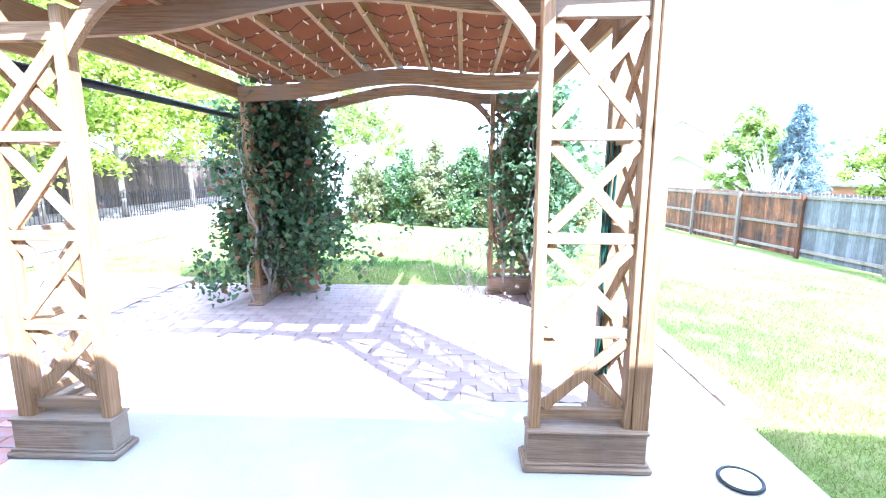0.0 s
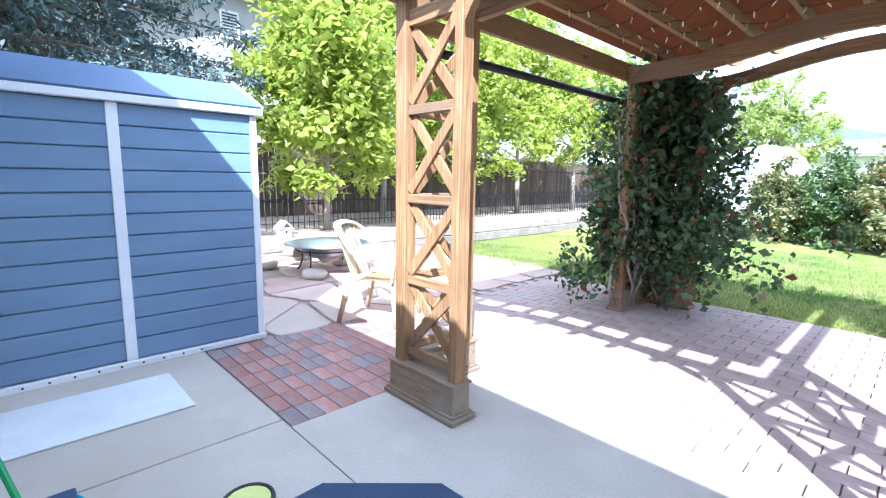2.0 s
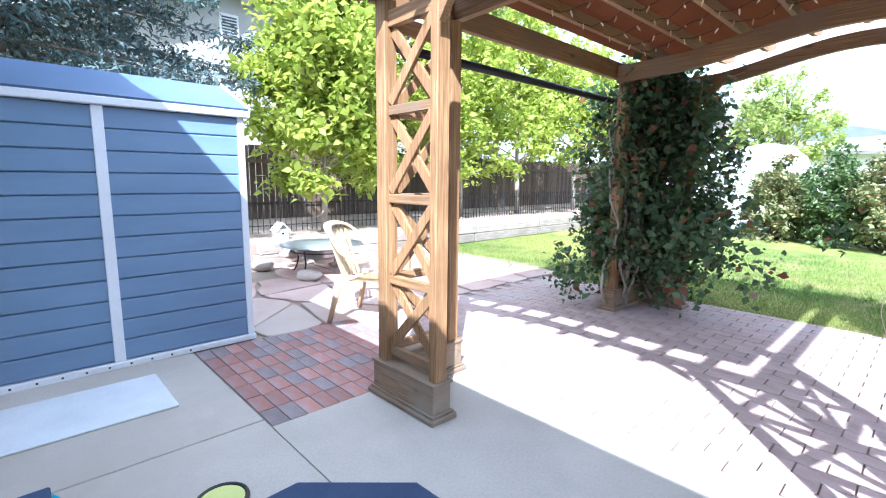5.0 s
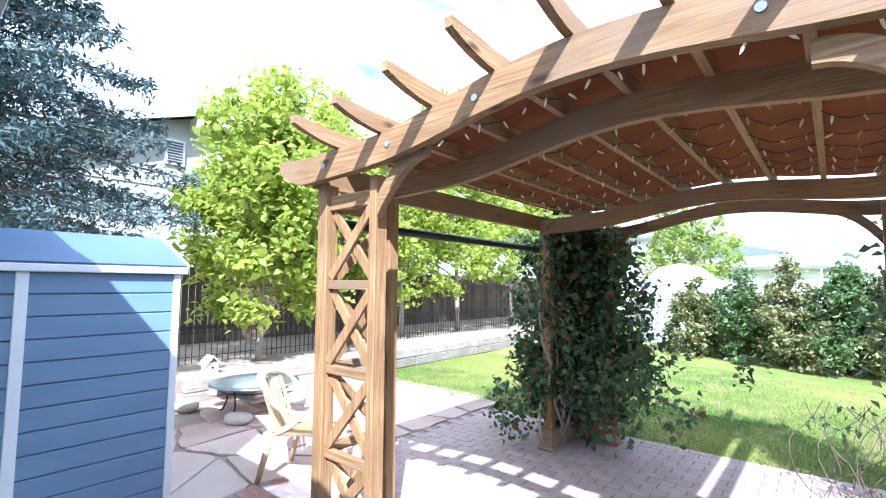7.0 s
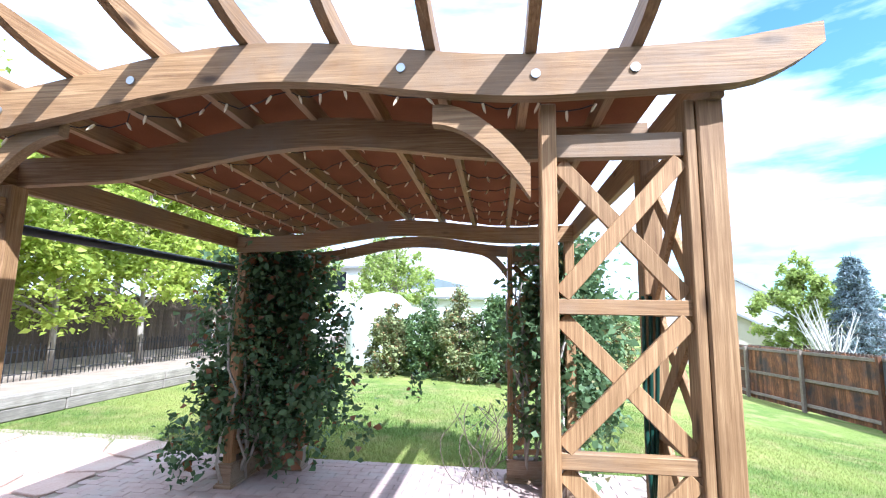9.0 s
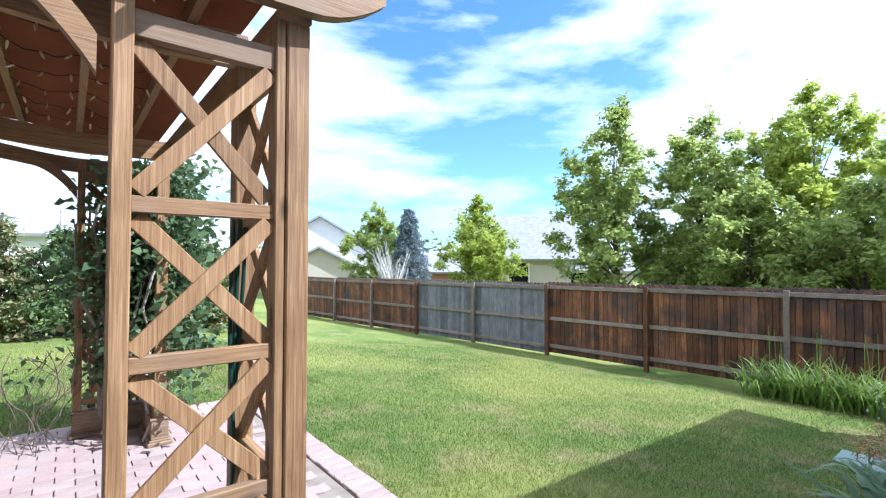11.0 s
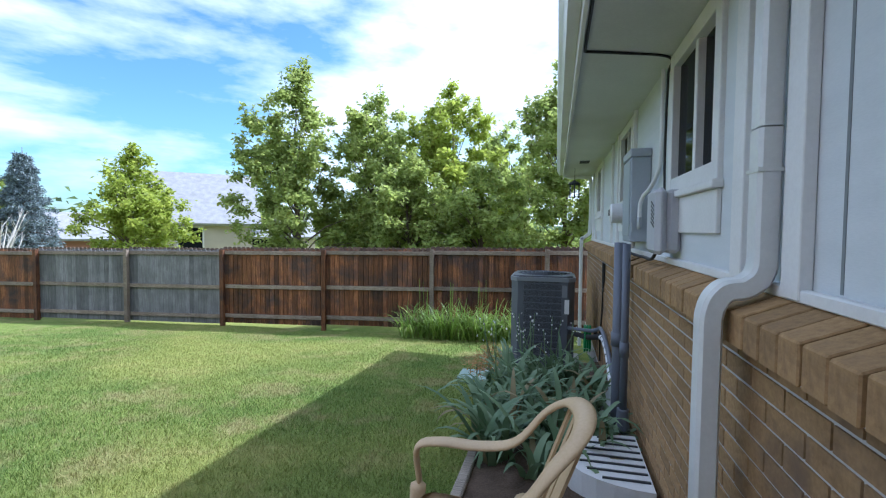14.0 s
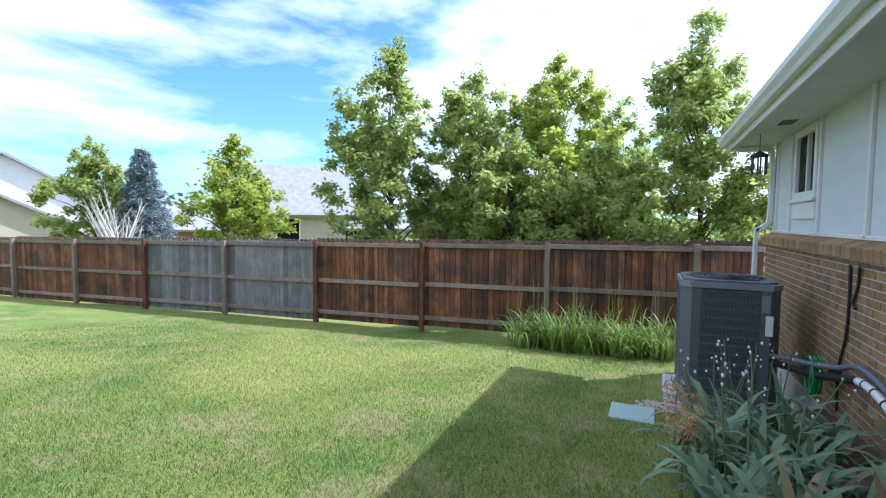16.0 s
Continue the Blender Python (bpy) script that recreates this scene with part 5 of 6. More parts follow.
def meters():
    before = set(bpy.data.objects)
    b = thing("electric_box", "tall grey metal electric service box on the wall", "electric box", (5.27, -0.05, 1.2))
    part("body", boxed(5.10, 5.46, WY + 0.002, 0.015, 1.20, 1.80, bevel=0.006), box_grey, b)
    part("lid", boxed(5.09, 5.47, WY + 0.002, 0.022, 1.801, 1.86, bevel=0.005), box_grey, b)
    part("door", boxed(5.12, 5.44, 0.016, 0.021, 1.24, 1.78, bevel=0.002), box_grey, b)
    part("latch", boxed(5.092, 5.099, -0.005, 0.006, 1.27, 1.33, bevel=0.002), steel, b)
    bm = bmesh.new()
    tube(bm, [(5.082, -0.045, 1.29), (5.082, -0.045, 1.31), (5.082, -0.045, 1.365), (5.082, -0.045, 1.375)], (0.012, 0.018, 0.018, 0.013), 10)
    part("fitting", bm, steel, b, "zinc conduit fitting")
    b = thing("electric_meter", "grey meter socket with a round glass meter", "meter", (5.64, -0.05, 1.2))
    part("body", boxed(5.475, 5.80, WY + 0.002, -0.035, 1.19, 1.62, bevel=0.006), box_grey, b)
    bm = bmesh.new()
    tube(bm, [(5.64, -0.034, 1.42), (5.64, 0.0, 1.42)], 0.095, 24)
    part("ring", bm, box_light, b, smooth=False)
    bm = bmesh.new()
    tube(bm, [(5.64, 0.001, 1.42), (5.64, 0.085, 1.42), (5.64, 0.10, 1.42)], (0.082, 0.08, 0.06), 24)
    part("glass", bm, white_plastic, b)
    part("dial", boxed(5.60, 5.68, 0.101, 0.104, 1.40, 1.45), metal_dark, b)
    b = thing("cable_box", "light grey rounded plastic cable box with vents", "cable box", (4.3, -0.05, 1.2))
    part("body", boxed(4.09, 4.34, WY + 0.002, -0.045, 1.16, 1.50, bevel=0.02), box_light, b)
    part("cover", boxed(4.08, 4.35, -0.044, 0.012, 1.15, 1.51, bevel=0.024), box_light, b)
    for k in range(6):
        bm = bmesh.new()
        stick(bm, (4.13, 0.0135, 1.30 + 0.022 * k), (4.21, 0.0135, 1.33 + 0.022 * k), 0.008, 0.003, (0, 1, 0))
        part("vent_slit", bm, metal_dark, b)
    for x, r, z0, z1, lab in ((5.08, 0.044, 1.19, -0.6, "thick grey plastic conduit beside the meter"), (4.76, 0.026, 1.19, 0.02, "thin grey plastic conduit beside the meter")):
        c = thing("conduit", lab, "conduit", (x, 0.06, 0))
        bm = bmesh.new()
        tube(bm, [(x, 0.058, z0), (x, 0.058, z1)], r, 14)
        part("pipe", bm, pipe_grey, c, smooth=True)
        bm = bmesh.new()
        tube(bm, [(x, 0.058, 0.42), (x, 0.058, 0.52)], r * 1.22, 14)
        part("coupling", bm, pipe_grey, c, smooth=True)
    bm = bmesh.new()
    tube(bm, curve_points([(4.76, 0.058, 0.06), (4.76, 0.058, -0.02), (4.76, 0.04, -0.10)]), 0.04, 12)
    solid("conduit_elbow", bm, pipe_grey, "grey plastic conduit elbow at the wall's foot", "conduit", smooth=True)
    bm = bmesh.new()
    tube(bm, curve_points([(4.56, -0.10, 2.27), (4.56, -0.10, 2.0), (4.57, -0.10, 1.72), (4.68, -0.095, 1.62), (4.80, -0.08, 1.56), (4.90, -0.06, 1.52), (4.94, -0.046, 1.46), (4.942, -0.045, 1.37)]), 0.014, 8)
    solid("flexible_conduit", bm, white_plastic, "white flexible conduit into the service box", "conduit", smooth=True)
    bm = bmesh.new()
    tube(bm, curve_points([(4.18, 0.385, 2.277), (4.24, 0.2, 2.277), (4.36, -0.085, 2.275), (4.43, -0.10, 2.20), (4.45, -0.10, 2.0), (4.46, -0.10, 1.7), (4.44, -0.10, 1.45), (4.46, -0.10, 1.2)]), 0.008, 6)
    tube(bm, curve_points([(1.4, 0.39, 2.277), (2.8, 0.388, 2.277), (4.18, 0.385, 2.277)]), 0.008, 6)
    solid("cable", bm, black, "black cable run along soffit and wall", "cable", smooth=True)
    bm = bmesh.new()
    tube(bm, curve_points([(4.22, -0.03, 1.18), (4.34, -0.02, 1.115), (4.60, -0.03, 1.11), (4.84, -0.02, 1.11), (5.2, 0.0, 1.12)]), 0.010, 6)
    solid("cable", bm, black, "black cables lying on the brick ledge", "cable", smooth=True)
    for x0, pts in ((6.9, [(7.2, -0.02, 0.90), (7.19, -0.022, 0.6), (7.22, -0.022, 0.3), (7.3, -0.015, 0.05), (7.28, -0.012, -0.3)]), (7.0, [(7.02, -0.02, 0.90), (7.04, -0.022, 0.75), (7.10, -0.02, 0.62), (7.04, -0.015, 0.58)])):
        bm = bmesh.new()
        tube(bm, curve_points(pts), 0.011, 6)
        solid("cable", bm, black, "black cable hanging down the brick wall", "cable", smooth=True)
    # lines to the air conditioner
    ls = thing("refrigerant_line", "white insulated line strapped with black bands", "pipe", (6.3, 0.0, 0))
    pts = curve_points([(5.62, 0.03, -0.18), (5.9, 0.01, -0.08), (6.3, 0.0, 0.04), (6.7, 0.01, 0.10), (6.95, 0.05, 0.06), (7.3, 0.15, -0.02), (7.9, 0.35, -0.10)])
    bm = bmesh.new()
    tube(bm, pts[:28], 0.030, 10)
    part("insulation", bm, white_plastic, ls, smooth=True)
    for k in range(3, 28, 3):
        bm = bmesh.new()
        tube(bm, [pts[k], pts[k] + (pts[k + 1] - pts[k]) * 0.35], 0.0325, 10)
        part("band", bm, black, ls)
    bm = bmesh.new()
    tube(bm, pts[27:], 0.032, 10)
    part("dark_hose", bm, black, ls, smooth=True)
    bm = bmesh.new()
    tube(bm, curve_points([(5.14, 0.07, -0.04), (5.35, 0.03, 0.03), (5.7, 0.02, 0.02), (6.2, 0.02, 0.14), (6.75, 0.03, 0.20), (7.1, 0.1, 0.1), (7.95, 0.4, -0.05)]), 0.022, 8)
    solid("drain_hose", bm, pipe_grey, "grey corrugated hose along the foundation", "hose", smooth=True)
    bm = bmesh.new()
    vs = [bm.verts.new(p) for p in ((5.35, -0.018, -0.02), (5.35, 0.16, -0.30), (5.35, -0.018, -0.45), (5.72, -0.018, -0.02), (5.72, 0.16, -0.30), (5.72, -0.018, -0.45))]
    for f in ((0, 1, 2), (5, 4, 3), (0, 3, 4, 1), (1, 4, 5, 2)):
        bm.faces.new([vs[i] for i in f])
    solid("line_cover", bm, white_plastic, "white metal line cover on the foundation", "cover")
    bm = bmesh.new()
    for k in range(3):
        tube(bm, curve_points([(7.35 + 0.08 * math.cos(q) * (1 + 0.2 * k), 0.10 + 0.03 * k, -0.05 + 0.16 * math.sin(q)) for q in [0.7 * i for i in range(10)]], 3), 0.012, 6, False)
    solid("garden_hose", bm, green_plastic, "green garden hose coiled by the wall tap", "hose", smooth=True)
    bm = bmesh.new()
    tube(bm, [(7.28, -0.03, 0.02), (7.28, 0.05, 0.02), (7.28, 0.08, -0.02)], 0.016, 8)
    tube(bm, [(7.25, 0.045, 0.06), (7.31, 0.045, 0.06)], 0.025, 8)
    solid("wall_tap", bm, metal_dark, "dark metal garden tap on the wall", "tap")
    for ob in set(bpy.data.objects) - before:
        if ob.parent is None:
            ob.location.z += 0.17
            if ob.name.startswith("electric"):
                ob.location.x -= 0.14


meters()


def soffit_vent(x, y):
    v = thing("soffit_vent", "small louvred vent in the soffit", "vent", (x, y, SOFFIT), "soffit vents")
    part("frame", boxed(x - 0.16, x + 0.16, y - 0.085, y + 0.085, SOFFIT - 0.006, SOFFIT - 0.0005, bevel=0.002), trim_white, v)
    for k in range(9):
        part("slat", boxed(x - 0.145 + 0.033 * k, x - 0.130 + 0.033 * k, y - 0.07, y + 0.07, SOFFIT - 0.009, SOFFIT - 0.0062), metal_dark, v)


soffit_vent(3.255, 0.168)
soffit_vent(8.6, 0.14)
bm = bmesh.new()
r = bmesh.ops.create_icosphere(bm, subdivisions=4, radius=1.0)
for v in bm.verts:
    q = 1 + 0.07 * noise.noise(v.co * 1.3) + 0.02 * noise.noise(v.co * 6)
    v.co = Vector((v.co.x * 0.088 * q, v.co.y * 0.068 * q, v.co.z * 0.066 * q)) + Vector((2.12, -0.005, LEDGE + 0.008))
solid("ledge_boulder", bm, boulder_mat, "smooth brown river stone resting on the brick ledge", "stone", smooth=True)


def wind_chime():
    w = thing("wind_chime", "small dark metal wind chime hung from the soffit", "wind chime", (9.3, 0.25, 2.2))
    x, y = 9.3, 0.25
    bm = bmesh.new()
    tube(bm, [(x, y, SOFFIT), (x, y, 2.24)], 0.004, 5)
    part("cord", bm, black, w)
    bm = bmesh.new()
    lathe(bm, [(0.005, 2.26), (0.10, 2.20), (0.10, 2.19)], (x, y, 0), 12)
    part("cap", bm, metal_dark, w)
    for k in range(6):
        a = k * math.tau / 6
        bm = bmesh.new()
        tube(bm, [(x + 0.08 * math.cos(a), y + 0.08 * math.sin(a), 2.19), (x + 0.08 * math.cos(a), y + 0.08 * math.sin(a), 1.97)], 0.010, 6)
        part("bell", bm, metal_dark, w)


wind_chime()


# ---- air conditioner ----
def air_conditioner():
    x0, x1, y0, y1, z0, z1 = 7.78, 8.62, 0.27, 1.11, -0.42, 0.83
    a = thing("air_conditioner", "dark grey outdoor air conditioner with louvred sides", "air conditioner", ((x0 + x1) / 2, (y0 + y1) / 2, z0))
    c = 0.09

    def oct_ring(g, z):
        return [(x0 - g + c, y0 - g, z), (x1 + g - c, y0 - g, z), (x1 + g, y0 - g + c, z), (x1 + g, y1 + g - c, z), (x1 + g - c, y1 + g, z), (x0 - g + c, y1 + g, z), (x0 - g, y1 + g - c, z), (x0 - g, y0 - g + c, z)]

    def prism(g, za, zb, mat, name, label=""):
        bm = bmesh.new()
        lo, hi = [bm.verts.new(p) for p in oct_ring(g, za)], [bm.verts.new(p) for p in oct_ring(g, zb)]
        for k in range(8):
            bm.faces.new((lo[k], lo[(k + 1) % 8], hi[(k + 1) % 8], hi[k]))
        bm.faces.new(hi)
        bm.faces.new(lo[::-1])
        part(name, bm, mat, a, label)

    prism(-0.03, z0 + 0.06, z1 - 0.07, black, "coil")
    prism(0.004, z0, z0 + 0.07, ac_grey, "base_pan")
    prism(0.012, z1 - 0.075, z1 - 0.02, ac_light, "top_rim", "lighter grey top rim")
    prism(-0.02, z1 - 0.02, z1, ac_grey, "top_plate")
    for px, py in ((x0, y0), (x1, y0), (x0, y1), (x1, y1)):
        sx, sy = (1 if px == x0 else -1), (1 if py == y0 else -1)
        bm = bmesh.new()
        vs = [(px + sx * 0.17, py, 0), (px + sx * c, py, 0), (px, py + sy * c, 0), (px, py + sy * 0.17, 0), (px + sx * 0.015, py + sy * 0.17, 0), (px + sx * (c + 0.01), py + sy * 0.02, 0), (px + sx * 0.17, py + sy * 0.015, 0)]
        lo = [bm.verts.new((x, y, z0 + 0.071)) for x, y, _ in vs]
        hi = [bm.verts.new((x, y, z1 - 0.076)) for x, y, _ in vs]
        for k in range(7):
            bm.faces.new((lo[k], lo[(k + 1) % 7], hi[(k + 1) % 7], hi[k]))
        part("corner_post", bm, ac_grey, a)
    n = 44
    bm = bmesh.new()
    for k in range(n):
        y = y0 + 0.175 + (y1 - y0 - 0.35) * k / (n - 1)
        box(bm, x0 + 0.004, x0 + 0.012, y - 0.0035, y + 0.0035, z0 + 0.075, z1 - 0.08)
        x = x0 + 0.175 + (x1 - x0 - 0.35) * k / (n - 1)
        box(bm, x - 0.0035, x + 0.0035, y1 - 0.012, y1 - 0.004, z0 + 0.075, z1 - 0.08)
    g = part("guard_wire", bm, ac_grey, a)
    g["kind"] = "stuff"
    for k in range(13):
        z = z0 + 0.09 + (z1 - z0 - 0.2) * k / 12
        part("slat", boxed(x0 + 0.001, x0 + 0.016, y0 + 0.17, y1 - 0.17, z, z + 0.012), ac_grey, a)
        part("slat", boxed(x0 + 0.17, x1 - 0.17, y1 - 0.016, y1 - 0.001, z, z + 0.012), ac_grey, a)
    bm = bmesh.new()
    for k in range(6):
        rr = 0.06 + 0.055 * k
        pts = [((x0 + x1) / 2 + rr * math.cos(q * math.tau / 28), (y0 + y1) / 2 + rr * math.sin(q * math.tau / 28), z1 + 0.022 - 0.015 * (rr / 0.34) ** 2) for q in range(29)]
        tube(bm, pts, 0.005, 4, False)
    for k in range(8):
        q = k * math.tau / 8
        tube(bm, [((x0 + x1) / 2, (y0 + y1) / 2, z1 + 0.025), ((x0 + x1) / 2 + 0.36 * math.cos(q), (y0 + y1) / 2 + 0.36 * math.sin(q), z1 + 0.003)], 0.005, 4)
    part("fan_guard", bm, metal_dark, a)
    part("label_plate", boxed(x0 - 0.001, x0 + 0.0035, y0 + 0.10, y0 + 0.165, 0.55, 0.71), ac_light, a)
    part("paper_tag", boxed(x0 - 0.006, x0 - 0.002, y0 + 0.07, y0 + 0.13, 0.33, 0.52, m=pose(0, 0, 0)), white_plastic, a, "white paper tag")
    solid("condenser_pad", boxed(x0 - 0.12, x1 + 0.1, y0 - 0.1, y1 + 0.12, -0.62, z0 - 0.001, bevel=0.015), found_concrete, "pale concrete pad under the air conditioner", "pad")
    solid("stepping_tile", boxed(7.12, 7.52, 1.32, 1.72, lawn_z(7.3, 1.5) - 0.05, lawn_z(7.3, 1.5) + 0.035, bevel=0.008, m=pose(0, 0, 0)), plain("pale_green_tile", (0.30, 0.40, 0.36), 0.7), "pale green square stepping tile in the grass", "tile")


air_conditioner()
rng = np.random.default_rng(12)
bm = bmesh.new()
for k in range(130):
    x, y = 7.55 + 0.3 * rng.random(), 0.95 + 0.55 * rng.random()
    z = lawn_z(x, y) + 0.02
    m = pose(x, y, z, 60 * rng.random(), 60 * rng.random(), 360 * rng.random()) @ Matrix.Diagonal((0.03, 0.022, 0.016, 1))
    bmesh.ops.create_icosphere(bm, subdivisions=1, radius=1.0, matrix=m)
tagged(part("gravel", bm, stone), "pale pebbles beside the condenser pad", "gravel", kind="stuff")


# ---- planting bed by the wall ----
bm = bmesh.new()
bed = []
for i in range(23):
    row = []
    for j in range(9):
        x, y = 3.25 + 0.2 * i, -0.03 + 0.135 * j
        row.append(bm.verts.new((x, y, lawn_z(x, y) + 0.05 + 0.16 * (1 - j / 8) * min(1, i / 5) + 0.02 * noise.noise(Vector((x * 3, y * 3, 0))))))
    bed.append(row)
for a, b in zip(bed, bed[1:]):
    for j in range(8):
        bm.faces.new((a[j], a[j + 1], b[j + 1], b[j]))
solid("bed_soil", bm, soil, "dark mulched soil of the planting bed", "soil", kind="structure", smooth=True)
bm = bmesh.new()
stick(bm, (3.2, 1.03, lawn_z(3.2, 1.0) + 0.03), (5.3, 1.08, lawn_z(5.3, 1.0) + 0.03), 0.07, 0.11, (0, 0, 1), 0.01)
solid("bed_edging", bm, timber, "weathered timber edging of the planting bed", "edging")


def blade_mesh(name, roots, rng, mat, length, width, segs=6, arch_by=1.0, up=1.6, out=None):
    """Strap leaves that rise and arch over."""
    n = len(roots)
    a = rng.random(n) * math.tau
    d = np.stack([np.cos(a), np.sin(a), np.zeros(n)], 1)
    if out is not None:
        d = d + out
        d /= np.linalg.norm(d, axis=1)[:, None]
    side = np.stack([-d[:, 1], d[:, 0], np.zeros(n)], 1)
    ln = length * (0.55 + 0.6 * rng.random(n))
    tilt = 0.15 + 0.55 * rng.random(n)
    bend = arch_by * (0.5 + 1.1 * rng.random(n))
    pos = np.array(roots, dtype=float)
    rows = []
    for k in range(segs + 1):
        t = k / segs
        ang = tilt + bend * t * t * 1.3
        w = (width * (1 - 0.25 * t) * (1 - t ** 4) + 0.001)[:, None] if np.ndim(width) else width * (1 - 0.25 * t) * (1 - t ** 4) + 0.001
        rows.append(np.stack([pos - side * w / 2, pos + side * w / 2], 1))
        step = (ln / segs)[:, None]
        pos = pos + step * (d * np.sin(ang)[:, None] + np.array((0, 0, 1)) * np.cos(ang)[:, None])
    v = np.stack(rows, 1)
    verts = v.reshape(-1, 3)
    base = (np.arange(n) * (segs + 1) * 2)[:, None]
    f = []
    for k in range(segs):
        q = np.array((2 * k, 2 * k + 1, 2 * k + 3, 2 * k + 2))
        f.append(base + q)
    return from_arrays(name, verts, np.concatenate(f), mat)


rng = np.random.default_rng(21)
IRIS = [(4.35, 0.62), (4.55, 0.95), (4.75, 0.50), (4.95, 0.85), (5.15, 1.12), (5.30, 0.55), (5.50, 0.92), (5.75, 0.62), (5.95, 1.02), (6.15, 0.70), (6.40, 0.45), (6.45, 0.95), (6.75, 0.62), (4.70, 0.25), (5.6, 0.25)]
for k, (x, y) in enumerate(IRIS):
    y -= 0.06
    z = lawn_z(x, y) + 0.06
    p = thing("iris_plant", "clump of broad grey-green arching iris leaves", "plant", (x, y, z), "iris bed")
    roots = np.array((x, y, z)) + rng.normal(size=(34, 3)) * (0.09, 0.09, 0.0)
    child_mesh("leaves", blade_mesh("leaves", roots, rng, leaf_iris, 0.66, 0.055, 8, 1.45), p)
    if k in (6, 8, 9, 11, 12):
        bm, heads = bmesh.new(), bmesh.new()
        for q in range(4):
            b = Vector((x + 0.12 * rng.normal(), y + 0.12 * rng.normal(), z))
            tip = b + Vector((0.12 * rng.normal(), 0.12 * rng.normal(), 0.66 + 0.2 * rng.random()))
            tube(bm, (b, b.lerp(tip, 0.6) + Vector((0.02, 0, 0)), tip), (0.006, 0.005, 0.004), 5, False)
            for h in range(3):
                c = tip - Vector((0.03 * rng.normal(), 0.03 * rng.normal(), 0.045 * h))
                bmesh.ops.create_icosphere(heads, subdivisions=1, radius=0.005 + 0.004 * rng.random(), matrix=Matrix.Translation(c) @ Matrix.Diagonal((1, 1, 1.5, 1)))
        part("stalk", bm, leaf_iris, p)["kind"] = "stuff"
        part("seed_head", heads, white_plastic, p, "pale dried seed heads")["kind"] = "stuff"
for k in range(3):
    x, y = (6.0, 6.35, 5.55)[k], (1.15, 1.2, 1.2)[k]
    z = lawn_z(x, y) + 0.5
    pts = np.array((x, y, z)) + rng.normal(size=(220, 3)) * (0.055, 0.055, 0.05)
    o = new("dried_bloom", leaf_mesh("dried_bloom", pts, 0.05, wood("straw%d" % k, (0.30, 0.15, 0.06), (0.42, 0.24, 0.10), (0.5, 0.32, 0.15), 2, knots=False), rng, ratio=0.12))
    st = thing("dried_flower", "dried orange-brown flower head on a stalk", "flower", (x, y, z - 0.45), "dried flowers")
    o["kind"] = "stuff"
    o.parent = st
    o.location = -Vector(st.location)
    bm = bmesh.new()
    tube(bm, [(x, y, z - 0.46), (x, y, z)], 0.005, 5)
    part("stalk", bm, leaf_iris, st)
for k in range(9):
    x, y = 10.35 + 0.15 * math.sin(k * 2.0), 1.15 + 0.27 * k
    z = lawn_z(x, y)
    p = thing("daylily_plant", "clump of bright green arching daylily leaves by the fence", "plant", (x, y, z), "daylily row")
    roots = np.array((x, y, z)) + rng.normal(size=(90, 3)) * (0.10, 0.12, 0.0)
    child_mesh("leaves", blade_mesh("leaves", roots, rng, leaf_lily, 0.86, 0.022, 7, 1.3), p)
    if k % 2:
        bm = bmesh.new()
        for q in range(4):
            b = Vector((x + 0.1 * rng.normal(), y + 0.1 * rng.normal(), z))
            tube(bm, (b, b + Vector((0.05 * rng.normal(), 0.05 * rng.normal(), 0.95 + 0.25 * rng.random()))), (0.005, 0.003), 4, False)
        part("stalk", bm, leaf_lily, p)["kind"] = "stuff"

# window-well cover on the ground by the wall
wc = thing("well_cover", "white half-round window well cover with dark ribs", "cover", (4.27, 0.22, 0.04))
bm = bmesh.new()
prof = [(3.97 + 0.30 + 0.34 * math.cos(q * math.pi / 14) , 0.0 + 0.46 * math.sin(q * math.pi / 14)) for q in range(15)]
lo = [bm.verts.new((x, y, -0.10)) for x, y in prof]
hi = [bm.verts.new((x, y, 0.11)) for x, y in prof]
bm.faces.new(hi)
for k in range(14):
    bm.faces.new((lo[k], lo[k + 1], hi[k + 1], hi[k]))
part("shell", bm, white_plastic, wc)
for k in range(7):
    x = 4.02 + 0.085 * k
    h = 0.46 * math.sqrt(max(0.0, 1 - ((x - 4.27) / 0.34) ** 2)) * 0.82
    part("rib", boxed(x - 0.006, x + 0.006, 0.01, max(0.03, h), 0.1105, 0.120), metal_dark, wc)


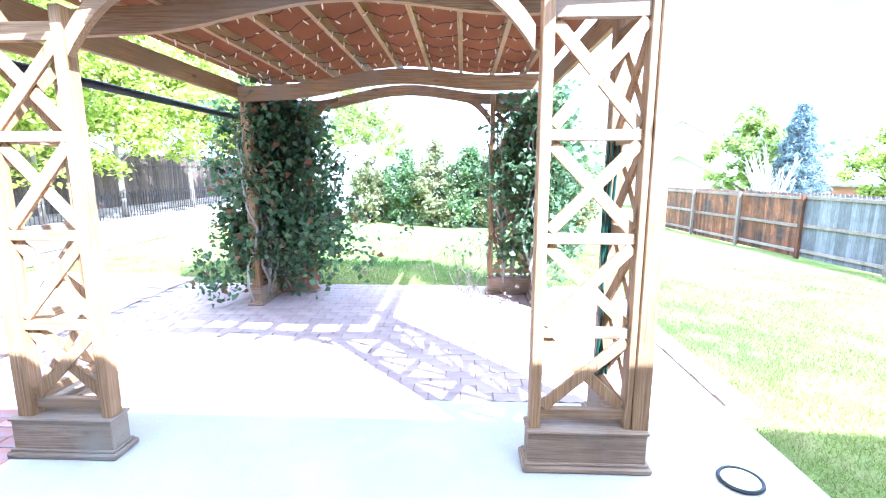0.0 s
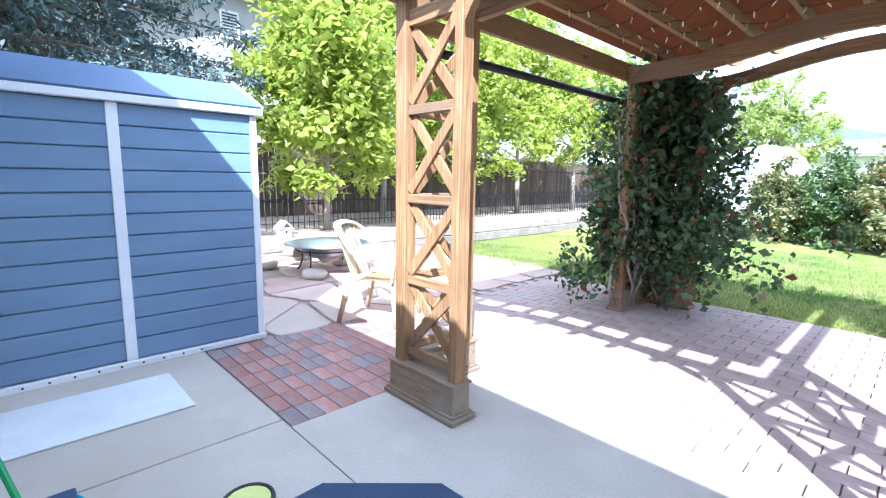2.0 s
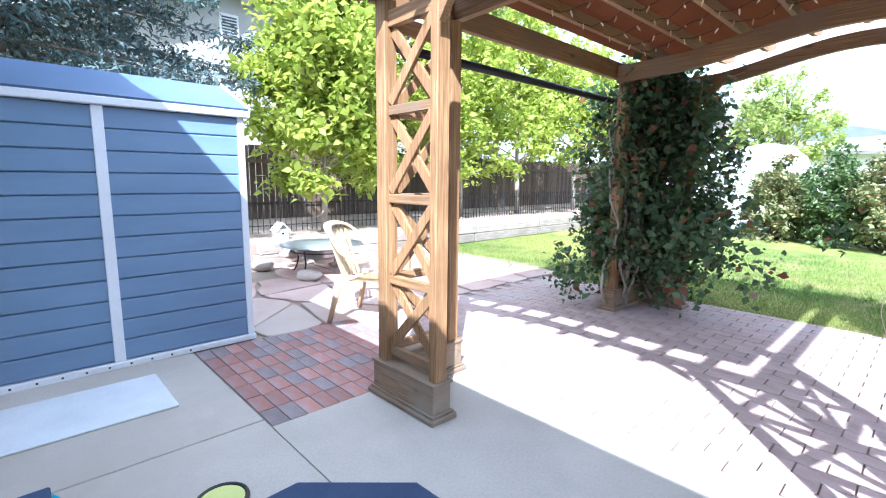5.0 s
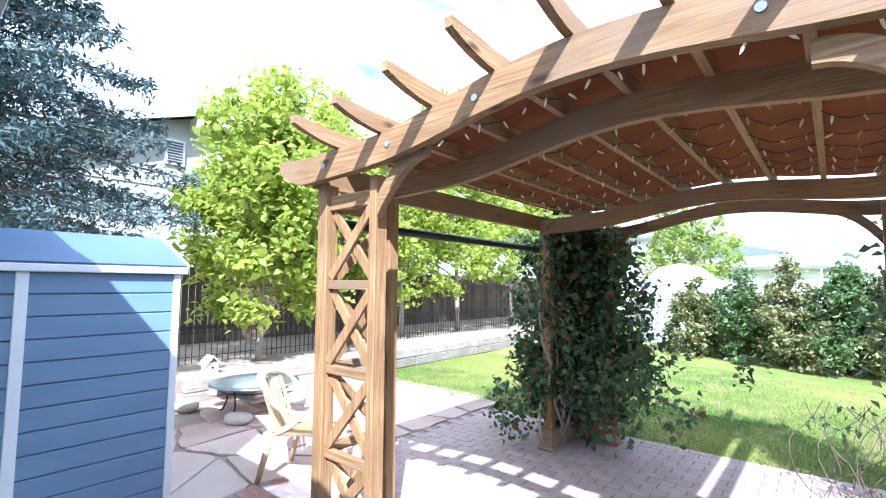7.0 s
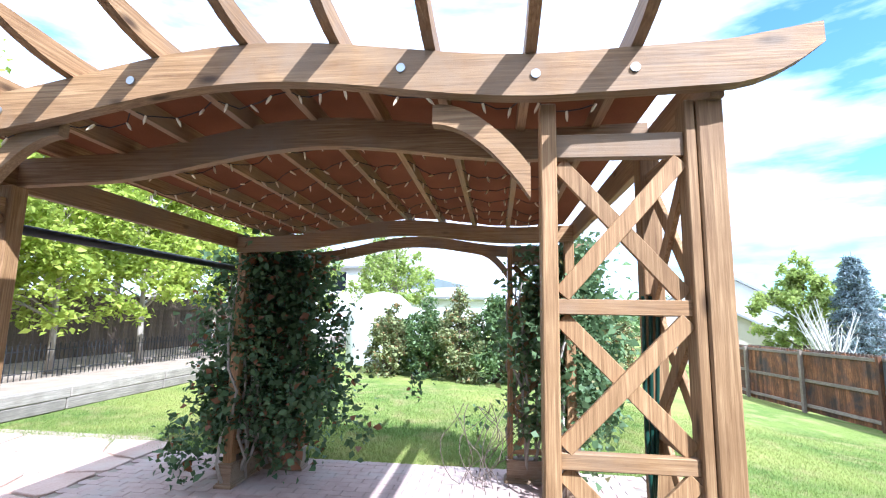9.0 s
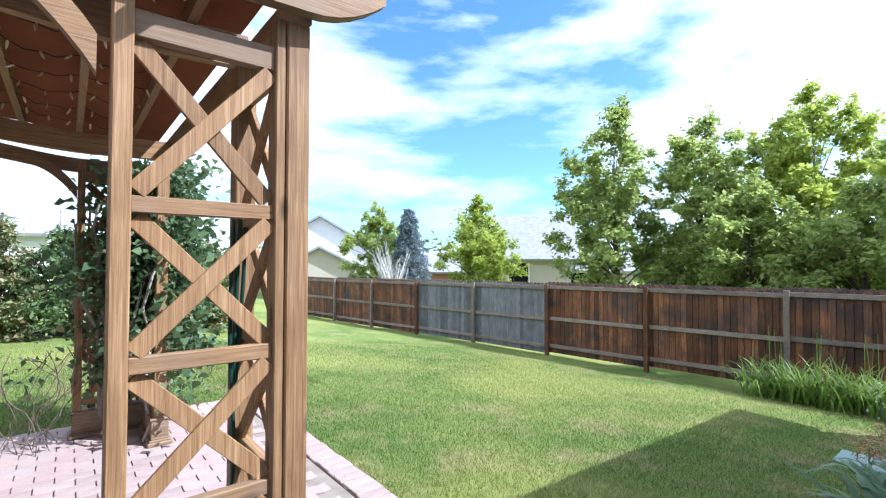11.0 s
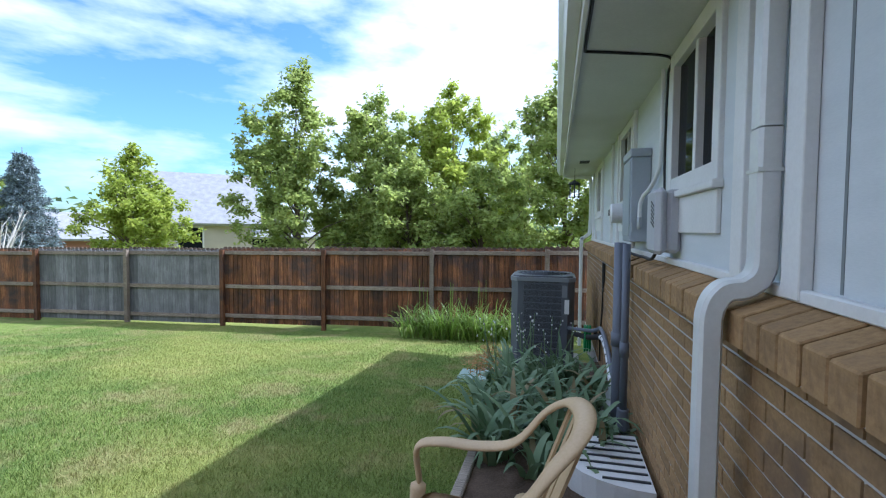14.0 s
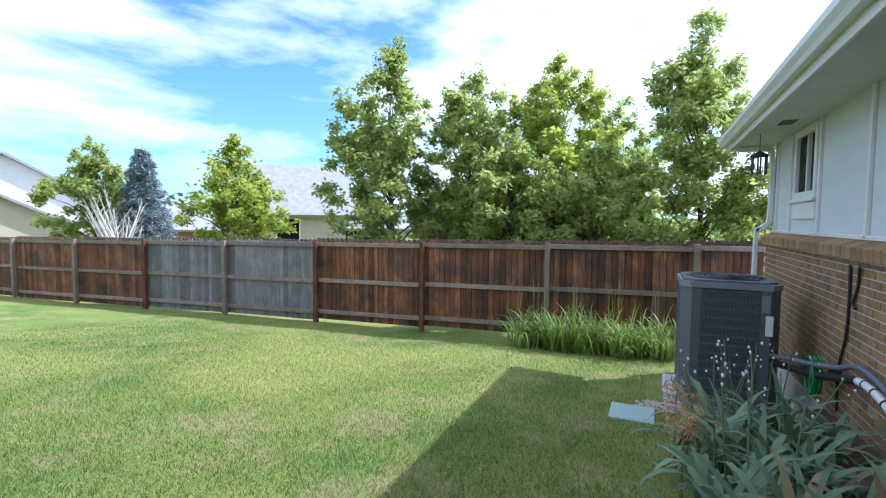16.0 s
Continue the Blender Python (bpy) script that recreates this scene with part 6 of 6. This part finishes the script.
# ---- resin chairs ----
def resin_chair(m, label, group="resin chairs"):
    """A moulded garden chair facing its own +y, standing at its origin."""
    c = thing("resin_chair", label, "chair", (0, 0, 0), group)
    bm = bmesh.new()
    rows = []
    for j in range(9):
        v = j / 8
        row = []
        for i in range(9):
            u = i / 8 * 2 - 1
            row.append(bm.verts.new((u * (0.215 + 0.02 * v), -0.20 + 0.42 * v, 0.385 + 0.035 * v - 0.02 * (1 - u * u) - 0.03 * max(0, v - 0.85) * 6)))
        rows.append(row)
    for a, b in zip(rows, rows[1:]):
        for i in range(8):
            bm.faces.new((a[i], a[i + 1], b[i + 1], b[i]))
    bmesh.ops.solidify(bm, geom=list(bm.faces), thickness=0.012)
    part("seat", bm, beige_plastic, c, smooth=True)
    n = 6
    for i in range(n):
        u = -1 + 2 * (i + 0.5) / n
        pts = [(u * 0.165 * (1 + 0.12 * t), -0.205 - 0.16 * t - 0.03 * (1 - u * u), 0.40 + 0.44 * t) for t in (0, 0.25, 0.5, 0.75, 1.0)]
        bm = bmesh.new()
        strip = [stick(bm, p, q, 0.042, 0.010, (0, 1, 0.3)) for p, q in zip(pts, pts[1:])]
        part("back_slat", bm, beige_plastic, c)
    # back hoop running down into the arms
    hoop = curve_points([(-0.285, 0.24, 0.42), (-0.29, 0.25, 0.575), (-0.285, 0.14, 0.61), (-0.265, -0.02, 0.615), (-0.245, -0.17, 0.655), (-0.225, -0.29, 0.80), (-0.15, -0.375, 0.875), (0, -0.405, 0.895), (0.15, -0.375, 0.875), (0.225, -0.29, 0.80), (0.245, -0.17, 0.655), (0.265, -0.02, 0.615), (0.285, 0.14, 0.61), (0.29, 0.25, 0.575), (0.285, 0.24, 0.42)], 5)
    bm = bmesh.new()
    rings = []
    for i, p in enumerate(hoop):
        t = (hoop[min(i + 1, len(hoop) - 1)] - hoop[max(i - 1, 0)]).normalized()
        a = t.cross(Vector((0, 0.35, 1))).normalized()
        b = t.cross(a).normalized()
        rings.append([bm.verts.new(p + a * 0.040 * math.cos(k * math.tau / 10) + b * 0.013 * math.sin(k * math.tau / 10)) for k in range(10)])
    for r, s in zip(rings, rings[1:]):
        for k in range(10):
            bm.faces.new((r[k], r[(k + 1) % 10], s[(k + 1) % 10], s[k]))
    part("back_hoop", bm, beige_plastic, c, smooth=True)
    for sx in (-1, 1):
        for y0, y1, z1 in ((0.27, 0.235, 0.43), (-0.30, -0.20, 0.42)):
            bm = bmesh.new()
            tube(bm, [(sx * 0.275, y0, 0.0), (sx * 0.262, (y0 + y1) / 2, 0.2), (sx * 0.24, y1, z1)], (0.022, 0.028, 0.036), 8)
            part("leg", bm, beige_plastic, c, smooth=True)
    c.matrix_world = m
    return c


resin_chair(pose(3.05, 0.82, -0.06, 0, 0, 4) @ Matrix.Diagonal((1, 1, 0.98, 1)), "tan moulded plastic garden chair beside the planting bed")
resin_chair(pose(-2.72, 3.02, 0.0, 0, 0, -62), "sunlit tan moulded plastic chair beside the fire pit")


# ---- fire pit, birdhouse, small things ----
def fire_pit(x, y):
    f = thing("fire_pit", "round steel fire bowl on a thin black stand", "fire pit", (x, y, 0))
    bm = bmesh.new()
    lathe(bm, [(0.02, 0.20), (0.20, 0.215), (0.33, 0.28), (0.40, 0.385), (0.56, 0.40), (0.56, 0.415), (0.395, 0.40), (0.32, 0.30), (0.19, 0.235), (0.02, 0.22)], (x, y, 0), 32)
    part("bowl", bm, steel, f, smooth=True)
    bm = bmesh.new()
    tube(bm, [(x + 0.42 * math.cos(q * math.tau / 24), y + 0.42 * math.sin(q * math.tau / 24), 0.33) for q in range(25)], 0.009, 5, False)
    part("ring", bm, black, f)
    for k in range(4):
        a = k * math.tau / 4 + 0.5
        ca, sa = math.cos(a), math.sin(a)
        bm = bmesh.new()
        tube(bm, curve_points([(x + 0.42 * ca, y + 0.42 * sa, 0.36), (x + 0.40 * ca, y + 0.40 * sa, 0.18), (x + 0.46 * ca, y + 0.46 * sa, 0.03), (x + 0.50 * ca, y + 0.50 * sa, 0.015)], 5), 0.011, 6)
        part("leg", bm, black, f)


fire_pit(-4.95, 3.72)
b = thing("birdhouse", "small white wooden birdhouse on the timbers", "birdhouse", (-6.35, 3.75, 0.33))
part("body", boxed(-6.45, -6.27, 3.66, 3.84, 0.33, 0.50, bevel=0.003), far_white, b)
bm = bmesh.new()
stick(bm, (-6.47, 3.75, 0.60), (-6.25, 3.75, 0.60), 0.01, 0.01)
stick(bm, (-6.36, 3.63, 0.47), (-6.36, 3.755, 0.60), 0.25, 0.012, (0, -1, 1))
stick(bm, (-6.36, 3.745, 0.60), (-6.36, 3.87, 0.47), 0.25, 0.012, (0, 1, 1))
part("roof", bm, far_white, b)
bm = bmesh.new()
tube(bm, [(-6.271, 3.75, 0.43), (-6.262, 3.75, 0.43)], 0.02, 12)
part("entrance", bm, black, b)

solid("door_mat", boxed(-2.60, -2.02, 0.33, 1.20, 0.001, 0.014, bevel=0.004, m=pose(0, 0, 0)), mat_pale, "pale grey worn door mat on the concrete", "mat")
bm = bmesh.new()
rings = [[bm.verts.new((-0.28 + r * math.cos(k * math.tau / 8 + 0.44), 1.16 + r * math.sin(k * math.tau / 8 + 0.44), z)) for k in range(8)] for r, z in ((0.67, 0.002), (0.67, 0.012), (0.66, 0.016))]
for p, q in zip(rings, rings[1:]):
    for k in range(8):
        bm.faces.new((p[k], p[(k + 1) % 8], q[(k + 1) % 8], q[k]))
bm.faces.new(rings[2])
bm.faces.new(rings[0][::-1])
solid("rubber_mat", bm, mat_dark, "navy blue octagonal rubber mat on the concrete", "mat")


def disc_toy(x, y):
    d = thing("throwing_disc", "pale yellow cloth disc with a black rim", "disc", (x, y, 0), "discs")
    bm = bmesh.new()
    lathe(bm, [(0.002, 0.016), (0.085, 0.016), (0.092, 0.012), (0.092, 0.002), (0.002, 0.002)], (x, y, 0), 28)
    part("pad", bm, yellow_disc, d)
    bm = bmesh.new()
    tube(bm, [(x + 0.097 * math.cos(q * math.tau / 28), y + 0.097 * math.sin(q * math.tau / 28), 0.012) for q in range(29)], 0.010, 6, False)
    part("rim", bm, black, d)


disc_toy(-1.015, 1.11)
disc_toy(2.36, 2.10)


def broom():
    b = thing("push_broom", "teal-bristled broom with a green handle leaning by the door", "broom", (-1.25, 0.58, 0))
    part("block", boxed(-1.38, -1.12, 0.50, 0.60, 0.09, 0.125, bevel=0.006, m=pose(0, 0, 0)), mat_dark, b)
    bm = bmesh.new()
    for k in range(26):
        for j in range(4):
            x = -1.375 + 0.0098 * k
            y = 0.558 + 0.015 * j
            tube(bm, [(x, y, 0.089), (x + 0.004 * math.sin(k * 3.3), y + 0.02 + 0.03 * (j - 1.5), 0.004)], 0.0035, 3, False)
    br = part("bristles", bm, teal_bristle, b)
    br["kind"] = "stuff"
    bm = bmesh.new()
    tube(bm, [(-1.27, 0.47, 0.08), (-1.30, 0.455, 0.115)], 0.017, 10)
    part("socket", bm, plain("yellow_socket", (0.60, 0.45, 0.05), 0.4), b)
    bm = bmesh.new()
    tube(bm, [(-1.30, 0.455, 0.115), (-2.28, 0.165, 0.80)], 0.0125, 10)
    part("handle", bm, green_plastic, b)


broom()


# ---- string lights under the canopy ----
def light_string(y, seed):
    rng = np.random.default_rng(seed)
    s = thing("string_light", "black string of small clear bulbs under the canopy", "string light", (0.24, y, 2.4), "string lights")
    pts, bulbs = [], []
    for a, b in zip(RAFTERS, RAFTERS[1:]):
        za, zb = roof_z(a) + 0.01, roof_z(b) + 0.01
        for k in range(6):
            q = k / 6
            sag = (0.035 + 0.03 * rng.random()) * 4 * q * (1 - q)
            p = Vector((a + (b - a) * q, y + 0.05 * math.sin(3 * q + seed + a * 4), za + (zb - za) * q - sag))
            pts.append(p)
            if k in (1, 3, 5):
                bulbs.append(p)
    bm = bmesh.new()
    tube(bm, pts, 0.003, 5, False)
    part("wire", bm, black, s)
    bm = bmesh.new()
    lathe(bm, [(0.0055, 0), (0.0065, -0.018), (0.006, -0.03), (0.001, -0.045)], (0, 0, 0), 8)
    me = mesh_of("bulb", bm, bulb_glass, True)
    for p in bulbs:
        ob = new("bulb", me)
        ob.parent = s
        ob.location = p - Vector(s.location)
        ob.rotation_euler = (0.5 * rng.normal(), 0.5 * rng.normal(), 0)


for k, y in enumerate((2.42, 3.05, 3.4, 3.75, 4.1, 4.45, 4.75)):
    light_string(y, k + 1)

# bolts in the front beam
for x in (-1.25, -0.72, -0.18, 0.84, 1.30, 1.62):
    bm = bmesh.new()
    tube(bm, [(x, 2.0835, arch(x, BEAM, RISE) + 0.075), (x, 2.078, arch(x, BEAM, RISE) + 0.075)], 0.016, 12)
    part("bolt", bm, steel, pergola, "galvanised bolt head")

# green hose hanging on the side tower
bm = bmesh.new()
for k in range(3):
    tube(bm, curve_points([(1.80 + 0.02 * k, 2.70 - 0.03 * k, 1.75), (1.78 + 0.02 * k, 2.66, 1.2), (1.79, 2.62 + 0.02 * k, 0.7), (1.76 + 0.03 * k, 2.58, 0.35), (1.80, 2.52, 0.42 + 0.05 * k)]), 0.009, 6)
solid("hanging_hose", bm, plain("dark_green_hose", (0.01, 0.045, 0.03), 0.4), "dark green hose hung on the lattice tower", "hose", smooth=True)


# ---- grass ----
def grass(name, x0, x1, y0, y1, count, seed, length, keep, label):
    rng = np.random.default_rng(seed)
    p = np.stack([x0 + (x1 - x0) * rng.random(count), y0 + (y1 - y0) * rng.random(count)], 1)
    p = p[[keep(a, b) for a, b in p]]
    z = np.array([lawn_z(a, b) for a, b in p])
    root = np.concatenate([p, z[:, None]], 1)
    n = len(root)
    a = rng.random(n) * math.tau
    side = np.stack([np.cos(a), np.sin(a), np.zeros(n)], 1) * 0.0032
    tip = root + np.concatenate([rng.normal(size=(n, 2)) * length * 0.45, (length * (0.6 + 0.6 * rng.random(n)))[:, None]], 1)
    verts = np.stack([root - side, root + side, tip], 1).reshape(-1, 3)
    tagged(new(name, from_arrays(name, verts, np.arange(n * 3).reshape(n, 3), grass_blade)), label, "grass", kind="stuff")


fade = random.Random(4)


def thin(d):
    """True ever more seldom with the distance d."""
    return fade.random() < max(0.0, min(1.0, d))


grass("grass", 2.72, 10.6, 1.0, 11.0, 300000, 3, 0.032, lambda a, b: (b > 1.1 or a < 3.2) and not (7.8 < a < 9.0 and b < 1.4) and thin(min(1.25 - (a - 2.7) / 7.5, 1.35 - b / 9.0)), "short mown green grass blades of the side lawn")
grass("grass", -5.9, 4.0, 6.0, 11.5, 180000, 5, 0.038, lambda a, b: (a < 2.72 or b > 6.5) and thin(1.3 - (b - 6.0) / 4.5), "mown green grass blades behind the pergola")


# ---- paving pieces ----
def paver_pieces():
    floor = thing("paver_floor", "pink-grey interlocking concrete pavers under the pergola", "paving", (0, 4.4, 0), kind="structure")
    part("bedding", boxed(-2.82, 2.70, 2.862, 6.02, -0.10, -0.010), joint_sand, floor, "sandy joints between pavers")
    L, W, H, e = 0.222, 0.112, 0.010, 0.008
    rng = np.random.default_rng(8)
    outline = [(-L / 2, -W / 2 + e), (-L / 4, -W / 2 - e), (0, -W / 2 + e), (L / 4, -W / 2 - e), (L / 2, -W / 2 + e), (L / 2, W / 2 + e), (L / 4, W / 2 - e), (0, W / 2 + e), (-L / 4, W / 2 - e), (-L / 2, W / 2 + e)]

    def piece(bm, x, y, z, k=0.965):
        lo = [bm.verts.new((x + a * k, y + b * k, z - H)) for a, b in outline]
        mi = [bm.verts.new((x + a * k, y + b * k, z - 0.002)) for a, b in outline]
        hi = [bm.verts.new((x + a * k * 0.985, y + b * k * 0.972, z)) for a, b in outline]
        n = len(outline)
        bm.faces.new(hi)
        for p, q in ((lo, mi), (mi, hi)):
            for i in range(n):
                bm.faces.new((p[i], p[(i + 1) % n], q[(i + 1) % n], q[i]))

    bm = bmesh.new()
    piece(bm, 0, 0, 0)
    me = mesh_of("paver", bm, paver_mat)
    rest = bmesh.new()
    made = 0
    for j in range(28):
        y = 2.92 + W * j
        for i in range(25):
            x = -2.70 + L * i + (L / 2 if j % 2 else 0)
            if x > 2.62 or y > 5.98:
                continue
            z = 0.001 + 0.0025 * float(rng.random())
            if made < 300 and -1.9 < x < 1.9:
                ob = new("paver", me)
                ob.parent = floor
                ob.location = (x, y - 4.4, z)
                made += 1
            else:
                piece(rest, x, y, z)
    ob = part("paver_rest", rest, paver_mat, floor)
    ob["kind"] = "stuff"


paver_pieces()


def border_pieces():
    """Soldier row of pavers where the patio meets the side lawn."""
    floor = thing("paver_border", "pinkish paver border along the lawn's edge", "paving", (2.8, 4.0, 0), kind="structure")
    me = mesh_of("paver", boxed(-0.1, 0.1, -0.052, 0.052, -0.06, 0.0, bevel=0.005), paver_mat)
    for k in range(30):
        ob = new("paver", me)
        ob.parent = floor
        ob.location = (0.005 * math.sin(k * 1.7) + 0.02, -1.12 + 0.108 * k, 0.002 * math.sin(k * 2.3) - 0.004)


border_pieces()


def brick_patch():
    floor = thing("brick_floor", "red and grey brick paving between slab and shed", "paving", (-2.1, 2.2, 0), kind="structure")
    part("bedding", boxed(-2.86, -1.452, 1.502, 2.86, -0.10, -0.008), joint_sand, floor)
    me = mesh_of("brick", boxed(-0.0985, 0.0985, -0.0485, 0.0485, -0.008, 0.0, bevel=0.0015), brick_floor)
    grey = mesh_of("brick", boxed(-0.0985, 0.0985, -0.0485, 0.0485, -0.008, 0.0, bevel=0.0015), brick_slate)
    pick = random.Random(31)
    for i in range(7):
        for j in range(13):
            ob = new("brick", grey if pick.random() < 0.24 else me)
            ob.parent = floor
            ob.location = (-2.755 + 0.2015 * i + 2.1, 1.558 + 0.1015 * j - 2.2, 0.002 + 0.0012 * math.sin(i * 5 + j * 3))


brick_patch()


def flagstones():
    floor = thing("flagstone_floor", "pinkish sandstone flagstones with sandy joints", "paving", (-4.4, 4.0, 0), kind="structure")
    part("bedding", boxed(-9.5, -2.865, -1.0, 6.6, -0.10, -0.018), dirt, floor, "sandy earth between flagstones")
    rng = np.random.default_rng(17)
    nx, ny = 6, 7
    g = [[Vector((-6.9 + 0.68 * i + 0.17 * rng.normal() * (0 < i < nx), 2.02 + 0.62 * j + 0.15 * rng.normal() * (0 < j < ny), 0)) for j in range(ny + 1)] for i in range(nx + 1)]
    for i in range(nx):
        for j in range(ny):
            c = [g[i][j], g[i + 1][j], g[i + 1][j + 1], g[i][j + 1]]
            if c[0].x < -5.6 and c[0].y < 3.0:
                continue
            m = sum(c, Vector()) / 4
            ring = []
            for k in range(4):
                a, b = c[k], c[(k + 1) % 4]
                for q in (0.06, 0.35, 0.65, 0.94):
                    p = a.lerp(b, q)
                    p = p + Vector((rng.normal(), rng.normal(), 0)) * 0.012
                    ring.append(m + (p - m) * 0.925)
            bm = bmesh.new()
            z = 0.002 + 0.008 * float(rng.random())
            lo = [bm.verts.new((p.x, p.y, -0.03)) for p in ring]
            hi = [bm.verts.new((p.x, p.y, z - 0.006)) for p in ring]
            tp = [bm.verts.new((m.x + (p.x - m.x) * 0.975, m.y + (p.y - m.y) * 0.975, z)) for p in ring]
            n = len(ring)
            bm.faces.new(tp)
            for s, t in ((lo, hi), (hi, tp)):
                for k in range(n):
                    bm.faces.new((s[k], s[(k + 1) % n], t[(k + 1) % n], t[k]))
            part("flagstone", bm, flag_mat, floor)


flagstones()


# ---- wall bricks ----
def wall_bricks():
    wall = bpy.data.objects["wall_brick"]
    L, Hh = 0.2032, 0.0677
    me = mesh_of("brick", boxed(-L / 2 + 0.005, L / 2 - 0.005, -0.004, 0.004, -Hh / 2 + 0.005, Hh / 2 - 0.005, bevel=0.002), brick_wall)
    rest = bmesh.new()
    made = 0
    for j in range(22):
        z = LEDGE - 0.135 - Hh * (j + 0.5)
        for i in range(47):
            x = 1.3 + L * i + (L / 2 if j % 2 else 0)
            if x > HX1 - 0.1 or x < HX0 + 0.1:
                continue
            if 3.0 < x < 6.7 and made < 300:
                ob = new("brick", me)
                ob.parent = wall
                ob.location = (x, -0.0385, z)
                made += 1
            else:
                box(rest, x - L / 2 + 0.005, x + L / 2 - 0.005, -0.042, -0.0345, z - Hh / 2 + 0.005, z + Hh / 2 - 0.005)
    ob = part("brick_rest", rest, brick_wall, wall)
    ob["kind"] = "stuff"
    ledge = thing("brick_ledge", "sloped tan brick ledge on the wainscot", "ledge", (6.0, -0.05, 0.9), kind="structure")
    part("bed", boxed(HX0, HX1, -0.13, -0.012, LEDGE - 0.16, LEDGE - 0.05), mortar, ledge)
    bm = boxed(-0.047, 0.047, -0.135, 0.022, LEDGE - 0.085 - 0.9, LEDGE + 0.012 - 0.9, bevel=0.004)
    for v in bm.verts:
        v.co.z -= 0.40 * (v.co.y + 0.135)
    me = mesh_of("cap_brick", bm, brick_wall)
    k = 0
    x = HX0 + 0.05
    while x < HX1 - 0.03:
        if not (5.01 < x < 5.15 or 4.71 < x < 4.81):
            ob = new("cap_brick", me)
            ob.parent = ledge
            ob.location = (x - 6.0, 0.05 + 0.002 * math.sin(k * 2.9) - 0.001, 0.0015 * math.sin(k * 1.9))
        x += 0.1035
        k += 1


wall_bricks()
